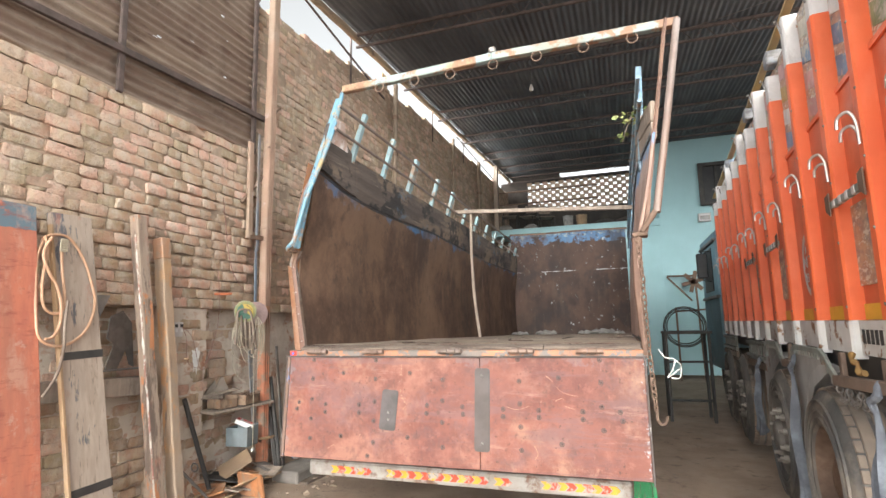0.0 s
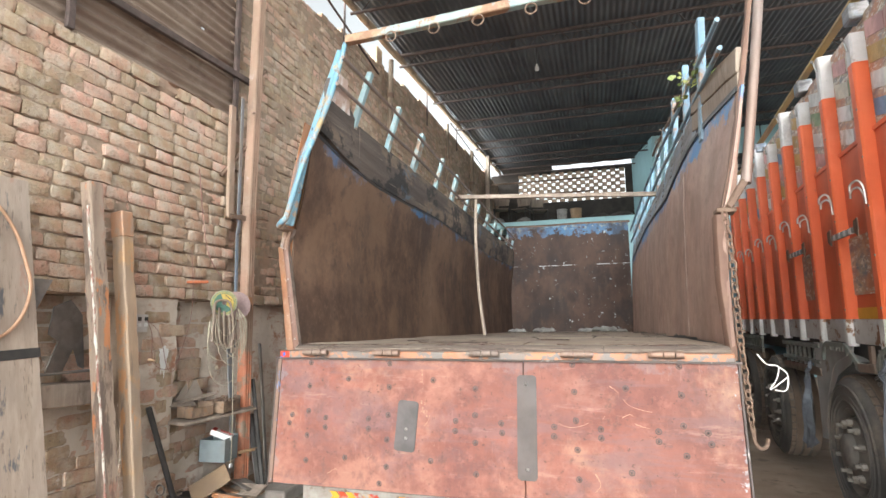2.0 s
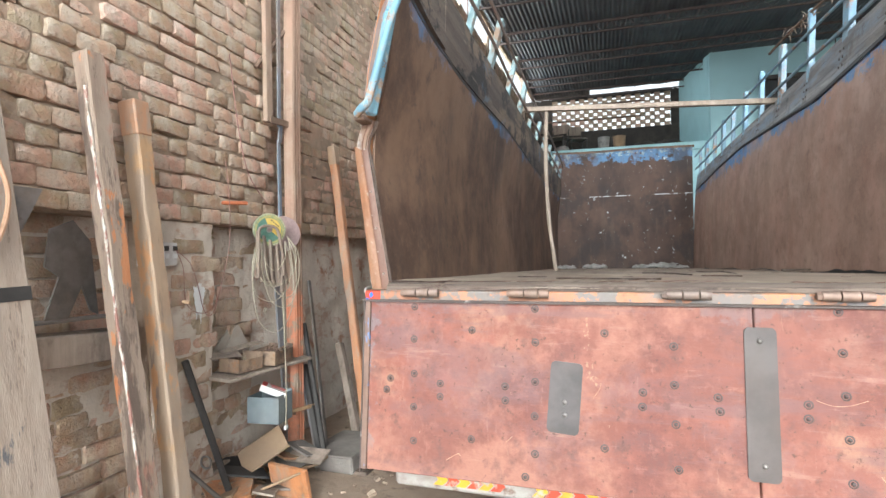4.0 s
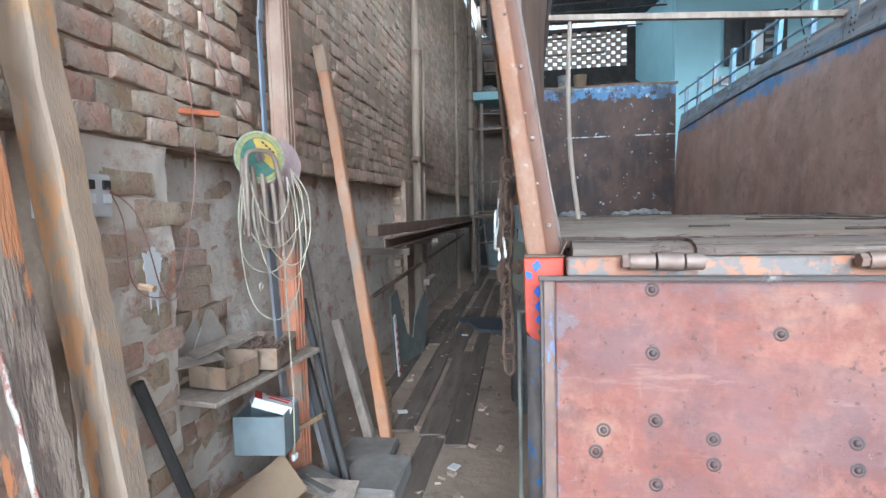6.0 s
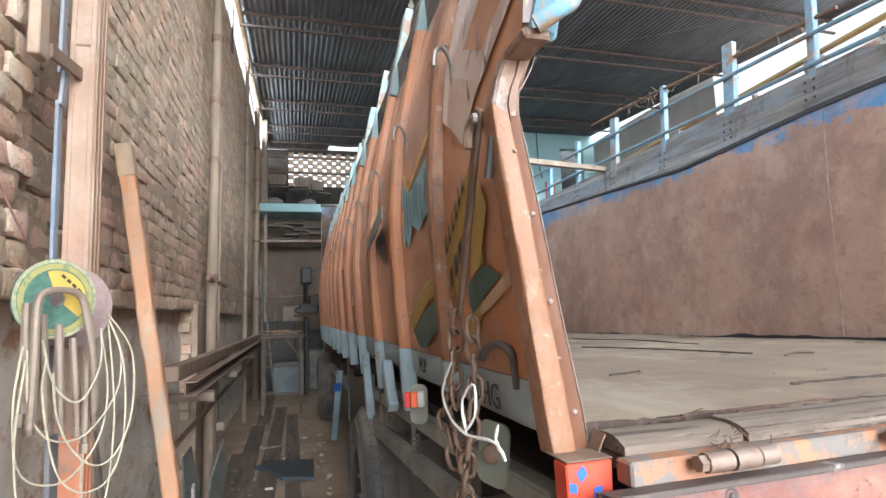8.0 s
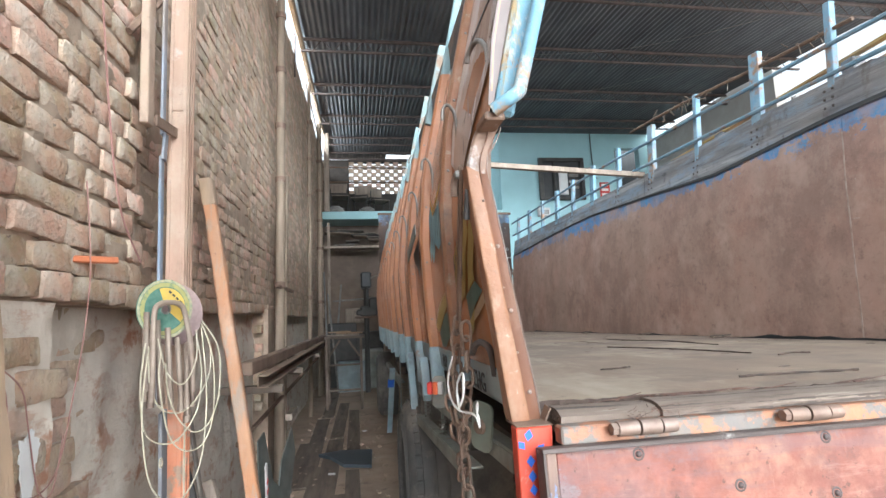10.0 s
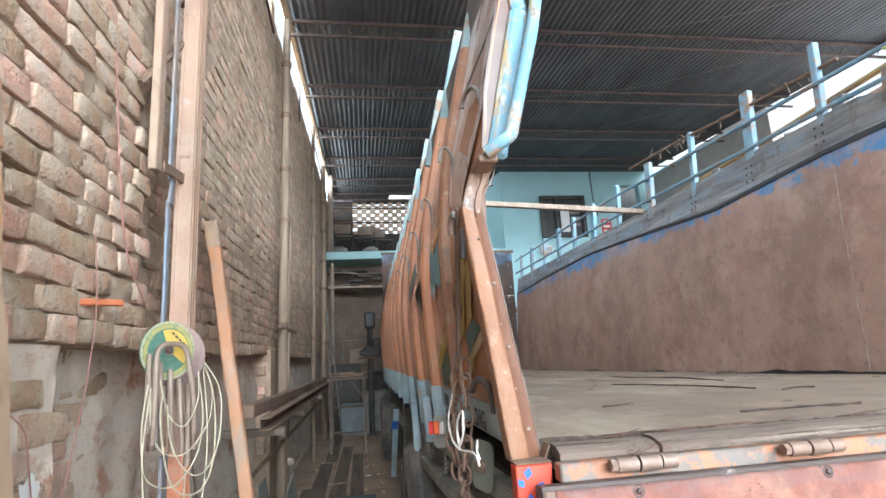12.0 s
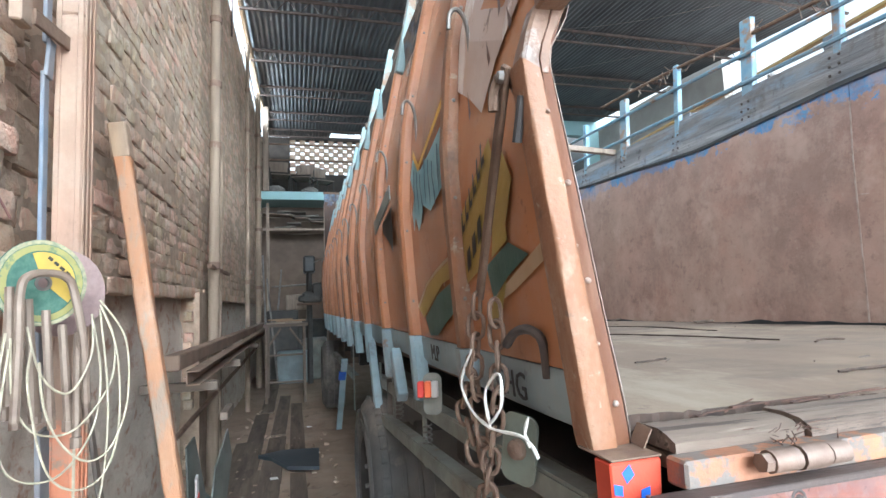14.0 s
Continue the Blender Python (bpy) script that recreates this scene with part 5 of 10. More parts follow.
part("gusset", bm, M_ELBOW, elbow, "rusty pocket plate")
bm = bmesh.new()
tube(bm, spline([(-2.225, 3.04, 1.815), (-2.195, 3.02, 1.832), (-2.172, 3.02, 1.85), (-2.163, 3.023, 1.874), (-2.122, 3.03, 2.02), (-2.081, 3.04, 2.17), (-2.05, 3.1, 2.335), (-2.05, 3.3, 2.7), (-2.04, 3.43, 3.07)], 5), 0.0155, 12)
part("corner_pipe", bm, M_PIPEBLUE, truck, "sky blue steel pipe, paint flaking to yellow rust", smooth=True)
bm = bmesh.new()
beam(bm, (-2.19, 3.09, 1.82), (-2.1, 3.085, 2.22), 0.05, 0.03, (1, 0.1, 0), 0.01)
beam(bm, (-2.1, 3.085, 2.21), (-2.068, 3.42, 3.02), 0.044, 0.03, (1, 0.1, 0), 0.01)
part("corner_pipe", bm, M_PIPEBLUE, truck, "flattened sky blue bar, rust streaked")

bm = post_strip(refine(((1.1, -0.026, 0.008), (1.2, -0.027, 0.008), (1.45, -0.042, 0.0), (1.74, -0.036, 0.02))), ((0, 0, 0.08), (0, 0, 0.008), (0, 0.006, 0), (1, -0.006, 0), (1, 0, 0.008), (1, 0, 0.08)), 3.1)
rough_up(bm, 0.003, 12)
part("rear_post", bm, M_POSTRUST, truck, "steel corner post scraped to brown rust", smooth=True)
bm = post_strip(refine(((1.77, -0.004, 0.05), (1.8, 0.006, 0.06), (2.0, 0.054, 0.086), (2.29, 0.104, 0.13), (2.54, 0.146, 0.17), (3.02, 0.225, 0.245)), 6), ((0, 0, 0.05), (0, 0, 0.005), (0.4, 0, 0), (0.5, 0, 0.012), (1, 0, 0.012), (1, 0, 0.05)), 3.13)
rough_up(bm, 0.005, 14)
part("rear_post", bm, M_POSTRUST, truck, "crumpled rusty upper corner post", smooth=True)
bm = bmesh.new()
tube(bm, [(0.105, 3.13, 1.88), (0.21, 3.22, 2.47), (0.318, 3.325, 3.1)], 0.022, 12)
part("corner_pipe", bm, M_DULLPIPE, truck, "dull grey brown steel corner pipe", smooth=True)
bm = bmesh.new()
box(bm, -0.03, 0.05, 3.085, 3.16, 1.745, 1.765, 0.004)
beam(bm, (0.02, 3.09, 1.765), (0.1, 3.13, 1.89), 0.03, 0.03, (0, 1, 0), 0.006)
bmesh.ops.subdivide_edges(bm, edges=bm.edges, cuts=2)
rough_up(bm, 0.005, 18)
part("gusset", bm, M_RUST, truck, "torn rusty bracket at the post's bend")
bm = bmesh.new()
beam(bm, (-2.03, 3.43, 3.085), (-0.85, 3.385, 3.105), 0.05, 0.055, (0, 1, 0), 0.005)
beam(bm, (-0.85, 3.385, 3.105), (0.33, 3.34, 3.09), 0.05, 0.055, (0, 1, 0), 0.005)
bmesh.ops.subdivide_edges(bm, edges=bm.edges, cuts=4)
rough_up(bm, 0.004, 5)
top_bar = part("top_bar", bm, M_TOPBAR, truck, "pale green square cross bar mottled with rust")
for x in (-1.7, -1.42, -1.147, -0.839, -0.541, -0.239, 0.058):
    bm = bmesh.new()
    zc = 3.03 if x < -0.9 else 3.04
    tube(bm, [(x + 0.033 * math.cos(a), 3.36 - 0.02 * (x + 1), zc + 0.033 * math.sin(a)) for a in [2 * math.pi * k / 16 for k in range(16)]], 0.0045, 6, closed=True)
    part("ring", bm, M_RUST, top_bar, "small rusty lashing ring", smooth=True)
bm = bmesh.new()
box(bm, -0.87, -0.82, 3.36, 3.41, 3.13, 3.18, 0.01)
part("bracket", bm, M_STEEL, top_bar)

# cross batten and its prop
bm = bmesh.new()
beam(bm, (-2.08, 6.35, 2.72), (0.106, 6.35, 2.587), 0.05, 0.045, (0, 1, 0), 0.003)
part("batten", bm, M_GREYPLANK, truck, "bare timber batten laid across the sides")
bm = bmesh.new()
tube(bm, spline([(-1.785, 6.4, 1.128), (-1.837, 6.4, 1.544), (-1.86, 6.4, 1.892), (-1.865, 6.38, 2.3), (-1.85, 6.36, 2.69)], 4), 0.019, 8)
part("prop", bm, M_GREYPLANK, truck, "round timber prop under the batten", smooth=True)

# outer side: panels, ribs, pale band, hooks
bm = bmesh.new()
ys = [3.135 + 0.15 * k for k in range(50)]
rows = []
for i in range(12):
    z = 1.243 + (2.42 - 1.243) * i / 11
    rows.append([(lerp_profile(RIB_X, z) + 0.012 + 0.003 * noise.noise(Vector((y * 3, z * 3, 2))), y - (0.042 if y < 3.14 and z > 1.85 else 0.0), z) for y in ys])
sheet(bm, rows, 0.003)
outer = part("side_panel", bm, M_BROWN_PANEL, truck, "orange brown painted sheet steel side with dents", smooth=True)
bm = bmesh.new()
rows = [[(lerp_profile(RIB_X, z) + 0.012 + 0.004 * noise.noise(Vector((y * 5, z * 9, 2))) + (0.02 if z < 1.16 else 0), y, z + (0.012 * noise.noise(Vector((y * 4, 1, 1))) if z < 1.16 else 0)) for y in ys] for z in (1.145, 1.17, 1.21, 1.24)]
sheet(bm, rows, 0.003)
part("lower_band", bm, M_PALEBLUE, truck, "pale grey blue lower band, rusting along its edge", smooth=True)


def rib_piece(y, z0, z1, w, d, bow=0.0):
    """A pressed rib that follows the side's bulge, with rounded corners."""
    bm = bmesh.new()
    rings = []
    steps = max(2, int((z1 - z0) / 0.12))
    for i in range(steps + 1):
        z = z0 + (z1 - z0) * i / steps
        xc = lerp_profile(RIB_X, z) - bow * math.sin(math.pi * min(1, max(0, (z - 1.0) / 1.5)))
        rings.append([bm.verts.new((xc + dx * d, y + dy * w, z)) for dx, dy in ((0.5, -0.5), (-0.35, -0.5), (-0.6, -0.3), (-0.6, 0.3), (-0.35, 0.5), (0.5, 0.5))])
    for a, b in zip(rings, rings[1:]):
        for j in range(6):
            bm.faces.new((a[j], a[(j + 1) % 6], b[(j + 1) % 6], b[j]))
    bm.faces.new(rings[0])
    bm.faces.new(rings[-1])
    return bm


for k, y in enumerate(LEFT_POSTS):
    rib = part("rib", rib_piece(y, 1.245, 2.45, 0.05, 0.038), M_PEACH if k == 0 else M_RIB, truck, "orange brown pressed steel rib", smooth=True)
    part("rib_foot", rib_piece(y, 1.17 if k == 0 else 1.03, 1.243, 0.06, 0.046), M_PALEBLUE, rib, "pale blue rib foot", smooth=True)
    for z in (1.36, 1.6, 1.84, 2.08, 2.32):
        bm = bmesh.new()
        lathe(bm, ((0.005, 0), (0.004, 0.003), (0.0005, 0.004)), 6, pose(lerp_profile(RIB_X, z) - 0.002, y - 0.0255, z, 90, 0, 0))
        part("rivet", bm, M_STEEL, rib)
    # rope hook bolted to the rib
    bm = bmesh.new()
    zt = 2.02
    xo = lerp_profile(RIB_X, zt) + 0.006
    y = y - 0.1
    tube(bm, spline([(xo - 0.004, y - 0.005, zt - 0.13), (xo - 0.008, y, zt - 0.04), (xo - 0.016, y + 0.006, zt + 0.0), (xo - 0.03, y + 0.012, zt + 0.016), (xo - 0.044, y + 0.018, zt + 0.005), (xo - 0.047, y + 0.022, zt - 0.03)], 4), 0.0055, 7)
    part("hook", bm, M_STEEL, rib, "bent steel rope hook", smooth=True)
bm = bmesh.new()
tube(bm, spline([(-2.2, 3.25, 1.222), (-2.208, 3.24, 1.27), (-2.217, 3.238, 1.293), (-2.228, 3.262, 1.303), (-2.234, 3.3, 1.295), (-2.236, 3.335, 1.272)], 5), 0.0085, 8)
part("hook", bm, M_STUD, truck, "thick dark rusty rope hook", smooth=True)
bm = bmesh.new()
tube(bm, spline([(-2.2, 3.16, 1.99), (-2.2, 3.165, 2.025), (-2.208, 3.19, 2.06), (-2.217, 3.225, 2.07), (-2.226, 3.255, 2.055), (-2.228, 3.262, 2.035)], 5), 0.0065, 8)
part("hook", bm, M_STEEL, truck, "bent steel rope hook", smooth=True)

# running gear
def wheel(parent, yc, x_out, radius, width, inward, dish=M_DARKSTEEL, studs=M_STEEL, hub=0.0, nuts=10):
    """A truck wheel whose outer face looks away from inward (+1 or -1 along x)."""
    m = Matrix.Translation((x_out, yc, radius)) @ Matrix.Rotation(radians(90) * inward, 4, "Y")
    bm = bmesh.new()
    r = radius
    lathe(bm, ((r * 0.56, 0.02), (r * 0.6, 0.0), (r * 0.8, -0.004), (r * 0.93, 0.015), (r * 0.985, 0.045), (r, 0.08), (r, width - 0.06), (r * 0.95, width), (r * 0.6, width)), 40, m)
    tyre = part("tyre", bm, M_RUBBER, parent, "dusty black truck tyre", smooth=True)
    bm = bmesh.new()
    for ring in range(3):
        za = 0.07 + ring * 0.07
        lathe(bm, ((r + 0.001, za), (r + 0.008, za + 0.004), (r + 0.008, za + 0.05), (r + 0.001, za + 0.054)), 40, m)
    part("tread", bm, M_RUBBER if dish is M_DARKSTEEL else M_TREAD, tyre)
    bm = bmesh.new()
    for k in range(44):
        a = 2 * math.pi * k / 44
        box(bm, -0.011, 0.0035, -0.0275, 0.0275, 0.036, 0.068, 0.003, Matrix.Rotation(a, 4, "Z") @ Matrix.Translation((r * 0.992, 0, 0)))
    bmesh.ops.transform(bm, matrix=m, verts=bm.verts)
    tagged(part("shoulder_tread", bm, M_RUBBER if dish is M_DARKSTEEL else M_TREAD, tyre), "worn tread blocks round the tyre shoulder", kind="stuff")
    bm = bmesh.new()
    for q in (0.66, 0.74, 0.86):
        lathe(bm, ((r * q - 0.006, 0.001), (r * q, -0.009), (r * q + 0.006, 0.001)), 40, m)
    part("sidewall_ring", bm, M_RUBBER, tyre, smooth=True)
    bm = bmesh.new()
    lathe(bm, ((r * 0.585, 0.02), (r * 0.55, 0.01), (r * 0.52, 0.03), (r * 0.48, 0.09), (r * 0.3, 0.11), (r * 0.25, 0.06), (r * 0.14, 0.04), (0.002, 0.038)), 28, m)
    rim = part("rim", bm, dish, parent, "grey steel rim", smooth=True)
    if hub:
        bm = bmesh.new()
        lathe(bm, ((r * 0.46, 0.07), (r * 0.44, 0.02), (r * 0.3, 0.01), (r * 0.24, 0.0), (r * 0.22, -0.025), (r * 0.17, -0.04), (0.002, -0.043)), 24, m)
        part("hub", bm, dish, rim, smooth=True)
    for k in range(nuts):
        a = 2 * math.pi * k / 10
        bm = bmesh.new()
        tube(bm, [(r * 0.37 * math.cos(a), r * 0.37 * math.sin(a), 0.12), (r * 0.37 * math.cos(a), r * 0.37 * math.sin(a), 0.06), (r * 0.37 * math.cos(a), r * 0.37 * math.sin(a), 0.058), (r * 0.37 * math.cos(a), r * 0.37 * math.sin(a), 0.025)],
             [0.022, 0.022, 0.012, 0.012], 6)
        if hub:
            c, d = r * 0.37 * math.cos(a), r * 0.37 * math.sin(a)
            tube(bm, [(c, d, 0.02), (c, d, -0.012), (c, d, -0.013), (c, d, -0.012 - hub * 0.6)], [0.023, 0.021, 0.013, 0.013], 6)
        bmesh.ops.transform(bm, matrix=m, verts=bm.verts)
        part("nut", bm, studs, rim)


for yc in (5.2, 9.75):
    axle = thing("wheel", (-2.2, yc, 0), "dusty truck wheel under the body side", "wheel", "wheels of the emptied truck")
    axle.parent = truck
    axle.matrix_parent_inverse = Matrix.Translation(-BASES["truck"])
    wheel(axle, yc, -2.29, 0.44, 0.25, 1)
def angle_bar(p0, p1, w, h):
    """An angle section: an upright flange with a lip turned inward along its top."""
    bm = bmesh.new()
    q0, q1 = Vector(p0), Vector(p1)
    beam(bm, q0, q1, 0.006, h, (1, 0, 0), 0)
    up = Vector((w / 2, 0, h / 2 + 0.0035))
    beam(bm, q0 + up, q1 + up, w, 0.006, (1, 0, 0), 0)
    return bm


for p0, p1, mat in (((-2.19, 3.16, 1.035), (-2.195, 5.4, 0.94), M_CHASSIS), ((-2.225, 3.5, 0.915), (-2.222, 5.2, 0.79), M_CHASSIS), ((-2.2, 6.5, 0.8), (-2.2, 8.9, 0.78), M_CHASSIS)):
    part("guard_rail", angle_bar(p0, p1, 0.04, 0.04), mat, truck, "greenish grey angle-iron side guard rail")
bm = bmesh.new()
beam(bm, (-2.225, 3.52, 0.94), (-2.225, 3.5, 0.3), 0.045, 0.012, (0, 1, 0), 0.003)
part("guard_leg", bm, M_CHASSIS, truck)
for y, z0, z1 in ((4.22, 0.8, 1.05), (5.2, 0.62, 1.05), (4.82, 0.76, 1.05), (6.6, 0.55, 1.05)):
    bm = bmesh.new()
    beam(bm, (-2.19, y, z0), (-2.19, y, z1), 0.008, 0.04, (1, 0, 0), 0.002)
    part("guard_bracket", bm, M_CHASSIS, truck)
for x in (-1.55, -0.65):
    bm = bmesh.new()
    box(bm, x - 0.04, x + 0.04, 3.2, 11.5, 0.72, 0.98, 0.01)
    part("chassis_rail", bm, M_DARKSTEEL, truck)
bm = bmesh.new()
tube(bm, [(-2.1, 5.2, 0.44), (-0.1, 5.2, 0.44)], 0.09, 12)
part("axle", bm, M_DARKSTEEL, truck, smooth=True)
axle = thing("wheel", (-0.05, 5.2, 0), "dusty truck wheel under the body side", "wheel", "wheels of the emptied truck")
axle.parent = truck
axle.matrix_parent_inverse = Matrix.Translation(-BASES["truck"])
wheel(axle, 5.2, 0.0, 0.44, 0.25, -1)

# unseen sheet behind the tailgate, added to keep front light from under the bed
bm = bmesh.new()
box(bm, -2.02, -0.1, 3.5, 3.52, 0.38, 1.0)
part("mud_flap", bm, M_RUBBER, truck, "unseen black sheet added to darken the underside")
for y in (4.0, 4.45, 6.1, 6.8, 7.5, 8.2):
    bm = bmesh.new()
    box(bm, -2.12, -0.05, y, y + 0.08, 0.86, 1.004)
    part("cross_member", bm, M_DARKSTEEL, truck)
for x in (-1.62, -0.58):
    bm = bmesh.new()
    for k in range(6):
        box(bm, x - 0.04, x + 0.04, 4.5 + 0.09 * k, 5.9 - 0.09 * k, 0.62 - 0.022 * k, 0.64 - 0.022 * k)
    part("leaf_spring", bm, M_DARKSTEEL, truck, "stacked leaf spring")

# bumper with chevrons
bm = bmesh.new()
box(bm, -2.17, -0.12, 3.26, 3.36, 0.31, 0.405, 0.012)
bmesh.ops.subdivide_edges(bm, edges=bm.edges, cuts=3)
rough_up(bm, 0.003, 5)
M_BUMPER = layered(surface("dirty_white_bumper", (0.44, 0.41, 0.38), (0.34, 0.31, 0.28), (0.24, 0.2, 0.17), 0.6, scale=8, bump=0.15, wear=(0.17, 0.095, 0.065), wear_at=0.57, wear_scale=8), (((1, 1, 1), 4.0, 0.52, 0.66, (0.25, 0.2, 0.17), 0.7),))
bumper = part("bumper", bm, M_BUMPER, truck, "chipped white rear bumper with red and yellow chevrons")
M_CHEV_R = surface("red_chevron_paint", (0.6, 0.08, 0.03), (0.5, 0.06, 0.03), None, 0.5, scale=10, wear=(0.42, 0.37, 0.32), wear_at=0.56, wear_scale=14)
M_CHEV_Y = surface("yellow_chevron_paint", (0.75, 0.4, 0.03), (0.65, 0.33, 0.03), None, 0.5, scale=10, wear=(0.42, 0.37, 0.32), wear_at=0.56, wear_scale=14)
for xa, xb in ((-2.0, -1.75), (-1.6, -0.98), (-0.9, -0.85), (-0.62, -0.2)):
    x, k = xa, 0
    while x < xb:
        bm = bmesh.new()
        plate(bm, [(0, -0.022), (0.04, -0.022), (0.062, 0.0), (0.04, 0.022), (0, 0.022), (0.022, 0.0)], 0.003, pose(x, 3.258, 0.358, 90, 0, 0))
        part("chevron", bm, M_CHEV_R if k % 2 else M_CHEV_Y, bumper)
        x += 0.047
        k += 1
for x in (-1.7, -0.7):
    bm = bmesh.new()
    box(bm, x - 0.05, x + 0.05, 3.3, 3.5, 0.36, 0.8, 0.01)
    part("bumper_arm", bm, M_CHASSIS, bumper)
M_LEGPAINT = surface("grey_leg_with_blue_paint", (0.2, 0.18, 0.17), (0.14, 0.125, 0.12), None, 0.6, metal=0.3, scale=9, wear=(0.05, 0.2, 0.5), wear_at=0.6, wear_scale=7, wear_soft=0.02)
# painted corner boxes below the posts
M_REDBOX = layered(surface("red_corner_paint", (0.6, 0.062, 0.025), (0.5, 0.055, 0.025), (0.38, 0.05, 0.03), 0.5, scale=7, bump=0.12, wear=(0.3, 0.2, 0.15), wear_at=0.69, wear_scale=11), (((1, 1, 1), 12.0, 0.56, 0.66, (0.3, 0.045, 0.03), 0.6),))
M_DGREENDOT = surface("green_diamond_paint", (0.03, 0.12, 0.08), (0.03, 0.1, 0.07), None, 0.5, scale=9)
M_BLUEDOT = surface("blue_diamond_paint", (0.03, 0.12, 0.55), (0.02, 0.1, 0.45), None, 0.45, scale=9)
bm = bmesh.new()
plate(bm, [(-2.208, 1.133), (-2.205, 0.985), (-2.19, 0.968), (-2.168, 0.962), (-2.152, 0.945), (-2.136, 0.945), (-2.128, 1.133)], 0.04, Matrix(((1, 0, 0, 0), (0, 0, 1, 3.066), (0, 1, 0, 0), (0, 0, 0, 1))))
bmesh.ops.bevel(bm, geom=list(bm.edges), offset=0.0025, segments=1, affect="EDGES")
corner = part("corner_box", bm, M_REDBOX, truck, "red painted corner box with blue diamonds")
for x, z, size, turn in ((-2.182, 1.118, 1.0, 12), (-2.198, 1.099, 0.85, -38), (-2.157, 1.09, 0.9, 40), (-2.18, 1.066, 1.0, 0), (-2.178, 1.036, 1.0, 4), (-2.177, 1.009, 0.95, -3)):
    bm = bmesh.new()
    plate(bm, [(-0.0095 * size, 0), (0, -0.0125 * size), (0.0095 * size, 0), (0, 0.0125 * size)], 0.0015, pose(x, 3.0663, z, 90, turn, 0))
    part("diamond", bm, M_BLUEDOT, corner)
bm = bmesh.new()
plate(bm, [(-0.007, 0), (0, -0.01), (0.008, 0), (0, 0.01)], 0.0015, pose(-2.175, 3.0663, 0.983, 90, 8, 0))
part("diamond", bm, M_DGREENDOT, corner, "small dark green diamond")
bm = bmesh.new()
tube(bm, [(-2.176, 3.1, 0.97), (-2.176, 3.12, 0.45)], 0.028, 12)
part("corner_leg", bm, M_LEGPAINT, truck, "grey pipe below the corner box with blue paint", smooth=True)

# ---- the orange truck ----
orange = thing("truck", (0.84, 2.8, 0), "bright orange cargo truck with white-topped ribs, parked alongside", "truck")
orange.rotation_euler = (0, 0, radians(-4))
BASES.pop(orange.name)


M_FOOT = surface("rusting_white_paint", (0.74, 0.73, 0.71), (0.66, 0.65, 0.63), (0.42, 0.38, 0.34), 0.6, scale=7, bump=0.2, wear=(0.24, 0.12, 0.06), wear_at=0.58, wear_scale=9, wear_soft=0.02)


def opart(name, bm, mat, parent=None, label="", smooth=False):
    ob = finish(name, bm, mat, smooth)
    ob.parent = parent or orange
    return tagged(ob, label)


M_TOPRAIL = surface("dull_ochre_rail_paint", (0.45, 0.31, 0.1), (0.36, 0.25, 0.1), (0.3, 0.22, 0.14), 0.6, scale=6, bump=0.1)
RY0, RY1 = -1.0, 5.75
RIBS = [-0.85, -0.34, 0.11, 0.64, 1.21, 1.745, 2.27, 2.78, 3.29, 3.82, 4.35, 4.88, 5.4]
bm = bmesh.new()
box(bm, 0.065, 2.35, RY0, RY1, 1.27, 2.33)
opart("side_panel", bm, M_ORANGE_DEEP, None, "deep orange side panels")
M_ART = surface("patterned_panel_paint", (0.45, 0.36, 0.25), (0.2, 0.22, 0.24), (0.55, 0.2, 0.08), 0.5, scale=9, stretch=(1, 2, 3), bump=0.03, wear=(0.66, 0.6, 0.52), wear_at=0.57, wear_scale=8,
                wear_stretch=(1, 2, 5))
bm = bmesh.new()
box(bm, 0.075, 2.34, RY0, RY1, 2.33, 3.02)
frieze = opart("painted_frieze", bm, M_ART, None, "colourful painted upper boards")
FRIEZE = [surface("frieze_paint_" + n, c, tuple(v * 0.7 for v in c), None, 0.5, scale=8, wear=(0.45, 0.4, 0.34), wear_at=0.6, wear_scale=7) for n, c in
          (("cream", (0.62, 0.56, 0.45)), ("blue", (0.16, 0.26, 0.4)), ("green", (0.2, 0.28, 0.14)), ("pink", (0.6, 0.32, 0.3)), ("ochre", (0.5, 0.3, 0.08)), ("white", (0.7, 0.68, 0.66)))]
frieze_rng = random.Random(8)
for y0, y1 in zip(RIBS, RIBS[1:]):
    for row in range(4):
        z0 = 2.37 + 0.155 * row
        for side in range(2):
            ya, yb = y0 + 0.05 + side * (y1 - y0 - 0.1) / 2, y0 + 0.05 + (side + 1) * (y1 - y0 - 0.1) / 2 - 0.01
            lean = 0.06 if side else -0.06
            bm = bmesh.new()
            plate(bm, [(ya, z0 - lean * 0.5), (yb, z0 + lean * 0.5), (yb, z0 + 0.1 + lean * 0.5), (ya, z0 + 0.1 - lean * 0.5)], 0.004, Matrix(((0, 0, 1, 0.0705), (1, 0, 0, 0), (0, 1, 0, 0), (0, 0, 0, 1))))
            opart("painted_figure", bm, frieze_rng.choice(FRIEZE), frieze)
bm = bmesh.new()
box(bm, 0.055, 2.36, RY0, RY1, 2.32, 2.345)
opart("moulding", bm, M_ORANGE, None)
bm = bmesh.new()
box(bm, 0.03, 2.38, RY0, RY1, 1.12, 1.268)
opart("lower_band", bm, M_FOOT, None, "white lower band, chipped and rusty")
bm = bmesh.new()
beam(bm, (0.06, RY0, 3.16), (0.06, RY1, 3.08), 0.05, 0.026, (1, 0, 0))
opart("top_rail", bm, M_TOPRAIL, None, "dull ochre top rail")
bm = bmesh.new()
box(bm, 0.04, 2.36, RY1, RY1 + 0.06, 1.1, 3.0)
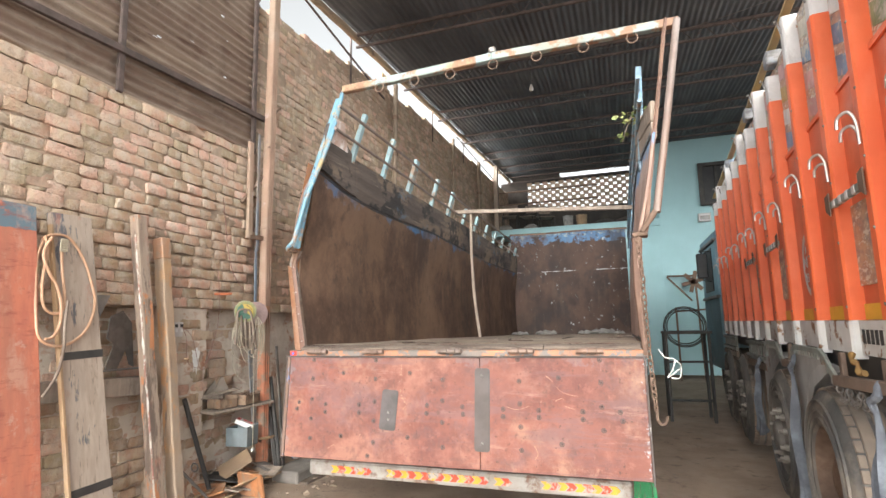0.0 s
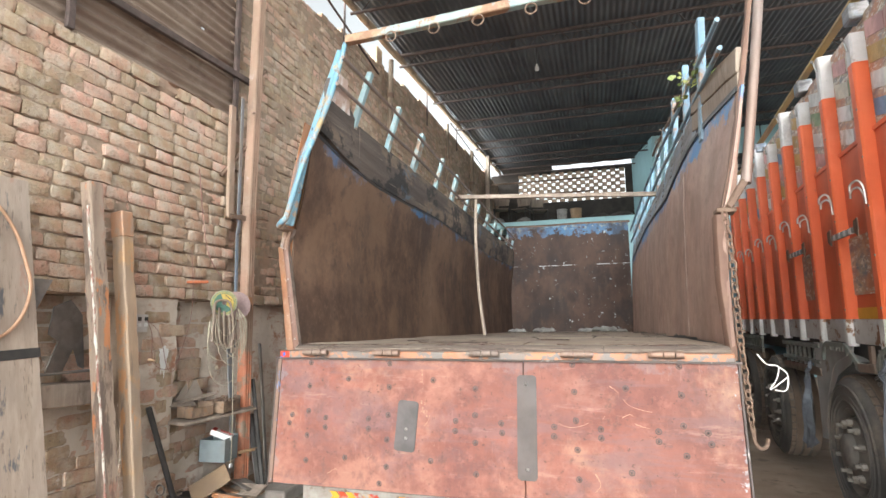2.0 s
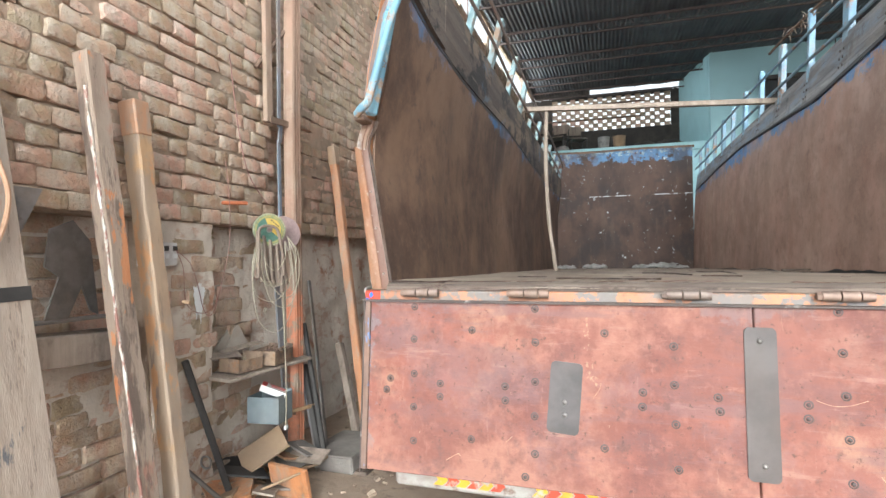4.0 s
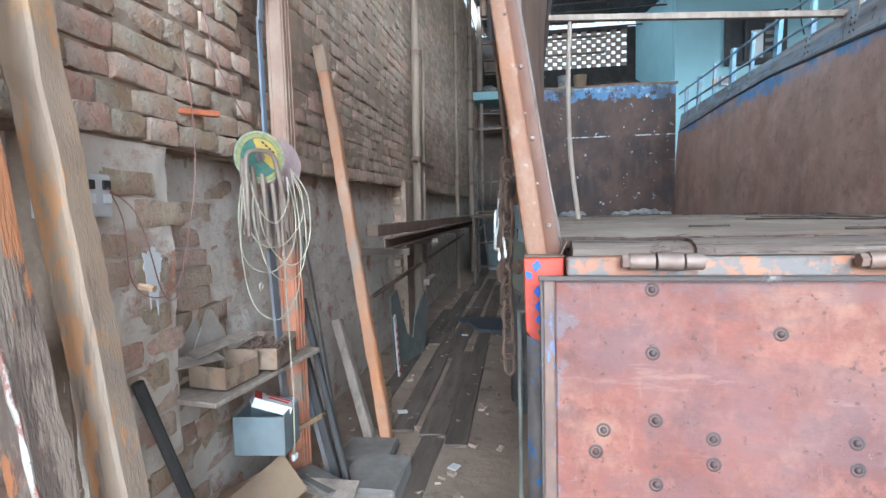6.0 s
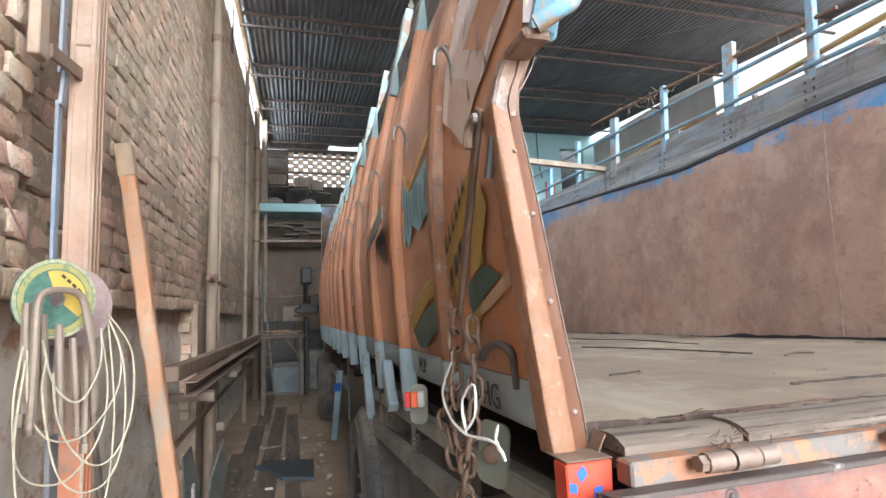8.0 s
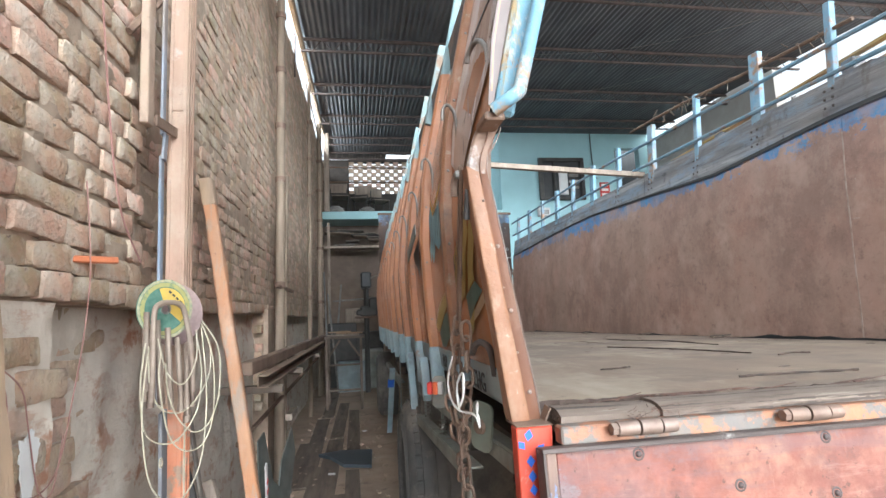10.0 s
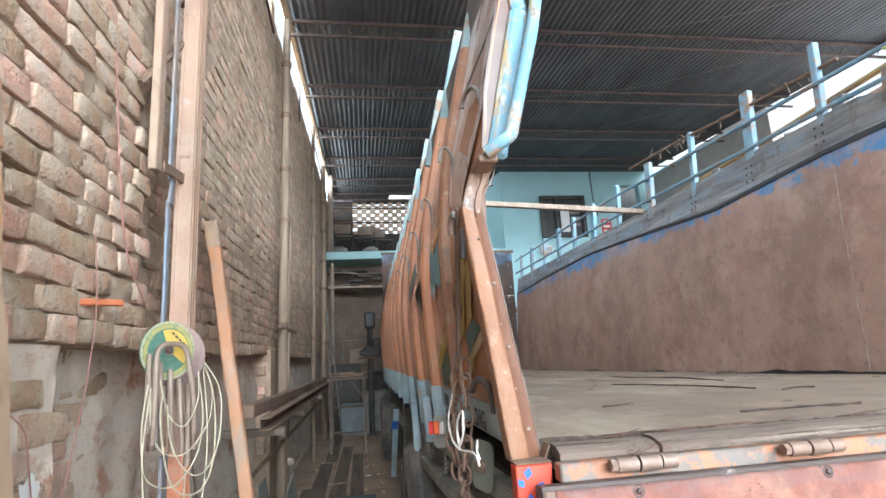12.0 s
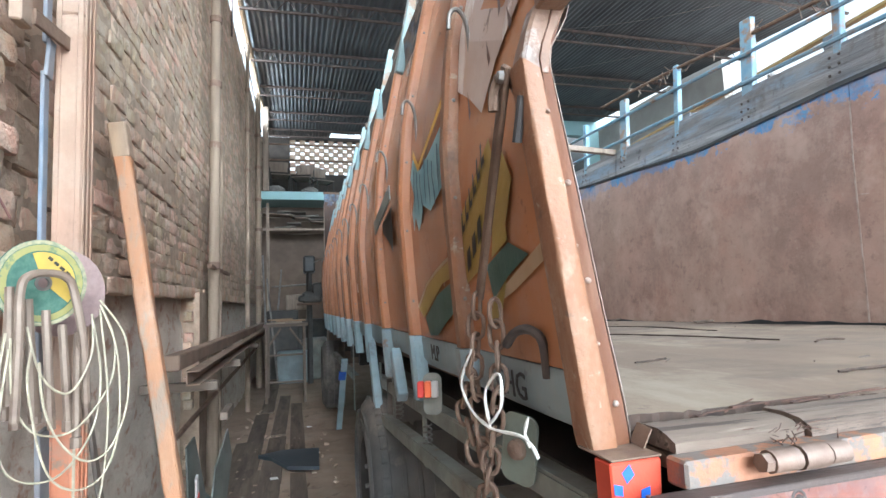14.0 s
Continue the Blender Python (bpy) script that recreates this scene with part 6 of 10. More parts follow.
opart("headboard", bm, M_ORANGE_DEEP)


def red_rib(y, z0, z1, w, dx=0.0):
    bm = bmesh.new()
    pr = ((0.09, -0.5), (0.01, -0.5), (0.0, -0.36), (0.0, 0.36), (0.01, 0.5), (0.09, 0.5))
    a = [bm.verts.new((p + dx, y + q * w, z0)) for p, q in pr]
    b = [bm.verts.new((p + dx, y + q * w, z1)) for p, q in pr]
    for j in range(6):
        bm.faces.new((a[j], a[(j + 1) % 6], b[(j + 1) % 6], b[j]))
    bm.faces.new(a[::-1])
    bm.faces.new(b)
    return bm


for k, y in enumerate(RIBS):
    top = 2.92 + (0.12 if k % 2 else 0.0)
    w = 0.085 if k % 2 == 0 else 0.072
    rib = opart("rib", red_rib(y, 1.27, 2.74, w), M_ORANGE, None, "orange pressed steel rib")
    opart("rib_cap", red_rib(y, 2.741, top, w), M_WHITE, rib, "white painted rib top")
    opart("rib_foot", red_rib(y, 1.1, 1.269, w, -0.003), M_FOOT, rib, "white rib foot spotted with rust")
    for z in (1.33, 1.62, 1.9, 2.18, 2.46):
        bm = bmesh.new()
        lathe(bm, ((0.008, 0), (0.006, 0.004), (0.0005, 0.006)), 6, Matrix.Translation((0.001, y - w * 0.3, z)) @ Matrix.Rotation(radians(-90), 4, "Y"))
        opart("rivet", bm, M_STEEL, rib)
    zt = 2.07 if k % 2 else 2.03
    for dy, deep in ((-0.02, 0.0), (0.17, 0.062)):
        if k == len(RIBS) - 1 and dy > 0:
            continue
        bm = bmesh.new()
        x0, yh = deep - 0.008, y + dy
        tube(bm, spline([(x0, yh, zt - 0.12), (x0 - 0.004, yh, zt - 0.03), (x0 - 0.018, yh + 0.01, zt + 0.014), (x0 - 0.036, yh + 0.022, zt + 0.018), (x0 - 0.054, yh + 0.036, zt - 0.002), (x0 - 0.057, yh + 0.04, zt - 0.04)], 5), 0.007, 8)
        opart("hook", bm, M_CHROME, rib, "shiny bent rope hook", smooth=True)
    bm = bmesh.new()
    zt = top - 0.03
    tube(bm, spline([(-0.004, y, zt - 0.06), (-0.015, y, zt), (-0.03, y - 0.02, zt + 0.015), (-0.04, y - 0.04, zt - 0.01)], 4), 0.005, 6)
    opart("small_hook", bm, M_STEEL, rib, smooth=True)
for k in (0, 2, 4, 6, 9):
    bm = bmesh.new()
    box(bm, 0.01, 0.11, RIBS[k] - 0.06, RIBS[k] + 0.06, 3.0, 3.1, 0.01)
    opart("rail_block", bm, M_GREY_WOOD, None)
# yellow stripe, small windows with a sloped hood, round emblem
for y0, y1 in zip(RIBS[:6], RIBS[1:6]):
    bm = bmesh.new()
    box(bm, 0.058, 0.065, y0 + 0.045, y1 - 0.045, 1.272, 1.34)
    opart("stripe", bm, M_YELLOW, None, "yellow stripe above the lower band")
for y0 in (-0.29, 1.4, 2.46):
    bm = bmesh.new()
    box(bm, 0.056, 0.064, y0 + 0.0, y0 + 0.42, 1.42, 1.78)
    op = opart("hatch_picture", bm, M_ART, None, "small painted hatch")
    bm = bmesh.new()
    beam(bm, (0.0, y0 - 0.02, 1.8), (0.0, y0 + 0.4, 1.8), 0.035, 0.02, (0, 0, 1), 0.004)
    hood = opart("hood", bm, M_CHASSIS, op, "greenish striped bar above the hatch")
    for k in range(4):
        bm = bmesh.new()
        beam(bm, (-0.0015, y0 + 0.05 + 0.09 * k, 1.8), (-0.0015, y0 + 0.09 + 0.09 * k, 1.8), 0.037, 0.021, (0, 0, 1), 0.003)
        opart("stripe", bm, M_WHITE, hood)
    for ye in (y0 - 0.06, y0 + 0.4):
        bm = bmesh.new()
        plate(bm, [(0, -0.05), (0.06, -0.02), (0.06, 0.05), (0, 0.06)], 0.006, Matrix(((0, 0, 1, -0.012), (1, 0, 0, ye), (0, 1, 0, 1.8), (0, 0, 0, 1))))
        opart("end_plate", bm, M_RUST, hood)
bm = bmesh.new()
lathe(bm, ((0.11, 0), (0.11, 0.004), (0.085, 0.0045), (0.085, 0.003)), 24, Matrix.Translation((0.062, 0.92, 1.6)) @ Matrix.Rotation(radians(-90), 4, "Y") @ Matrix.Diagonal((1.7, 1.15, 1, 1)))
opart("emblem_ring", bm, M_WHITE, None, "pale oval painted ring")
for word, dz, size in (("ALL", 0.07, 0.075), ("INDIA", -0.015, 0.1), ("PERMIT", -0.1, 0.075)):
    opart("lettering", lettering(word, size, Matrix(((0, 0, -1, 0.061), (-1, 0, 0, 0.92), (0, 1, 0, 1.6 + dz), (0, 0, 0, 1)))), M_WHITE, None, "white painted word")
# plain bars where the band carried a painted code
for k in range(6):
    bm = bmesh.new()
    box(bm, 0.026, 0.031, -0.25 + 0.05 * k, -0.225 + 0.05 * k, 1.17, 1.23)
    opart("painted_bar", bm, M_DARKSTEEL)

# chassis, arches, wheels
for x in (0.7, 1.6):
    bm = bmesh.new()
    box(bm, x - 0.04, x + 0.04, RY0 + 0.2, 7.5, 0.75, 1.0, 0.01)
    opart("chassis_rail", bm, M_DARKSTEEL)
bm = bmesh.new()
box(bm, 0.05, 2.3, RY0 + 0.1, RY1, 1.0, 1.12)
opart("bed_frame", bm, M_DARKSTEEL)
M_FENDER = surface("pale_grey_mudguard", (0.55, 0.55, 0.54), (0.46, 0.46, 0.45), (0.17, 0.15, 0.13), 0.7, scale=4, bump=0.1, wear=(0.2, 0.14, 0.1), wear_at=0.66)
M_OCHRE = surface("dull_ochre_rope", (0.4, 0.24, 0.06), (0.3, 0.17, 0.05), (0.2, 0.12, 0.06), 0.9, scale=20, bump=0.3)
M_BROWN_RAIL = surface("dusty_brown_rail", (0.2, 0.14, 0.105), (0.15, 0.1, 0.075), (0.25, 0.2, 0.16), 0.75, scale=9, bump=0.2)
# barred guards between the axles
for y0, y1 in ((2.3, 3.35), (4.25, 5.6)):
    guard = None
    for z, h in ((1.075, 0.035), (0.955, 0.03), (0.885, 0.06)):
        bm = bmesh.new()
        beam(bm, (0.0, y0, z), (0.0, y1, z - 0.01), 0.03, h, (1, 0, 0))
        rough_up(bm, 0.003, 4)
        guard = opart("guard_rail", bm, M_CHASSIS if h != 0.06 else M_BROWN_RAIL, None, "greenish grey barred side guard")
    for k in range(int((y1 - y0) / 0.13)):
        bm = bmesh.new()
        box(bm, 0.0, 0.02, y0 + 0.05 + 0.13 * k, y0 + 0.085 + 0.13 * k, 0.87, 1.085, 0.003)
        opart("guard_bar", bm, M_CHASSIS, guard)
# curved mudguards behind the rear wheels
for yc in (0.57, 1.72):
    bm = bmesh.new()
    rows = []
    for i in range(13):
        a = radians(-8 + 112 * i / 12)
        rows.append([(x, yc + 0.56 * math.cos(a) + 0.01 * math.sin(9 * x + i), 0.46 + 0.58 * math.sin(a) + 0.008 * math.sin(7 * x + 2 * i)) for x in (-0.01, 0.15, 0.35, 0.6)])
    sheet(bm, rows, 0.006)
    opart("mudguard", bm, M_FENDER, None, "dusty pale grey mudguard", smooth=True)
    bm = bmesh.new()
    plate(bm, [(yc + 0.24, 0.9), (yc + 0.4, 0.76), (yc + 0.48, 0.58), (yc + 0.52, 0.42), (yc + 0.72, 0.4), (yc + 0.7, 1.1), (yc - 0.08, 1.1), (yc - 0.05, 1.0)], 0.005, Matrix(((0, 0, 1, -0.008), (1, 0, 0, 0), (0, 1, 0, 0), (0, 0, 0, 1))))
    opart("mudguard", bm, M_FENDER, None, "dusty pale grey valance")
# scalloped trims over the wheels, each a bent strip with a row of notches
for pts in (((1.27, 0.99), (1.21, 1.075), (1.13, 1.105), (0.55, 1.105), (0.45, 1.06), (0.31, 0.985)), ((2.2, 0.99), (2.16, 1.07), (2.09, 1.1), (1.74, 1.1), (1.66, 1.06), (1.52, 0.985))):
    bm = bmesh.new()
    for p, q in zip(pts, pts[1:]):
        beam(bm, (-0.018, p[0], p[1]), (-0.018, q[0], q[1]), 0.02, 0.038, (1, 0, 0))
    trim = opart("arch_trim", bm, M_CHASSIS, None, "greenish scalloped trim over the wheels")
    for p, q in zip(pts, pts[1:]):
        n = max(1, int(math.dist(p, q) / 0.055))
        for k in range(n):
            f = (k + 0.5) / n
            bm = bmesh.new()
            plate(bm, [(-0.02, 0.0), (0.02, 0.0), (0.012, -0.03), (-0.012, -0.03)], 0.004, Matrix(((0, 0, 1, -0.03), (1, 0, 0, p[0] + (q[0] - p[0]) * f), (0, 1, 0, p[1] + (q[1] - p[1]) * f - 0.008), (0, 0, 0, 1))))
            opart("scallop", bm, M_CHASSIS, trim)
for y0, z0, y1, z1 in ((0.31, 0.985, -0.75, 1.04), (1.52, 0.985, 1.27, 0.995)):
    bm = bmesh.new()
    beam(bm, (-0.015, y0, z0), (-0.015, y1, z1), 0.04, 0.05, (1, 0, 0))
    rough_up(bm, 0.003, 5)
    opart("guard_rail", bm, M_BROWN_RAIL, None, "dusty brown side rail")
for y, z1 in ((0.25, 1.12), (-0.3, 1.12), (1.38, 1.12)):
    bm = bmesh.new()
    box(bm, -0.012, 0.01, y - 0.025, y + 0.025, 0.99, z1, 0.004)
    opart("rail_hanger", bm, M_BROWN_RAIL, None, "rust-spotted hanger strap")
bm = bmesh.new()
tube(bm, spline([(-0.02, 0.02, 1.13), (-0.03, -0.0, 1.1), (-0.026, -0.05, 1.085), (-0.03, -0.08, 1.05), (-0.02, -0.11, 1.055)], 4), [0.011 + 0.004 * math.sin(i * 1.3) for i in range(17)], 7)
opart("tie_knot", bm, M_OCHRE, None, "yellow rope knot under the band", smooth=True)
# slack chain in three swags under the rail
for y0, y1 in ((0.24, 0.1), (0.1, -0.06), (-0.06, -0.22)):
    for k in range(7):
        f = (k + 0.5) / 7
        bm = bmesh.new()
        zz = 0.965 - 0.26 * f * (1 - f) + 0.02 * (0.44 - y0)
        slope = math.degrees(math.atan2(-0.26 * (1 - 2 * f), y1 - y0))
        lathe_ring = [(0.019 * math.cos(a), 0.011 * math.sin(a)) for a in [2 * math.pi * j / 12 for j in range(13)]]
        m = Matrix.Translation((-0.03, y0 + (y1 - y0) * f, zz)) @ Matrix.Rotation(radians(slope), 4, "X") @ Matrix.Rotation(radians(90 * (k % 2) + 20), 4, "Y")
        tube(bm, [m @ Vector((q, p, 0)) for p, q in lathe_ring], 0.004, 5)
        opart("chain_link", bm, M_STEEL, None, smooth=True)


M_HUB = surface("dusty_dark_hub", (0.17, 0.155, 0.14), (0.11, 0.1, 0.095), (0.24, 0.21, 0.18), 0.8, metal=0.2, scale=12, bump=0.3)
M_NUT = surface("dusty_wheel_nut", (0.36, 0.33, 0.29), (0.26, 0.23, 0.2), None, 0.7, metal=0.3, scale=15, bump=0.2)


def owheel(yc, x_out=-0.05, r=0.46):
    holder = thing("wheel", (x_out, yc, 0), "dusty black truck wheel with studded hub", "wheel", "wheels of the orange truck")
    BASES.pop(holder.name)
    holder.location = (0, 0, 0)
    holder.parent = orange
    wheel(holder, yc, x_out, r, 0.27, 1, M_HUB if yc > 1 else M_RUST, M_NUT, 0.045 if yc > 1 else 0.0, 10 if yc > 1 else 0)


for yc in (0.57, 1.72, 3.72, 4.95):
    owheel(yc)
for yc in (0.57, 1.72, 4.95):
    bm = bmesh.new()
    lathe(bm, ((0.26, 0), (0.46, 0), (0.46, 0.3), (0.26, 0.3)), 24, Matrix.Translation((1.95, yc, 0.46)) @ Matrix.Rotation(radians(90), 4, "Y"))
    opart("far_tyre", bm, M_RUBBER, None, smooth=True)

# ---- things along the brick wall ----
M_CABLE = surface("dirty_white_cable", (0.43, 0.38, 0.28), (0.33, 0.285, 0.21), None, 0.5, scale=30, bump=0.0)
M_RODS = surface("brown_bent_rods", (0.2, 0.145, 0.11), (0.14, 0.098, 0.074), (0.27, 0.21, 0.165), 0.6, metal=0.2, scale=20)
M_BLUEPIPE = surface("worn_blue_grey_pipe", (0.16, 0.2, 0.26), (0.22, 0.25, 0.3), (0.24, 0.18, 0.14), 0.55, metal=0.2, scale=9, wear=(0.25, 0.15, 0.1), wear_at=0.66)
M_STONE = surface("dusty_grey_stone", (0.27, 0.245, 0.22), (0.2, 0.18, 0.16), (0.16, 0.13, 0.11), 0.9, scale=8, bump=0.4)
M_DUSTSHEET = surface("dust_covered_sheet", (0.42, 0.37, 0.315), (0.35, 0.3, 0.255), (0.28, 0.2, 0.15), 0.9, scale=8, bump=0.3)
M_HOSE = surface("tan_rubber_hose", (0.5, 0.3, 0.19), (0.43, 0.25, 0.15), None, 0.5, scale=20, bump=0.0)
M_CARD = surface("brown_cardboard_scrap", (0.36, 0.24, 0.14), (0.3, 0.19, 0.11), (0.22, 0.15, 0.1), 0.9, scale=8)
M_RAG = surface("dirty_rag", (0.3, 0.28, 0.26), (0.2, 0.19, 0.18), None, 0.95, scale=12, bump=0.3)
M_PAPER = surface("white_print_card", (0.75, 0.74, 0.72), (0.7, 0.68, 0.66), None, 0.6, scale=10, bump=0.0)
M_PRINTRED = surface("red_print", (0.6, 0.05, 0.04), (0.5, 0.05, 0.04), None, 0.6, scale=10, bump=0.0)
M_GREYBLUE = surface("grey_blue_steel_box", (0.27, 0.33, 0.36), (0.22, 0.27, 0.3), (0.2, 0.19, 0.17), 0.6, metal=0.2, scale=7, bump=0.1)
M_TRAY = layered(surface("rusty_tin_tray", (0.29, 0.195, 0.145), (0.19, 0.125, 0.092), (0.36, 0.265, 0.165), 0.7, metal=0.2, scale=10, bump=0.2), (((1, 1, 1), 9.0, 0.5, 0.62, (0.09, 0.06, 0.048), 0.7), ((1, 1, 1), 16.0, 0.54, 0.64, (0.3, 0.15, 0.07), 0.6), ((1, 1, 1), 6.0, 0.56, 0.64, (0.4, 0.34, 0.24), 0.6)))
M_REDPLANK = surface("faded_red_plank", (0.52, 0.17, 0.1), (0.44, 0.14, 0.09), (0.36, 0.15, 0.1), 0.75, scale=7, stretch=(4, 4, 0.8), bump=0.25, wear=(0.5, 0.32, 0.25), wear_at=0.66, wear_scale=6,
                     patches=(("Z", 1.82, 1.86, (0.12, 0.17, 0.2), 0.35),))
layered(M_REDPLANK, (((2, 2, 1), 3.0, 0.5, 0.64, (0.5, 0.3, 0.22), 0.6), ((1, 1, 4), 8.0, 0.54, 0.66, (0.26, 0.07, 0.05), 0.6), ((1, 1, 1), 20.0, 0.6, 0.68, (0.2, 0.1, 0.07), 0.5)))
M_DISCYEL = surface("yellow_disc_label", (0.5, 0.34, 0.07), (0.42, 0.29, 0.07), None, 0.5, scale=20, bump=0.0)
M_DISCOLIVE = layered(surface("olive_disc_print", (0.3, 0.27, 0.1), (0.24, 0.23, 0.09), None, 0.6, scale=20, bump=0.0), (((1, 1, 1), 30.0, 0.55, 0.6, (0.1, 0.16, 0.1), 0.7),))
M_DISCRIM = surface("cream_disc_rim", (0.34, 0.31, 0.2), (0.2, 0.22, 0.15), None, 0.85, scale=90, bump=0.3)
M_DISCGRN = surface("green_disc_grit", (0.05, 0.115, 0.085), (0.08, 0.15, 0.115), None, 0.85, scale=60, bump=0.3)
M_DISCBRN = surface("mauve_brown_grit_disc", (0.3, 0.21, 0.2), (0.26, 0.18, 0.17), None, 0.85, scale=60, bump=0.2)
M_ALLEY = layered(surface("dirty_floor_board", (0.19, 0.142, 0.107), (0.138, 0.102, 0.077), (0.1, 0.075, 0.06), 0.9, scale=6, stretch=(4, 0.4, 4), bump=0.4), (((2, 0.4, 1), 4.0, 0.52, 0.64, (0.06, 0.045, 0.036), 0.6),))
M_WIRE = surface("pink_red_wire", (0.34, 0.18, 0.15), (0.28, 0.14, 0.12), None, 0.5, scale=30, bump=0.0)
M_PEGO = surface("orange_peg_paint", (0.55, 0.18, 0.08), (0.45, 0.14, 0.07), None, 0.6, scale=10)

# roof pole with its braces
pole = thing("roof_pole", (-3.2, 4.1, 0), "dull red brown steel pole standing against the brick wall", "pole")
bm = bmesh.new()
beam(bm, (-3.2, 4.11, 0), (-3.2, 4.075, 2.2), 0.07, 0.075, (1, 0, 0), 0.008)
beam(bm, (-3.2, 4.075, 2.195), (-3.2, 4.11, 4.6), 0.07, 0.072, (1, 0, 0), 0.008)
part("shaft", bm, M_POLE, pole)
for ex, ey in ((0.037, -0.028), (0.037, 0.028), (0.037, 0.0), (-0.026, -0.0395), (0.026, -0.0395)):
    bm = bmesh.new()
    beam(bm, (-3.2 + ex, 4.11 + ey, 0), (-3.2 + ex, 4.075 + ey, 2.2), 0.005 if ex > 0.03 else 0.014, 0.014 if ex > 0.03 else 0.005, (1, 0, 0), 0.002)
    beam(bm, (-3.2 + ex, 4.075 + ey, 2.195), (-3.2 + ex, 4.11 + ey, 4.6), 0.005 if ex > 0.03 else 0.014, 0.014 if ex > 0.03 else 0.005, (1, 0, 0), 0.002)
    part("lip", bm, M_POLE, pole)
for p0, p1 in (((-3.23, 4.06, 2.72), (-3.31, 3.86, 2.42)), ((-3.23, 4.12, 3.3), (-3.3, 4.36, 3.52))):
    bm = bmesh.new()
    tube(bm, [p0, p1], 0.014, 6)
    part("brace", bm, M_RUST, pole, smooth=True)
for z in (2.98, 0.31):
    bm = bmesh.new()
    beam(bm, (-3.16, 4.03, z), (-3.3, 4.2, z + 0.01), 0.015, 0.02, (0, 0, 1))
    part("tie_bar", bm, M_RUST, pole)
bm = bmesh.new()
beam(bm, (-3.14, 3.98, 0.345), (-3.1, 4.16, 0.335), 0.008, 0.022, (1, 0, 0), 0.001)
part("tie_bar", bm, M_TIMBER, pole)
bm = bmesh.new()
box(bm, -3.163, -3.16, 4.045, 4.115, 1.43, 1.485)
part("tape", bm, M_ORTIMBER, pole, "peeling orange paint patch")

drain = thing("wall_strip", (-3.25, 3.99, 1.3), "worn blue grey steel strip strapped beside the pole", "steel strip")
bm = bmesh.new()
beam(bm, (-3.235, 4.01, 1.1), (-3.235, 3.985, 2.0), 0.01, 0.03, (1, 0, 0), 0.002)
part("lower_strip", bm, M_BLUEPIPE, drain)
bm = bmesh.new()
beam(bm, (-3.228, 3.985, 1.985), (-3.225, 3.993, 2.09), 0.01, 0.034, (1, 0, 0), 0.002)
part("joint", bm, M_BLUEPIPE, drain)
bm = bmesh.new()
beam(bm, (-3.235, 3.99, 2.08), (-3.24, 3.99, 3.1), 0.01, 0.032, (1, 0, 0), 0.002)
part("upper_strip", bm, M_BLUEPIPE, drain)
bm = bmesh.new()
beam(bm, (-3.22, 3.88, 2.1), (-3.2, 4.08, 2.11), 0.01, 0.04, (1, 0, 0), 0.002)
part("strap", bm, M_RUST, drain)
bm = bmesh.new()
beam(bm, (-3.27, 3.93, 2.1), (-3.27, 3.91, 3.0), 0.03, 0.06, (1, 0, 0))
solid("timber_batten", bm, M_POLE, "old brown timber batten fixed beside the wall pipe", "batten")
bm = bmesh.new()
beam(bm, (-3.23, 4.14, 1.02), (-3.23, 4.14, 1.36), 0.03, 0.03, (1, 0, 0))
solid("steel_bar", bm, M_BLUEPIPE, "short blue painted bar behind the pole", "bar", "leaning bars")

# grinding discs on the pole
for name, c, r, mat, label in (("grinding_disc", (-3.125, 3.735, 1.43), 0.092, M_DISCGRN, "green grinding disc with a yellow label on a nail"),
                               ("sanding_disc", (-3.15, 3.9, 1.415), 0.105, M_DISCBRN, "mauve brown sanding disc hung behind")):
    disc = thing(name, c, label, "disc")
    m = Matrix.Translation(c) @ Matrix.Rotation(radians(-38), 4, "Z") @ Matrix.Rotation(radians(90), 4, "Y")
    bm = bmesh.new()
    lathe(bm, ((0.0115, 0), (r, 0), (r, 0.004), (0.0115, 0.004), (0.0115, 0)), 36, m)
    part("plate", bm, mat, disc)
    if mat is M_DISCGRN:
        bm = bmesh.new()
        lathe(bm, ((0.082, 0.0042), (0.082, 0.0052), (0.069, 0.0052), (0.069, 0.0042)), 36, m)
        part("rim_print", bm, M_DISCOLIVE, disc)
        bm = bmesh.new()
        lathe(bm, ((0.0915, 0.0042), (0.0915, 0.0049), (0.0835, 0.0049), (0.0835, 0.0042)), 36, m)
        part("rim_grit", bm, M_DISCRIM, disc, "cream gritty rim")
        bm = bmesh.new()
        for a0, a1 in ((50, 200),):
            pts = [(0.066 * math.cos(radians(a)), 0.066 * math.sin(radians(a))) for a in range(a0, a1 + 1, 10)]
            inner = [(0.013 * math.cos(radians(a)), 0.013 * math.sin(radians(a))) for a in range(a1, a0 - 1, -10)]
            plate(bm, pts + inner, 0.001, m @ Matrix.Translation((0, 0, 0.0045)))
        part("label", bm, M_DISCYEL, disc, "yellow printed sector")
        bm = bmesh.new()
        for k in range(4):
            a = radians(140)
            plate(bm, rounded(0.007, 0.011, 0.001, 1), 0.0008, m @ Matrix.Rotation(a, 4, "Z") @ Matrix.Translation((0.048, -0.024 + 0.016 * k, 0.0052)))
        part("print_bars", bm, M_BLACK, disc)
        bm = bmesh.new()
        lathe(bm, ((0.011, 0.002), (0.011, 0.0065), (0.017, 0.0065), (0.017, 0.004)), 20, m)
        part("bush", bm, M_STEEL, disc, smooth=True)

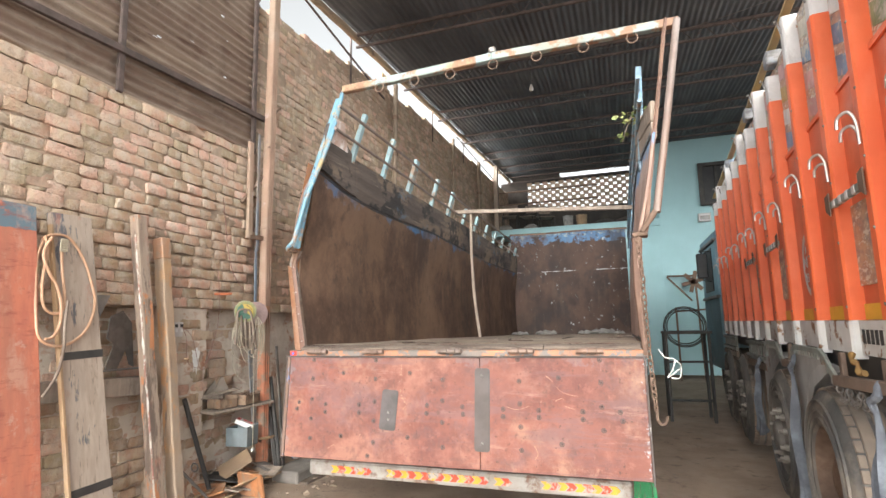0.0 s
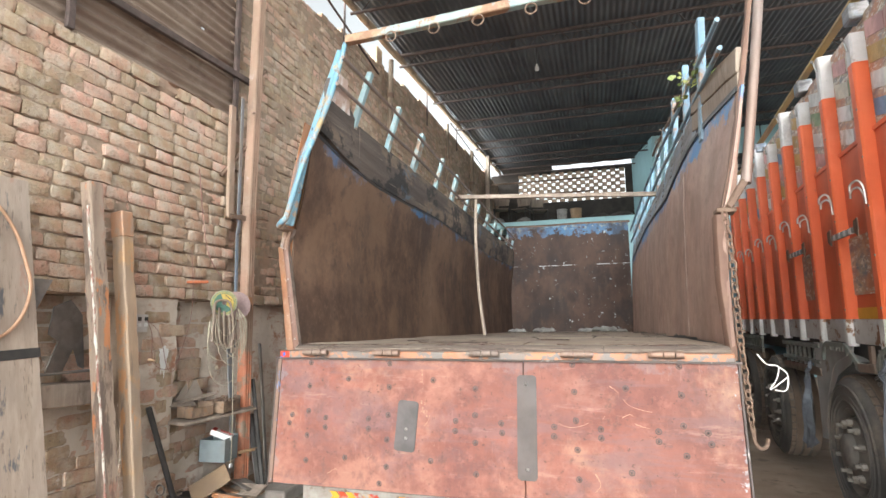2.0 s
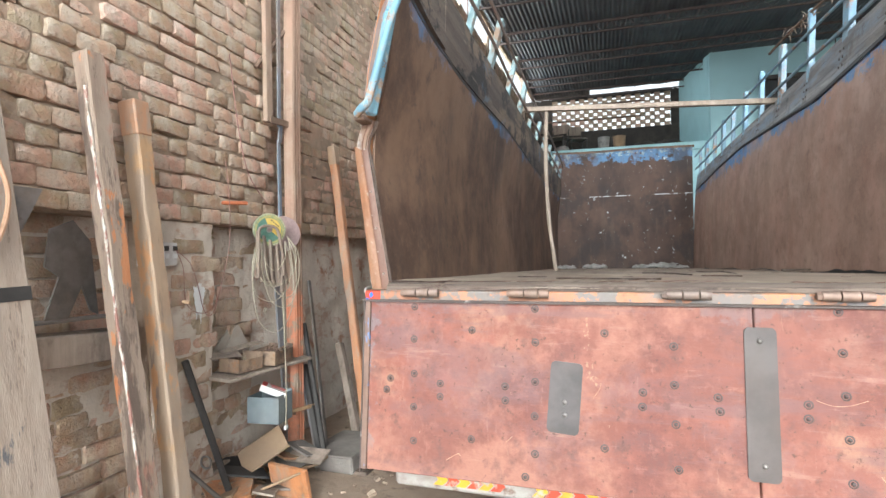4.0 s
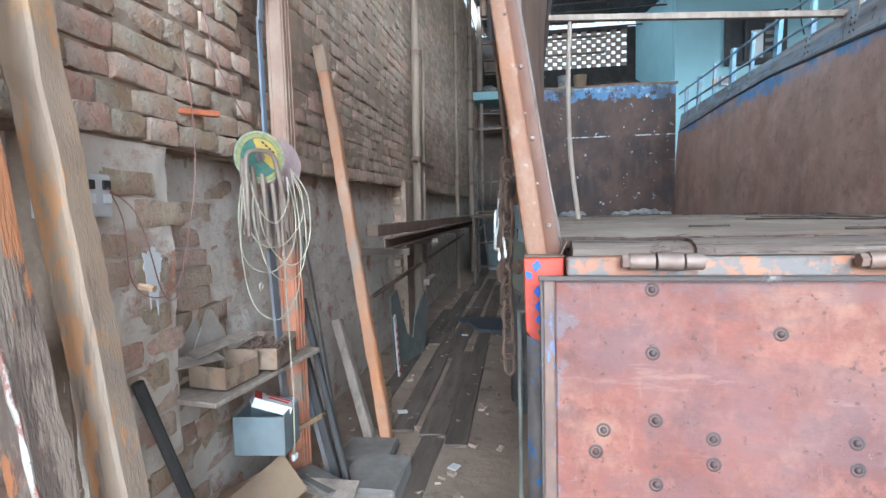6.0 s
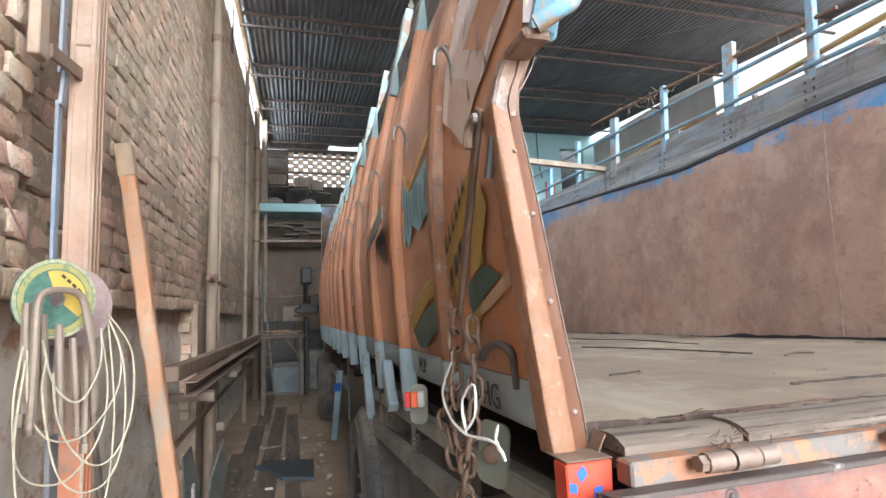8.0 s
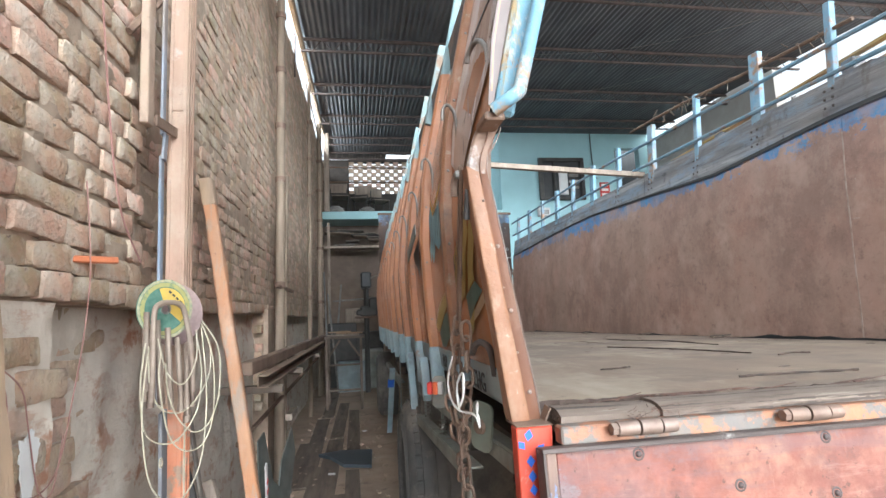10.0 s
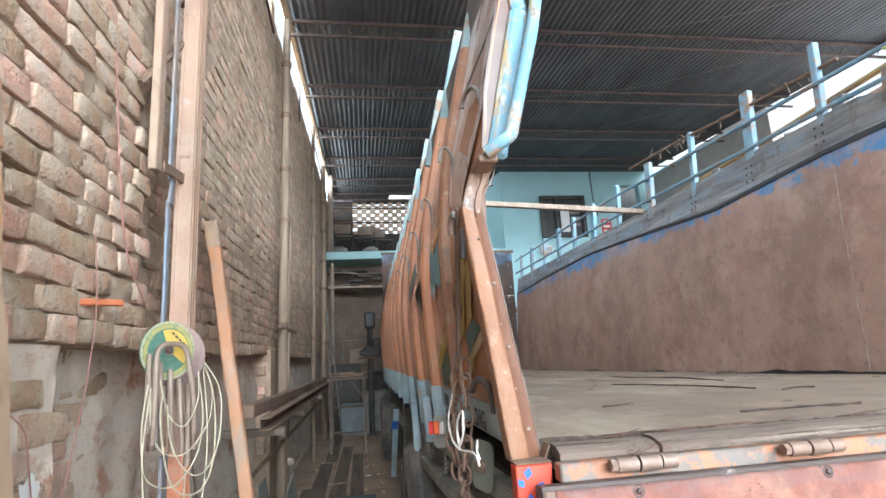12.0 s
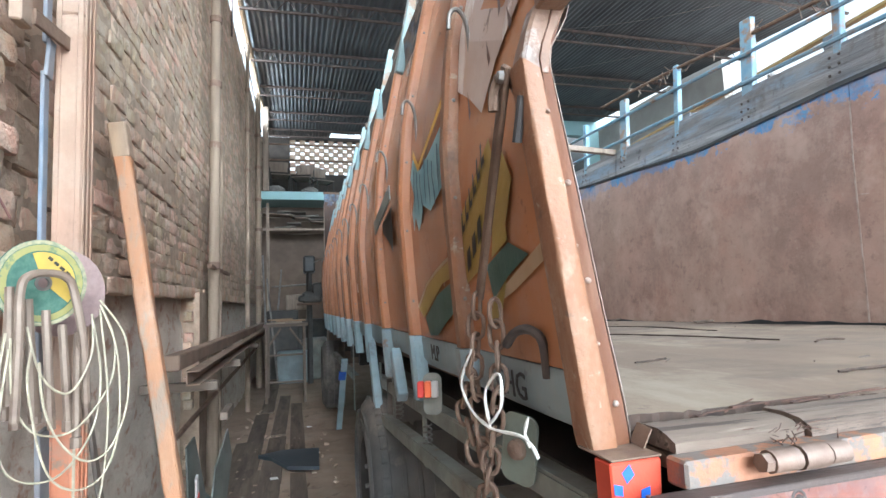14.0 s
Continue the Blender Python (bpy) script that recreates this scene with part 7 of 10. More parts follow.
# bundle of bent rods and loops of cable hung with the discs
rods = thing("bent_rods", (-3.12, 3.74, 1.4), "bundle of bent brown steel hooks hung on the pole", "rods")
for k in range(14):
    a = rng.uniform(-0.03, 0.03)
    y0, x0 = 3.725 + 0.0095 * (k - 6), -3.1 - 0.011 * (k % 3) + 0.0068 * (k - 6)
    drop = rng.uniform(0.17, 0.25)
    bm = bmesh.new()
    top = 1.44 - 0.008 * k
    if k == 9:
        pts = spline([(-3.12, 3.63, 1.16), (-3.12, 3.635, 1.3), (-3.122, 3.64, 1.41), (-3.115, 3.655, 1.44), (-3.095, 3.69, 1.448), (-3.075, 3.72, 1.44), (-3.065, 3.735, 1.41), (-3.05, 3.75, 1.3), (-3.045, 3.76, 1.17)], 5)
    else:
        pts = [(x0 - 0.012, y0, top - 0.02), (x0, y0 + a, top - 0.04 - drop)]
    tube(bm, pts, 0.0085, 8)
    part("rod", bm, M_RODS, rods, smooth=True)
    if k % 3 == 1 and k != 7:
        bm = bmesh.new()
        tube(bm, [(x0, y0 + a, top - 0.04 - drop), (x0, y0 + a, top - 0.062 - drop)], 0.0115, 8)
        part("nut", bm, M_RODS, rods)
cable = thing("cable_loops", (-3.1, 3.75, 1.2), "loops of dirty white electric cable hanging down", "cable")
loops = (((3.66, 1.33), (3.64, 1.2), (3.66, 1.07), (3.75, 1.03), (3.83, 1.1), (3.85, 1.22), (3.82, 1.36)),
         ((3.66, 1.32), (3.66, 1.2), (3.7, 1.13), (3.78, 1.12), (3.86, 1.2), (3.87, 1.3), (3.83, 1.38)),
         ((3.65, 1.3), (3.63, 1.12), (3.66, 0.93), (3.75, 0.86), (3.83, 0.95), (3.85, 1.15), (3.82, 1.37)),
         ((3.67, 1.34), (3.69, 1.24), (3.74, 1.2), (3.79, 1.27), (3.8, 1.36)),
         ((3.8, 1.38), (3.83, 1.27), (3.835, 1.1), (3.81, 1.01), (3.76, 1.0), (3.71, 1.06), (3.67, 1.22), (3.665, 1.3)),
         ((3.79, 1.39), (3.84, 1.3), (3.845, 1.16), (3.82, 1.07), (3.78, 1.05), (3.73, 1.1), (3.69, 1.18), (3.67, 1.27)))
for k, loop in enumerate(loops):
    bm = bmesh.new()
    tube(bm, spline([(-3.085 + 0.008 * k + 0.01 * math.sin(i) + (y - 3.75) * 0.6, 3.715 + (y - 3.75) * 0.95, z) for i, (y, z) in enumerate(loop)], 6), 0.0023, 6)
    part("loop", bm, M_CABLE, cable, smooth=True)
bm = bmesh.new()
tube(bm, spline([(-3.08, 3.82, 1.37), (-3.08, 3.8, 1.1), (-3.085, 3.82, 0.8), (-3.09, 3.84, 0.5), (-3.1, 3.85, 0.3)], 6), 0.003, 6)
tail = part("tail", bm, M_CABLE, cable, smooth=True)
bm = bmesh.new()
tube(bm, [(-3.1, 3.66 + 0.011 * math.cos(a), 0.985 + 0.013 * math.sin(a)) for a in [k * math.pi / 6 for k in range(12)]], 0.003, 5, closed=True)
part("knot", bm, M_CABLE, cable, smooth=True)
bm = bmesh.new()
box(bm, -3.11, -3.095, 3.84, 3.87, 0.275, 0.3, 0.003)
part("plug", bm, M_PAPER, cable)
bm = bmesh.new()
beam(bm, (-3.17, 3.87, 1.1), (-3.2, 4.0, 0.35), 0.012, 0.05, (1, 0, 0), 0.002)
solid("steel_strip", bm, M_BLUEPIPE, "leaning blue grey steel strip by the pole", "bar", "leaning bars")
bm = bmesh.new()
plate(bm, [(0.0, 0.0), (0.13, -0.01), (0.17, 0.08), (0.09, 0.22), (0.07, 0.22), (-0.02, 0.05)], 0.006, Matrix.Translation((-3.4, 3.7, 0.66)) @ Matrix(((0.2, 0, 1, 0), (1, 0, 0, 0), (0, 1, 0.2, 0), (0, 0, 0, 1))))
solid("steel_offcut", bm, M_DUSTSHEET, "dusty grey sheet offcut leaning above the trays", "offcut")

# shelf with two scrap trays
shelf = thing("scrap_shelf", (-3.25, 3.78, 0.62), "rough plank shelf nailed between pier and pole", "shelf")
bm = bmesh.new()
beam(bm, (-3.27, 3.48, 0.632), (-3.19, 4.13, 0.645), 0.2, 0.02, (1, 0, 0), 0.003)
rough_up(bm, 0.006, 6)
part("plank", bm, M_GREYPLANK, shelf)


def tray(c, w, d, h, turn, fill):
    t = thing("scrap_tray", c, "rusty open tin tray of metal scraps" if fill else "rusty open tin tray, nearly empty", "tray", "trays on the shelf")
    m = Matrix.Translation(c) @ Matrix.Rotation(radians(turn), 4, "Z")
    for x0, x1, y0, y1, z0, z1 in ((-w, w, -d, d, 0, 0.004), (-w, -w + 0.004, -d, d, 0, h), (w - 0.004, w, -d, d, 0, h * 0.9), (-w, w, -d, -d + 0.004, 0, h), (-w, w, d - 0.004, d, 0, h * 1.2)):
        bm = bmesh.new()
        box(bm, x0, x1, y0, y1, z0, z1, 0.001, m)
        part("side", bm, M_TRAY, t)
    if fill:
        bm = bmesh.new()
        for k in range(160):
            p = m @ Vector((rng.uniform(-w, w) * 0.85, rng.uniform(-d, d) * 0.85, h * rng.uniform(0.5, 1.05)))
            box(bm, -0.006, 0.006, -0.009, 0.009, -0.003, 0.003, 0, Matrix.Translation(p) @ Euler((rng.random() * 6, rng.random() * 6, rng.random() * 6)).to_matrix().to_4x4())
        ob = part("scrap_fill", bm, M_RUST, t, "small rusty metal scraps")
        ob["kind"] = "stuff"


tray((-3.245, 3.645, 0.655), 0.075, 0.085, 0.075, -8, False)
tray((-3.2, 3.86, 0.66), 0.08, 0.105, 0.08, 6, True)
for c, r in (((-3.3, 3.72, 0.765), (8, -6, 74)), ((-3.33, 3.56, 0.745), (20, 4, 66))):
    bm = bmesh.new()
    box(bm, -0.13, 0.13, -0.03, 0.03, -0.004, 0.004, 0.002, pose(*c, *r))
    rough_up(bm, 0.006, 9)
    solid("scrap_board", bm, M_GREYPLANK, "broken grey scrap of board on the shelf", "scrap", "scraps on the shelf")
bm = bmesh.new()
plate(bm, [(-0.09, 0), (0.1, -0.02), (0.05, 0.16)], 0.006, Matrix.Translation((-3.42, 3.68, 0.7)) @ Matrix(((0.2, 0, 1, 0), (1, 0, 0, 0), (0, 1, 0, 0), (0, 0, 0, 1))))
solid("steel_triangle", bm, M_DUSTSHEET, "dusty triangular steel offcut leaning on the wall", "offcut")

steel_box = thing("steel_box", (-3.22, 3.9, 0.32), "grey blue steel box tied to the pole", "box")
m = pose(-3.22, 3.92, 0.32, 0, 0, 6)
for x0, x1, y0, y1, z0, z1 in ((-0.1, 0.1, -0.14, 0.02, 0, 0.006), (-0.1, -0.095, -0.14, 0.02, 0, 0.15), (0.094, 0.1, -0.14, 0.02, 0, 0.16), (-0.1, 0.1, -0.14, -0.135, 0, 0.15), (-0.1, 0.1, 0.014, 0.02, 0, 0.17)):
    bm = bmesh.new()
    box(bm, x0, x1, y0, y1, z0, z1, 0.001, m)
    part("panel", bm, M_GREYBLUE, steel_box)
carton = thing("printed_carton", (-3.2, 3.88, 0.48), "small white and red printed carton in the box", "carton")
cm = pose(-3.19, 3.86, 0.495, 0, 24, 28)
bm = bmesh.new()
box(bm, -0.075, 0.075, -0.045, 0.045, -0.018, 0.018, 0.001, cm)
part("body", bm, M_PAPER, carton)
for x0, x1, y0, y1 in ((-0.074, -0.045, -0.044, 0.044), (-0.03, 0.07, 0.02, 0.036), (-0.02, 0.06, -0.008, 0.006)):
    bm = bmesh.new()
    box(bm, x0, x1, y0, y1, 0.018, 0.0195, 0, cm)
    part("print_bar", bm, M_PRINTRED, carton)

# leaning timbers in the alley
for name, p0, p1, w, h, mat, label in (
        ("steel_flat", (-3.03, 4.2, 0.0), (-3.24, 4.33, 1.12), 0.035, 0.012, M_STEEL, "grey steel flat leaning on the wall"),
        ("timber_offcut", (-3.05, 4.65, 0.0), (-3.27, 4.8, 0.62), 0.06, 0.05, M_GREYPLANK, "short grey timber offcut leaning on the wall"),
        ("steel_pipe", (-3.0, 4.08, 0.0), (-3.2, 4.2, 0.58), 0.035, 0.035, M_DARKSTEEL, "dark steel tube leaning behind the pole"),
        ("steel_pipe", (-3.06, 4.14, 0.0), (-3.22, 4.23, 0.5), 0.03, 0.03, M_BLUEPIPE, "blue grey steel tube leaning behind the pole"),
        ("steel_pipe", (-2.93, 4.02, 0.0), (-3.2, 4.2, 0.85), 0.025, 0.025, M_DARKSTEEL, "dark steel tube leaning behind the pole")):
    bm = bmesh.new()
    beam(bm, p0, p1, w, h, (0, 1, 0), 0.004)
    bmesh.ops.subdivide_edges(bm, edges=[e for e in bm.edges if e.calc_length() > 0.3], cuts=6)
    rough_up(bm, 0.003, 4)
    solid(name, bm, mat, label, "bar" if "steel" in name else "timber", "leaning bars")
bm = bmesh.new()
tube(bm, [(-3.28, 3.28, 0.77), (-3.18, 3.5, 0.0)], 0.017, 8)
solid("crowbar", bm, M_DARKSTEEL, "dark oily steel bar leaning on the brick pier", "bar", "leaning bars", smooth=True)
bm = bmesh.new()
tube(bm, [(-3.26, 3.22, 0.3), (-3.1, 3.42, 0.0)], 0.011, 6)
tube(bm, [(-3.2 + 0.03 * math.cos(a), 3.33 + 0.0 * a, 0.27 + 0.03 * math.sin(a)) for a in [k * math.pi / 7 for k in range(14)]], 0.006, 5, closed=True)
solid("ring_bar", bm, M_STEEL, "thin steel rod with a ring at its end", "bar", "leaning bars", smooth=True)
slab = bmesh.new()
box(slab, -3.0, -2.74, 3.98, 4.3, 0.0, 0.1, 0.012)
rough_up(slab, 0.006, 9)
solid("stone_block", slab, M_STONE, "dusty grey stone block on the dirt floor", "block", "blocks")
slab = bmesh.new()
box(slab, -3.12, -2.86, 4.32, 4.56, 0.0, 0.06, 0.012)
rough_up(slab, 0.008, 9)
solid("stone_block", slab, M_STONE, "low grey stone behind the block", "block", "blocks")
stack = bmesh.new()
for k in range(6):
    box(stack, -3.02 + rng.uniform(-0.01, 0.01), -2.98, 4.76, 4.86, 0.02 + 0.035 * k, 0.05 + 0.035 * k, 0.004)
solid("tin_stack", stack, M_TRAY, "small stack of paint tins by the wall", "tins")

M_POSTGREY = surface("weathered_brown_post", (0.24, 0.18, 0.13), (0.175, 0.13, 0.094), (0.27, 0.205, 0.15), 0.85, scale=6, stretch=(4, 4, 0.5), bump=0.3)
# steel channels stored along the alley
M_DGPLATE = surface("dark_green_sheet", (0.12, 0.14, 0.125), (0.085, 0.1, 0.09), (0.15, 0.13, 0.11), 0.65, metal=0.2, scale=8)
# alley timber, its dimness put into the brown
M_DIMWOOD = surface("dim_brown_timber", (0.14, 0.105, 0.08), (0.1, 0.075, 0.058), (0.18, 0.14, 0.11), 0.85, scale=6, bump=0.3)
M_CHANNEL = surface("dusty_rust_channel", (0.2, 0.125, 0.085), (0.14, 0.088, 0.062), (0.23, 0.165, 0.12), 0.8, scale=6, bump=0.2)
for x, y0, z0, y1, z1 in ((-3.21, 5.35, 1.1, 12.6, 1.06), (-3.13, 5.45, 1.01, 12.4, 0.99)):
    bm = bmesh.new()
    if x < -3.2:
        beam(bm, (x, y0, z0), (x, y1, z1), 0.075, 0.08, (1, 0, 0), 0.006)
        bmesh.ops.subdivide_edges(bm, edges=[e for e in bm.edges if e.calc_length() > 1], cuts=40)
        rough_up(bm, 0.005, 6)
        solid("long_timber", bm, M_CHANNEL, "long dusty brown timber stored along the wall", "timber")
        continue
    for dx, dz, w, h in ((0, 0.035, 0.07, 0.008), (0, -0.035, 0.07, 0.008), (-0.031, 0, 0.008, 0.062)):
        beam(bm, (x + dx, y0, z0 + dz), (x + dx, y1, z1 + dz), w, h, (1, 0, 0), 0.001)
    solid("steel_channel", bm, M_CHANNEL, "long rusty steel channel stored along the wall", "channel")
for y in (5.75, 7.0, 9.0, 11.0):
    bm = bmesh.new()
    beam(bm, (-3.45, y, 0.93), (-3.05, y, 0.93), 0.06, 0.05, (0, 1, 0))
    solid("wall_bracket", bm, M_DIMWOOD, "short timber bracket carrying the channels", "bracket", "channel brackets")
bm = bmesh.new()
tube(bm, [(-3.3, 5.55, 0.62), (-3.12, 9.6, 0.86)], 0.017, 8)
solid("steel_pipe", bm, M_RUST, "rusty pipe slanting along the wall", "pipe", "leaning bars", smooth=True)
for y, top, r in ((7.0, 5.05, 0.042), (7.3, 2.9, 0.02), (10.0, 5.2, 0.03), (12.1, 5.3, 0.05)):
    bm = bmesh.new()
    tube(bm, [(-3.26, y, 0), (-3.26, y + 0.1, top * 0.5), (-3.26, y + 0.22, top)], [r * 1.1, r, r * 0.9], 10)
    wall_post = thing("wall_post", (-3.26, y, 0), "weathered tan pole strapped against the brick wall", "post", "posts along the wall")
    part("shaft", bm, M_POSTGREY, wall_post, smooth=True)
    for z in (1.72, 2.75, 3.3, 3.9, 4.5):
        if z < top and r > 0.025:
            bm = bmesh.new()
            lathe(bm, ((r * 1.02, -0.03), (r * 1.22, -0.026), (r * 1.22, 0.026), (r * 1.02, 0.03)), 12, Matrix.Translation((-3.26, y + 0.22 * z / top - 0.02 * (z < top / 2), z)))
            part("clamp", bm, M_RUST, wall_post, "dark rusty clamp", smooth=True)
bm = bmesh.new()
beam(bm, (-3.25, 6.8, 1.7), (-3.25, 7.9, 1.7), 0.03, 0.03, (1, 0, 0))
solid("cross_piece", bm, M_RUST, "rusty bar tied across a wall post", "bar")
bm = bmesh.new()
box(bm, -3.2, -3.14, 6.95, 7.35, 0.5, 0.56, 0.005)
solid("timber_block", bm, M_GREYPLANK, "short timber block fixed low on the post", "block", "blocks")

striped = thing("striped_board", (-3.13, 5.6, 0), "narrow white board with red stripes leaning in the alley", "board")
bm = bmesh.new()
beam(bm, (-3.14, 5.68, 0.0), (-3.12, 5.5, 0.5), 0.012, 0.045, (1, 0, 0), 0.001)
part("board", bm, M_WHITE, striped)
for k in range(6):
    t = 0.1 + 0.13 * k
    bm = bmesh.new()
    beam(bm, (-3.1325 + 0.02 * t, 5.68 - 0.18 * t, 0.5 * t), (-3.1315 + 0.02 * t, 5.68 - 0.18 * (t + 0.05), 0.5 * (t + 0.05)), 0.004, 0.04, (1, 0, 0), 0)
    part("stripe", bm, M_PRINTRED, striped)
bm = bmesh.new()
plate(bm, [(0, 0), (0.5, 0.02), (0.62, 0.35), (0.55, 0.55), (0.35, 0.35), (0.3, 0.18), (0.2, 0.25), (0.05, 0.62), (-0.05, 0.58)], 0.01, Matrix(((0.25, 0, 1, -3.22), (0.97, 0, 0, 5.85), (0, 1, 0, 0.0), (0, 0, 0, 1))))
solid("steel_offcut", bm, M_DGPLATE, "dark green cut sheet steel leaning on the wall", "offcut")

# floor boards
BOARDS = ((-2.72, 4.7, -2.74, 6.35, 0.15), (-2.9, 4.75, -2.93, 7.2, 0.13), (-2.58, 4.6, -2.62, 7.0, 0.12), (-2.84, 6.2, -2.82, 8.3, 0.17), (-3.02, 6.6, -3.05, 9.6, 0.16), (-3.14, 5.2, -3.16, 8.2, 0.1),
          (-2.82, 8.4, -2.8, 10.9, 0.15), (-2.62, 7.7, -2.64, 10.2, 0.14), (-3.0, 9.7, -3.02, 12.4, 0.16), (-2.72, 4.0, -2.71, 4.66, 0.12))
for x0, y0, x1, y1, w in BOARDS:
    bm = bmesh.new()
    beam(bm, (x0, y0, 0.011), (x1, y1, 0.013), w, 0.02, (1, 0, 0), 0.003)
    bmesh.ops.subdivide_edges(bm, edges=[e for e in bm.edges if e.calc_length() > 0.09], cuts=5)
    rough_up(bm, 0.007, 5)
    solid("floor_board", bm, M_ALLEY, "dirty worn board laid on the dirt floor", "board", "boards on the floor")
bm = bmesh.new()
plate(bm, [(-2.96, 7.53), (-2.84, 7.4), (-2.7, 7.08), (-2.45, 6.98), (-2.43, 7.56), (-2.75, 7.62)], 0.03, Matrix.Translation((0, 0, 0.026)))
solid("steel_sheet", bm, surface("dark_blue_grey_sheet", (0.06, 0.075, 0.09), (0.09, 0.1, 0.11), None, 0.5, metal=0.3, scale=6), "dark blue grey steel sheet lying on boards", "sheet")
bm = bmesh.new()
for k in range(260):
    p = Vector((rng.uniform(-3.25, -2.3), rng.uniform(3.4, 10.0), 0.012))
    s = rng.uniform(0.006, 0.022)
    box(bm, -s, s, -s * 0.7, s * 0.7, -s * 0.4, s * 0.4, 0, Matrix.Translation(p) @ Euler((rng.uniform(-0.4, 0.4), rng.uniform(-0.4, 0.4), rng.random() * 6)).to_matrix().to_4x4())
solid("floor_rubble", bm, M_DIRT, "small stones and chips scattered on the floor", "rubble", kind="stuff")
for x, y, a in ((-2.95, 4.98, 20), (-2.55, 4.35, 70), (-2.8, 6.9, 10), (-2.5, 8.6, 40)):
    bm = bmesh.new()
    box(bm, -0.03, 0.03, -0.022, 0.022, 0, 0.004, 0.001, pose(x, y, 0.026, 4, 3, a))
    solid("paper_scrap", bm, M_PAPER, "crumpled white paper scrap on the floor", "paper", "paper scraps")

# heap of scraps below the box
for k in range(26):
    p = (rng.uniform(-3.42, -2.95), rng.uniform(3.45, 4.0), 0.03 + 0.012 * (k % 9))
    bm = bmesh.new()
    w, d = rng.uniform(0.05, 0.14), rng.uniform(0.04, 0.1)
    box(bm, -w, w, -d, d, -0.006, 0.006, 0.002, pose(*p, rng.uniform(-25, 25), rng.uniform(-25, 25), rng.uniform(0, 180)))
    solid("scrap_piece", bm, (M_CARD, M_GREYPLANK, M_STONE, M_CARD, M_ORTIMBER, M_DARKSTEEL)[k % 6], "scrap of board and card in a floor heap", "scrap", "scraps in the heap")
bm = bmesh.new()
box(bm, -0.13, 0.13, -0.1, 0.1, -0.005, 0.005, 0.001, pose(-3.16, 3.72, 0.2, 22, -30, 40))
solid("card_sheet", bm, M_CARD, "bent sheet of brown cardboard on the heap", "cardboard", "scraps in the heap")
bm = bmesh.new()
box(bm, -0.13, 0.13, -0.012, 0.012, -0.09, 0.09, 0.003, pose(-2.92, 3.62, 0.09, 12, 0, -10))
solid("painted_board", bm, M_ORTIMBER, "orange painted board propped on the heap", "board", "scraps in the heap")

# ---- timbers leaning on the near wall ----
def plank(name, p0, p1, w, h, side, mat, label, category="timber"):
    bm = bmesh.new()
    beam(bm, p0, p1, w, h, side, 0.006)
    bmesh.ops.subdivide_edges(bm, edges=[e for e in bm.edges if e.calc_length() > 0.4], cuts=9)
    rough_up(bm, 0.004, 3.5)
    return solid(name, bm, mat, label, category, "timbers leaning on the wall")


plank("red_plank", (-2.94, 1.98, 0.0), (-3.2, 1.945, 1.98), 0.2, 0.05, (0, 1, 0), M_REDPLANK, "faded red plank with a blue grey end leaning upright")
M_SMEARED = layered(surface("paint_smeared_plank", (0.42, 0.335, 0.265), (0.34, 0.265, 0.21), (0.36, 0.29, 0.24), 0.85, scale=7, stretch=(5, 5, 0.4), bump=0.3, fine=50),
                    (((3, 3, 0.5), 3.0, 0.58, 0.62, (0.06, 0.075, 0.1), 0.8), ((2, 2, 0.6), 3.4, 0.57, 0.64, (0.36, 0.13, 0.09), 0.5), ((2, 2, 0.6), 2.7, 0.6, 0.66, (0.16, 0.24, 0.18), 0.5), ((8, 8, 0.1), 6.0, 0.58, 0.64, (0.14, 0.1, 0.08), 0.6)))
wide = thing("wide_plank", (-2.95, 2.52, 0), "grey weathered wide plank leaning on the brick wall", "timber", "timbers leaning on the wall")
bm = bmesh.new()
beam(bm, (-2.92, 2.352, 0.0), (-3.23, 2.27, 1.98), 0.25, 0.035, (0, 1, 0), 0.003)
for v in bm.verts:
    v.co += noise.noise_vector(v.co * 3) * 0.003
part("board", bm, M_SMEARED, wide)
for t in (0.2, 0.57):
    c = Vector((-2.92, 2.352, 0.0)).lerp(Vector((-3.23, 2.27, 1.98)), t)
    d = (Vector((-3.23, 2.27, 1.98)) - Vector((-2.92, 2.352, 0.0))).normalized()
    bm = bmesh.new()
    beam(bm, c, c + d * 0.045, 0.255, 0.043, (0, 1, 0), 0.001)
    part("band", bm, M_DARKSTEEL, wide, "dark steel band")
M_OLDWOOD = layered(surface("old_stained_timber", (0.3, 0.22, 0.165), (0.22, 0.15, 0.11), (0.36, 0.28, 0.22), 0.85, scale=6, stretch=(4, 4, 0.5), bump=0.5, fine=45),
                    (((2, 2, 0.7), 3.0, 0.53, 0.62, (0.34, 0.13, 0.085), 0.7), ((2, 2, 0.4), 4.0, 0.55, 0.62, (0.1, 0.07, 0.055), 0.8), ((3, 3, 0.6), 9.0, 0.62, 0.66, (0.05, 0.04, 0.035), 0.8), ((1.5, 1.5, 0.5), 4.0, 0.56, 0.585, (0.5, 0.19, 0.07), 0.8)))
M_CHIPPED = layered(surface("chipped_white_edge", (0.62, 0.58, 0.52), (0.5, 0.45, 0.38), None, 0.7, scale=12, bump=0.4), (((3, 3, 1), 8.0, 0.5, 0.54, (0.28, 0.1, 0.07), 0.85), ((2, 2, 1), 14.0, 0.55, 0.6, (0.22, 0.16, 0.12), 0.8)))


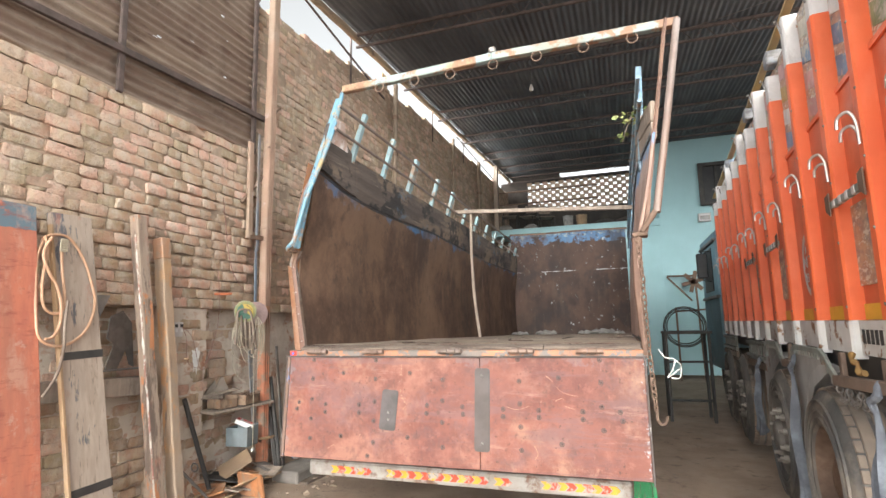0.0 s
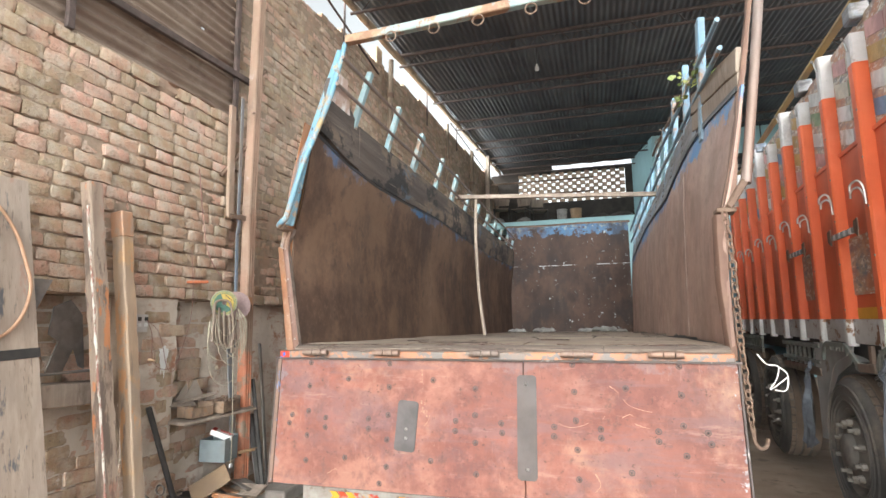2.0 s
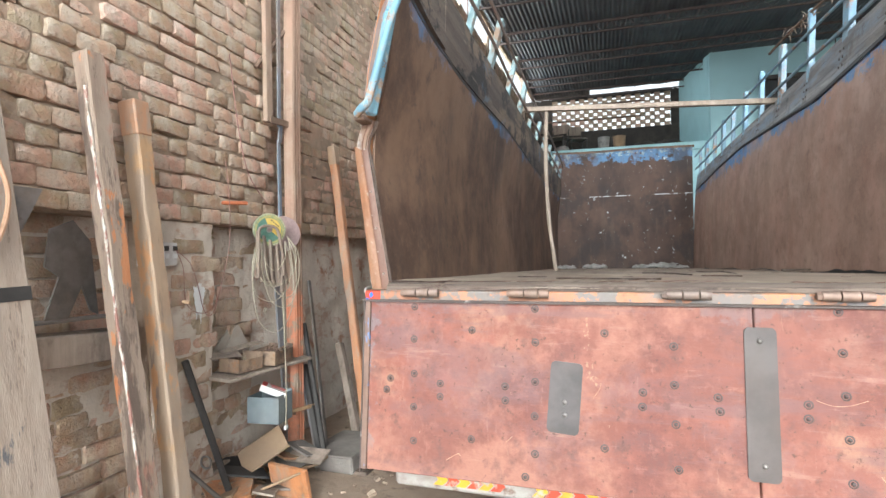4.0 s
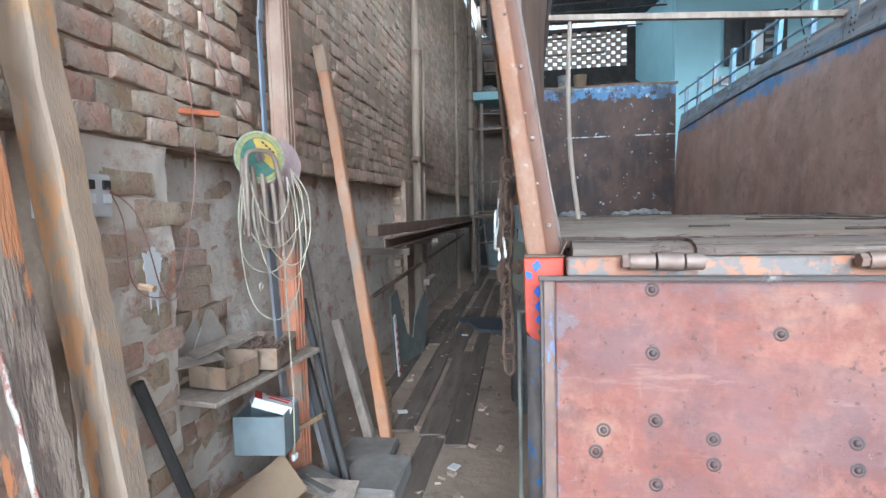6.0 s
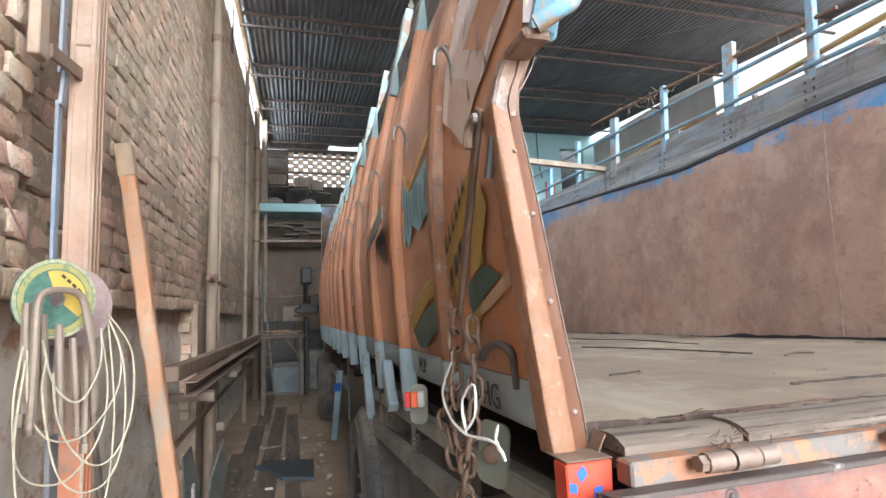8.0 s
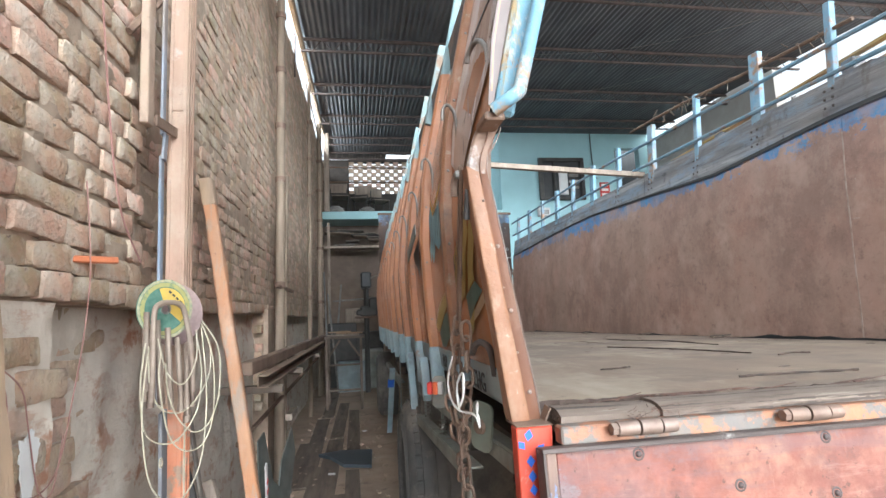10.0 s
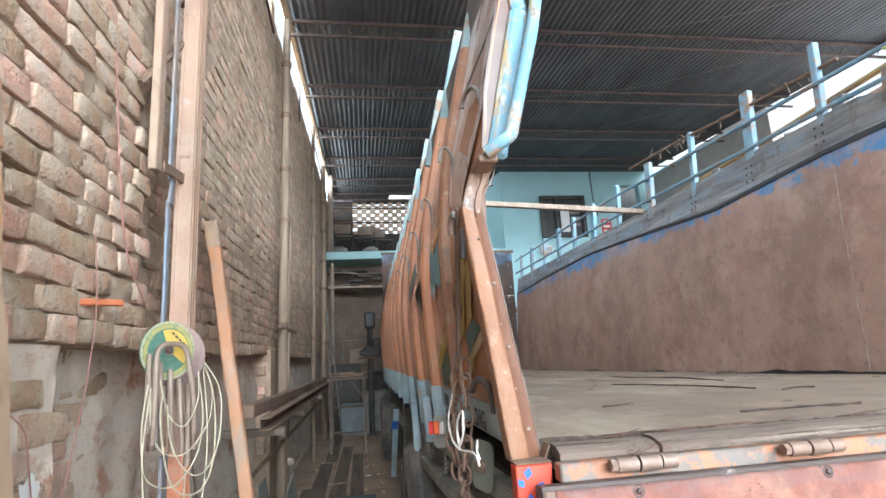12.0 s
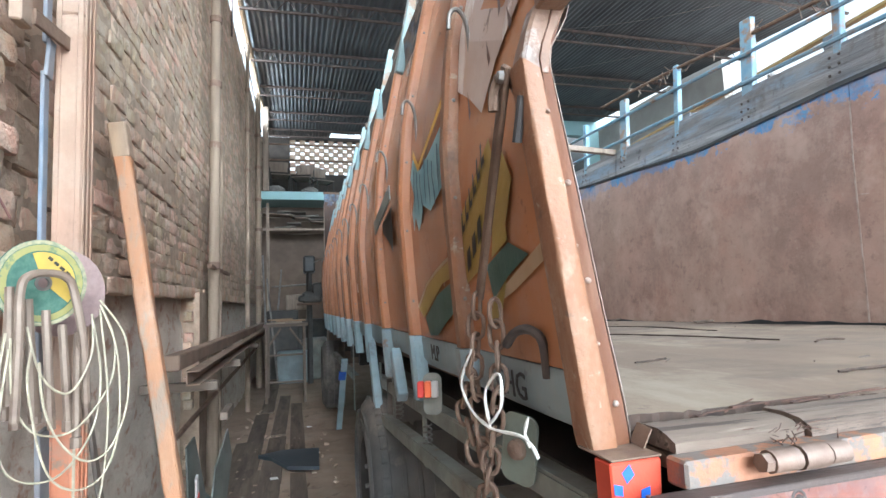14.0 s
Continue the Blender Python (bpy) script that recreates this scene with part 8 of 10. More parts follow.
def worn_timber(name, p0, p1, w, h, mat, label):
    """A leaning timber with worn, uneven arrises; returns the thing and its way up."""
    t = thing(name, p0, label, "timber", "timbers leaning on the wall")
    bm = bmesh.new()
    beam(bm, p0, p1, w, h, (0, 1, 0), 0.007)
    bmesh.ops.subdivide_edges(bm, edges=[e for e in bm.edges if e.calc_length() > 0.4], cuts=30)
    rough_up(bm, 0.005, 9)
    rough_up(bm, 0.004, 30)
    part("body", bm, mat, t)
    return t, (Vector(p1) - Vector(p0)).normalized()


old, way = worn_timber("painted_timber", (-3.02, 2.86, 0.0), (-3.235, 2.74, 2.07), 0.085, 0.07, M_OLDWOOD, "rough brown timber, chipped white and red paint")
bm = bmesh.new()
pts = [Vector((-2.985, 2.818, 0.0)).lerp(Vector((-3.2, 2.7, 1.93)), k / 50) for k in range(51)]
tube(bm, pts, [0.006 + 0.004 * noise.noise(Vector((k * 0.6, 1, 0))) for k in range(51)], 6)
for v in bm.verts:
    v.co += noise.noise_vector(v.co * 22) * 0.004
part("painted_edge", bm, M_CHIPPED, old, "chipped white painted edge")
M_TANTIMBER = layered(surface("tan_painted_timber", (0.38, 0.25, 0.15), (0.3, 0.195, 0.12), (0.3, 0.235, 0.185), 0.7, scale=6, stretch=(4, 4, 0.5), bump=0.3),
                      (((1, 1, 0.5), 2.0, 0.48, 0.6, (0.27, 0.22, 0.18), 0.75), ((3, 3, 0.3), 7.0, 0.58, 0.66, (0.13, 0.09, 0.07), 0.6), ((1, 1, 1), 3.0, 0.56, 0.66, (0.5, 0.27, 0.1), 0.5), ((1.3, 1.3, 0.45), 5.0, 0.57, 0.6, (0.48, 0.22, 0.08), 0.7)))
tan, way = worn_timber("orange_timber", (-3.03, 3.02, 0.0), (-3.245, 2.955, 1.94), 0.075, 0.085, M_TANTIMBER, "faded orange brown square timber leaning upright")
top = Vector((-3.245, 2.955, 1.94))
bm = bmesh.new()
beam(bm, top - way * 0.15, top + way * 0.004, 0.081, 0.091, (0, 1, 0), 0.006)
part("painted_end", bm, M_ORTIMBER, tan, "brighter orange painted end")
batten, way = worn_timber("painted_batten", (-2.93, 4.58, 0.0), (-3.285, 4.735, 2.11), 0.055, 0.06, M_ORTIMBER, "orange painted timber batten leaning on the wall")
foot = Vector((-2.93, 4.58, 0.0))
bm = bmesh.new()
beam(bm, foot + way * 2.0, foot + way * 2.15, 0.061, 0.066, (0, 1, 0), 0.006)
rough_up(bm, 0.003, 20)
part("bare_end", bm, M_TANTIMBER, batten, "bare weathered end")
bm = bmesh.new()
beam(bm, (-2.905, 2.222, 0.0), (-3.2, 2.141, 1.9), 0.016, 0.03, (0, 1, 0), 0.002)
part("sawn_edge", bm, M_TIMBER, wide, "pale sawn edge")
plank("dark_plank", (-3.1, 2.94, 0.0), (-3.28, 2.9, 1.3), 0.07, 0.03, (0, 1, 0), M_DARKSTEEL, "dark board behind the orange timber")
bm = bmesh.new()
tube(bm, [(-2.985, 3.0, 1.08), (-3.02, 3.0, 1.085)], 0.008, 6)
solid("timber_pin", bm, M_TIMBER, "wooden pin stuck in the orange timber", "pin")
plank("wall_shelf", (-3.32, 2.05, 0.95), (-3.32, 2.95, 0.91), 0.16, 0.12, (1, 0, 0), M_GREYPLANK, "thick grey timber ledge set in the wall bay", "ledge")
bm = bmesh.new()
box(bm, -3.36, -3.24, 2.5, 2.96, 1.03, 1.036, 0.001)
solid("tin_sheet", bm, M_STEEL, "thin dark tin sheet on the timber ledge", "sheet")
bm = bmesh.new()
plate(bm, [(0, 0), (0.1, 0), (0.16, 0.12), (0.2, 0.02), (0.24, 0.0), (0.2, 0.3), (0.12, 0.38), (0.02, 0.34), (0.0, 0.2), (0.06, 0.16)], 0.008, Matrix(((-0.12, 0, 1, -3.3), (1, 0, 0, 2.62), (0, 1, 0, 1.04), (0, 0, 0, 1))))
solid("steel_bracket", bm, M_STEEL, "dusty grey cut steel bracket on the ledge", "bracket")
bm = bmesh.new()
plate(bm, [(0, 0), (0.13, 0.0), (0.03, -0.22)], 0.006, Matrix(((0, 0, 1, -3.18), (1, 0, 0, 2.4), (0, 1, 0, 1.51), (0, 0, 0, 1))))
solid("tin_triangle", bm, M_STEEL, "pale triangular tin offcut behind the plank", "offcut")
hose = thing("rubber_hose", (-3.05, 2.2, 1.8), "coil of tan rubber hose hung on the plank", "hose")
HOSE = (((2.08, 1.81), (2.15, 1.84), (2.24, 1.83), (2.32, 1.71), (2.36, 1.58), (2.38, 1.46), (2.34, 1.33), (2.27, 1.25), (2.18, 1.21), (2.1, 1.22), (2.05, 1.27), (2.04, 1.38), (2.04, 1.53), (2.05, 1.69), (2.09, 1.81)),
        ((2.09, 1.82), (2.1, 1.73), (2.07, 1.57), (2.07, 1.44), (2.11, 1.39), (2.17, 1.4), (2.19, 1.48), (2.18, 1.63), (2.18, 1.75)),
        ((2.12, 1.82), (2.07, 1.72), (2.1, 1.61), (2.14, 1.54), (2.16, 1.43), (2.15, 1.33), (2.11, 1.26), (2.07, 1.25)),
        ((2.19, 1.46), (2.17, 1.32), (2.16, 1.2), (2.12, 1.06), (2.04, 0.95)))
for k, path in enumerate(HOSE):
    bm = bmesh.new()
    tube(bm, spline([(-3.165 + 0.157 * (1.81 - z) + 0.012 * k, y, z) for y, z in path], 6), 0.008, 8)
    part("turn", bm, M_HOSE if k < 3 else M_RODS, hose, smooth=True)
bm = bmesh.new()
for k in range(5):
    tube(bm, [(-3.12, 2.175 + 0.02 * math.cos(a), 1.75 + 0.014 * k + 0.006 * math.sin(a)) for a in [j * math.pi / 6 for j in range(12)]], 0.006, 5, closed=True)
part("lashing", bm, M_CABLE, hose, "knotted pale cord lashing", smooth=True)

# switch board, paint, wires, peg on the pier
board = thing("switch_board", (-3.285, 3.12, 1.29), "small white electric switch board on the pier", "switch board")
bm = bmesh.new()
box(bm, -3.31, -3.275, 3.03, 3.23, 1.235, 1.345, 0.003)
part("box", bm, M_WHITE, board)
for dy in (0.07, 0.12, 0.17):
    for dz in (0.03, 0.065):
        bm = bmesh.new()
        box(bm, -3.276, -3.27, 3.03 + dy, 3.03 + dy + 0.026, 1.24 + dz, 1.24 + dz + 0.024, 0.002)
        part("switch", bm, M_PAPER if dz < 0.05 else M_DARKSTEEL, board)
for pts in (((-3.27, 3.22, 1.3), (-3.28, 3.27, 1.22), (-3.29, 3.3, 1.05), (-3.29, 3.4, 0.99), (-3.29, 3.5, 1.03), (-3.3, 3.58, 1.2), (-3.3, 3.62, 1.35), (-3.28, 3.6, 1.55), (-3.29, 3.58, 1.8)),
            ((-3.27, 3.21, 1.31), (-3.27, 3.3, 1.25), (-3.29, 3.37, 1.15), (-3.29, 3.42, 1.0), (-3.29, 3.48, 0.98), (-3.31, 3.56, 1.1))):
    bm = bmesh.new()
    tube(bm, spline(pts, 5), 0.0019, 5)
    solid("wall_wire", bm, M_WIRE, "thin reddish electric wire straggling over brick", "wire", "wires on the wall", smooth=True)
bm = bmesh.new()
tube(bm, spline([(-3.28, 3.6, 2.4), (-3.27, 3.66, 2.0), (-3.27, 3.75, 1.75), (-3.27, 3.92, 1.6)], 5), 0.003, 5)
solid("wall_wire", bm, M_WIRE, "thin dark wire hanging over brick", "wire", "wires on the wall", smooth=True)
bm = bmesh.new()
beam(bm, (-3.33, 3.58, 1.575), (-3.27, 3.73, 1.585), 0.02, 0.03, (0, 0, 1), 0.004)
solid("wall_peg", bm, M_PEGO, "orange painted peg stuck between bricks", "peg")
bm = bmesh.new()
blot = []
for k in range(48):
    a = 2 * math.pi * k / 48
    q = 0.05 + 0.022 * noise.noise(Vector((math.cos(a) * 1.7, math.sin(a) * 1.7, 3))) + 0.012 * noise.noise(Vector((math.cos(a) * 6, math.sin(a) * 6, 5)))
    run = 0.05 * max(0.0, -math.sin(a)) ** 6 + (0.05 if k in (33, 38) else 0.0)
    blot.append((0.035 + q * 0.75 * math.cos(a), 0.05 + q * math.sin(a) - run))
plate(bm, blot, 0.003, Matrix(((0, 0, 1, -3.302), (1, 0, 0, 3.36), (0, 1, 0, 1.04), (0, 0, 0, 1))))
solid("paint_splash", bm, M_PAPER, "splash of white paint on the pier", "paint")

# ---- on the truck's side and corners ----
def chain(pts, link, r, parent):
    pts = [Vector(p) for p in pts]
    total = sum((b - a).length for a, b in zip(pts, pts[1:]))
    n_links = int(total / (link * 0.72))
    for k in range(n_links):
        d = (k + 0.5) * total / n_links
        for a, b in zip(pts, pts[1:]):
            if d <= (b - a).length:
                break
            d -= (b - a).length
        dirv = (b - a).normalized()
        c = a + dirv * d
        s = dirv.orthogonal().normalized()
        s = Matrix.Rotation(radians(90 * (k % 2) + rng.uniform(-20, 20)), 3, dirv) @ s
        bm = bmesh.new()
        ring = []
        for j in range(12):
            t = 2 * math.pi * j / 12
            ring.append(c + dirv * (math.cos(t) * link * 0.32 + math.copysign(link * 0.16, math.cos(t)) * (abs(math.cos(t)) > 0.2)) + s * math.sin(t) * link * 0.3)
        tube(bm, ring, r, 6, closed=True)
        part("link", bm, M_RUST, parent, smooth=True)


ch = thing("chain", (0.01, 3.0, 1.2), "heavy rusty tailgate chain hanging at the corner post", "chain", "tailgate chains")
chain([(-0.012, 3.04, 1.74), (0.002, 3.03, 1.55), (0.002, 3.03, 1.35), (0.005, 3.03, 1.2), (0.022, 3.03, 0.83)], 0.043, 0.0042, ch)
bm = bmesh.new()
tube(bm, spline([(0.026, 3.03, 0.84), (0.024, 3.025, 0.79), (0.042, 3.02, 0.765), (0.064, 3.02, 0.775), (0.072, 3.02, 0.805)], 5), 0.0075, 7)
part("hook", bm, M_RUST, ch, smooth=True)
ch = thing("chain", (-2.255, 3.4, 1.1), "heavy rusty tailgate chain hung on the side hooks", "chain", "tailgate chains")
chain([(-2.255, 3.43, 1.365), (-2.262, 3.45, 1.2), (-2.255, 3.42, 1.05), (-2.25, 3.38, 0.8)], 0.055, 0.0047, ch)
chain([(-2.245, 3.36, 1.35), (-2.248, 3.35, 1.2), (-2.26, 3.4, 1.02), (-2.255, 3.45, 0.93)], 0.055, 0.0047, ch)
chain([(-2.265, 3.44, 1.25), (-2.272, 3.5, 1.14), (-2.265, 3.44, 1.04)], 0.055, 0.0047, ch)
bm = bmesh.new()
beam(bm, (-2.25, 3.43, 1.36), (-2.277, 3.172, 1.725), 0.01, 0.028, (1, 0, 0), 0.003)
beam(bm, (-2.262, 3.19, 1.69), (-2.26, 3.14, 1.73), 0.008, 0.03, (1, 0, 0), 0.003)
strut = part("side_stay", bm, M_RUST, truck, "rusty flat stay bolted beside the post")
bm = bmesh.new()
lathe(bm, ((0.011, 0), (0.0095, 0.008), (0.0005, 0.011)), 8, pose(-2.283, 3.178, 1.707, 0, -90, 0))
part("bolt", bm, M_STEEL, strut)
bm = bmesh.new()
tube(bm, spline([(-2.29, 3.205, 1.66), (-2.29, 3.2, 1.69), (-2.284, 3.185, 1.712)], 5), 0.009, 7)
part("stay_hook", bm, M_RUST, strut, smooth=True)
bm = bmesh.new()
tube(bm, [(-2.27, 3.135, 1.66), (-2.272, 3.16, 1.595)], 0.008, 8)
part("stay_pin", bm, M_DARKSTEEL, strut, smooth=True)

M_CLOTH = surface("white_cloth_strip", (0.72, 0.7, 0.66), (0.6, 0.58, 0.55), None, 0.9, scale=30, bump=0.1)


def cloth(name, paths, label):
    t = thing(name, paths[0][0], label, "cloth strip", "cloth strips")
    for pts in paths:
        bm = bmesh.new()
        c = spline(pts, 6)
        tube(bm, c, [0.0018 + 0.0014 * abs(math.sin(i * 0.5)) for i in range(len(c))], 6)
        for v in bm.verts:
            v.co += 0.0012 * noise.noise_vector(v.co * 90)
        part("strip", bm, M_CLOTH, t, smooth=True)


cloth("cloth_strip", (((-2.275, 3.42, 1.26), (-2.28, 3.48, 1.19), (-2.285, 3.41, 1.15), (-2.28, 3.32, 1.133), (-2.265, 3.21, 1.14), (-2.262, 3.17, 1.12)),
                      ((-2.28, 3.32, 1.133), (-2.28, 3.34, 1.19), (-2.275, 3.28, 1.23), (-2.277, 3.27, 1.18), (-2.28, 3.32, 1.14)),
                      ((-2.255, 3.215, 1.168), (-2.252, 3.235, 1.14), (-2.25, 3.225, 1.12))), "white cloth strip knotted round the chain")
cloth("cloth_strip", (((0.05, 2.99, 1.14), (0.08, 2.98, 1.1), (0.12, 2.98, 1.09), (0.11, 2.98, 1.04), (0.085, 2.98, 1.0), (0.15, 2.98, 1.05)), ((0.12, 2.98, 1.09), (0.15, 2.98, 1.06), (0.14, 2.98, 1.0), (0.1, 2.98, 1.0))),
      "white cloth strip tied to the corner chain")
lamp = thing("marker_lamp", (-2.26, 3.78, 1.12), "orange and red marker lamp on a bent plate", "lamp")
bm = bmesh.new()
plate(bm, rounded(0.05, 0.11, 0.018), 0.006, pose(-2.255, 3.83, 1.11, 90, 0, -20))
part("plate", bm, M_CHASSIS, lamp)
for dx, mat in ((-0.032, M_PRINTRED), (0.0, M_YELLOW), (0.03, M_WHITE)):
    bm = bmesh.new()
    box(bm, 0.6 * dx - 0.0088, 0.6 * dx + 0.0088, -0.02, 0.0, -0.021, 0.021, 0.003, pose(-2.268, 3.823, 1.125, 0, 0, -20))
    part("lens", bm, mat if mat is not M_YELLOW else M_ORANGE, lamp)
bm = bmesh.new()
plate(bm, rounded(0.075, 0.125, 0.02), 0.006, pose(-2.215, 3.345, 1.085, 90, 8, -62))
flap = part("hinge_plate", bm, surface("dark_green_plate", (0.14, 0.2, 0.17), (0.1, 0.14, 0.12), (0.2, 0.16, 0.12), 0.6, metal=0.2, scale=9), truck, "dark green steel plate with a rusty boss")
bm = bmesh.new()
lathe(bm, ((0.02, 0), (0.017, 0.01), (0.009, 0.014), (0.0005, 0.015)), 12, pose(-2.222, 3.342, 1.085, 90, 0, -62))
part("boss", bm, M_RUST, flap, smooth=True)
for y in (4.12, 4.6):
    bm = bmesh.new()
    tube(bm, [(-2.205 + 0.014 * math.cos(a), y + 0.014 * math.sin(a), 0.88 + 0.085 * a / 31.4) for a in [k * 0.45 for k in range(70)]], 0.003, 5)
    part("spring", bm, M_STEEL, truck, "small pale coil spring", smooth=True)
for y0, z0, y1, z1 in ((4.42, 1.0, 4.58, 1.16), (5.02, 0.78, 5.3, 1.14)):
    bm = bmesh.new()
    beam(bm, (-2.225, y0, z0), (-2.22, y1, z1), 0.04, 0.05, (1, 0, 0))
    part("brace", bm, M_PALEBLUE, truck)
bm = bmesh.new()
beam(bm, (-2.26, 7.35, 0.25), (-2.25, 6.7, 0.93), 0.012, 0.05, (0, 1, 0), 0.002)
stick = part("marker_board", bm, M_PALEBLUE, truck, "white board with blue stripes hung at the wheel")
bm = bmesh.new()
beam(bm, (-2.262, 6.87, 0.75), (-2.26, 6.8, 0.82), 0.016, 0.055, (0, 1, 0), 0)
part("stripe", bm, M_BLUEDOT, stick)
bm = bmesh.new()
box(bm, -2.2, -1.7, 4.93, 4.95, 0.3, 1.0)
part("mud_flap", bm, M_RUBBER, truck)


def side_at(y, z, out=0.0):
    return Vector((lerp_profile(RIB_X, z) + 0.0065 + 0.003 * noise.noise(Vector((y * 3, z * 3, 2))) - out * 0.5, y, z))


def decal(outline, mat, label, parent=None, out=0.0):
    """Thin paint on the bulging side panel: outline points are (y, z)."""
    bm = bmesh.new()
    f = bm.faces.new([bm.verts.new((0, y, z)) for y, z in outline])
    for _ in range(4):
        bmesh.ops.subdivide_edges(bm, edges=[e for e in bm.edges if e.calc_length() > 0.06], cuts=1, use_grid_fill=True)
    bmesh.ops.triangulate(bm, faces=bm.faces)
    for v in bm.verts:
        v.co.x = side_at(v.co.y, v.co.z).x - out
    return part("painted_shape", bm, mat, parent or outer, label)


# pale mauve with white patches: the sky's reflection on the glossy side, painted in
M_GLARE = layered(surface("painted_glare_on_mauve", (0.56, 0.46, 0.42), (0.5, 0.39, 0.35), (0.52, 0.36, 0.28), 0.2, scale=5, bump=0.05), (((1, 1, 0.3), 4.0, 0.5, 0.58, (0.78, 0.74, 0.72), 0.8), ((1, 1, 0.6), 9.0, 0.62, 0.65, (0.12, 0.08, 0.07), 0.7), ((1, 1, 1), 2.5, 0.54, 0.66, (0.38, 0.2, 0.11), 0.6)))
M_MAUVE = layered(surface("dull_mauve_paint", (0.17, 0.122, 0.108), (0.135, 0.096, 0.085), (0.15, 0.088, 0.06), 0.45, scale=6, bump=0.1), (((1, 1, 0.4), 8.0, 0.56, 0.62, (0.26, 0.22, 0.21), 0.6),))
M_DENT = surface("dark_scrape", (0.1, 0.05, 0.04), (0.16, 0.1, 0.08), None, 0.6, scale=30)
M_DGREEN = surface("dark_green_paint", (0.06, 0.12, 0.1), (0.05, 0.1, 0.08), None, 0.45, scale=7)
M_CREAM = surface("cream_paint", (0.5, 0.4, 0.28), (0.44, 0.34, 0.22), (0.36, 0.22, 0.12), 0.5, scale=7)
M_LEAFINK = surface("dark_blue_stroke_paint", (0.06, 0.14, 0.2), (0.05, 0.12, 0.18), None, 0.5, scale=20)
M_OLIVE = surface("olive_yellow_paint", (0.42, 0.3, 0.05), (0.36, 0.25, 0.05), (0.3, 0.2, 0.06), 0.45, scale=7)
decal([(3.16, 1.461), (3.158, 1.429), (3.326, 1.371), (3.452, 1.339), (3.46, 1.352), (3.337, 1.395)], M_CREAM, "cream painted stripe")
decal([(3.337, 1.461), (3.255, 1.431), (3.352, 1.398), (3.441, 1.356), (3.465, 1.425)], M_DGREEN, "dark green painted diamond")
decal([(3.326, 1.64), (3.292, 1.572), (3.344, 1.494), (3.34, 1.466), (3.43, 1.44), (3.4, 1.53)], M_OLIVE, "yellow painted patch")
decal([(3.44, 1.35), (3.36, 1.392), (3.4, 1.33), (3.5, 1.29)], M_OLIVE, "yellow painted tail", out=0.001)
yel = decal([(3.385, 1.675), (3.36, 1.6), (3.41, 1.56), (3.44, 1.508), (3.475, 1.43), (3.6, 1.395), (3.61, 1.55)], M_OLIVE, "yellow painted panel with dark bars")
for k in range(6):
    y0, z0 = 3.595 - 0.032 * k, 1.505 + 0.0235 * k
    decal([(y0, z0), (y0 - 0.008, z0 + 0.007), (y0 - 0.014, z0 + 0.056), (y0 - 0.005, z0 + 0.05)], M_BLACK, "", yel, out=0.003)
    decal([(y0 - 0.008, z0 + 0.007), (y0 - 0.021, z0 + 0.012), (y0 - 0.025, z0 + 0.028), (y0 - 0.01, z0 + 0.022)], M_BLACK, "", yel, out=0.003)
for k in range(3):
    y0, z0 = 3.58 - 0.042 * k, 1.418 + 0.028 * k
    decal([(y0, z0), (y0 - 0.026, z0 + 0.016), (y0 - 0.03, z0 + 0.062), (y0 - 0.005, z0 + 0.048)], M_BLACK, "", yel, out=0.003)
decal([(4.138, 1.332), (3.993, 1.403), (3.853, 1.438), (3.67, 1.47), (3.68, 1.42), (3.809, 1.404), (4.085, 1.305)], M_OLIVE, "yellow painted band")
decal([(4.15, 1.343), (3.993, 1.414), (3.853, 1.448), (3.67, 1.482), (3.67, 1.471), (3.853, 1.438), (3.993, 1.403), (4.14, 1.332)], M_CREAM, "cream edge of the painted band", out=0.001)
decal([(3.72, 1.405), (3.72, 1.33), (3.924, 1.257), (4.015, 1.253), (4.061, 1.305), (3.874, 1.374)], M_DGREEN, "dark green painted drop")
M_LEAF = surface("pale_blue_leaf_paint", (0.3, 0.5, 0.56), (0.22, 0.42, 0.5), None, 0.5, scale=12)
leaf = decal([(4.113, 1.835), (3.991, 1.764), (3.864, 1.793), (3.72, 1.84), (3.72, 1.66), (3.871, 1.615), (3.956, 1.648), (4.0, 1.6), (4.043, 1.58), (4.07, 1.63), (4.107, 1.589), (4.116, 1.648), (4.065, 1.697), (4.141, 1.772)], M_LEAF, "pale blue painted leaf design")
decal([(4.109, 1.863), (4.013, 1.788), (3.85, 1.86), (3.72, 1.92), (3.72, 1.89), (3.853, 1.834), (4.012, 1.765), (4.106, 1.835)], M_YELLOW, "", leaf, out=0.002)
for k in range(7):
    y0, z0 = 4.09 - 0.05 * k, 1.79 - 0.018 * (k % 3)
    decal([(y0, z0), (y0 - 0.014, z0 - 0.005), (y0 - 0.04, z0 - 0.1), (y0 - 0.03, z0 - 0.15), (y0 - 0.026, z0 - 0.09)], M_LEAFINK, "", leaf, out=0.002)
# cut-outs are black patches on the whole panel, for their shaded insides
decal([(4.72, 1.7), (4.49, 1.748), (4.473, 1.66), (4.5, 1.56), (4.56, 1.6), (4.7, 1.66)], M_BLACK, "black patch painted for a hole's shaded inside", out=0.002)
decal([(6.6, 1.73), (6.2, 1.73), (6.1, 1.6), (6.4, 1.65)], M_BLACK, "black patch painted for a hole's shaded inside", out=0.002)
bm = bmesh.new()
beam(bm, (-2.262, 4.76, 1.69), (-2.262, 4.36, 1.775), 0.006, 0.06, (1, 0, 0), 0.002)
rough_up(bm, 0.004, 12)
part("hatch_flap", bm, M_CHASSIS, outer, "bent grey flap over the cut-out")
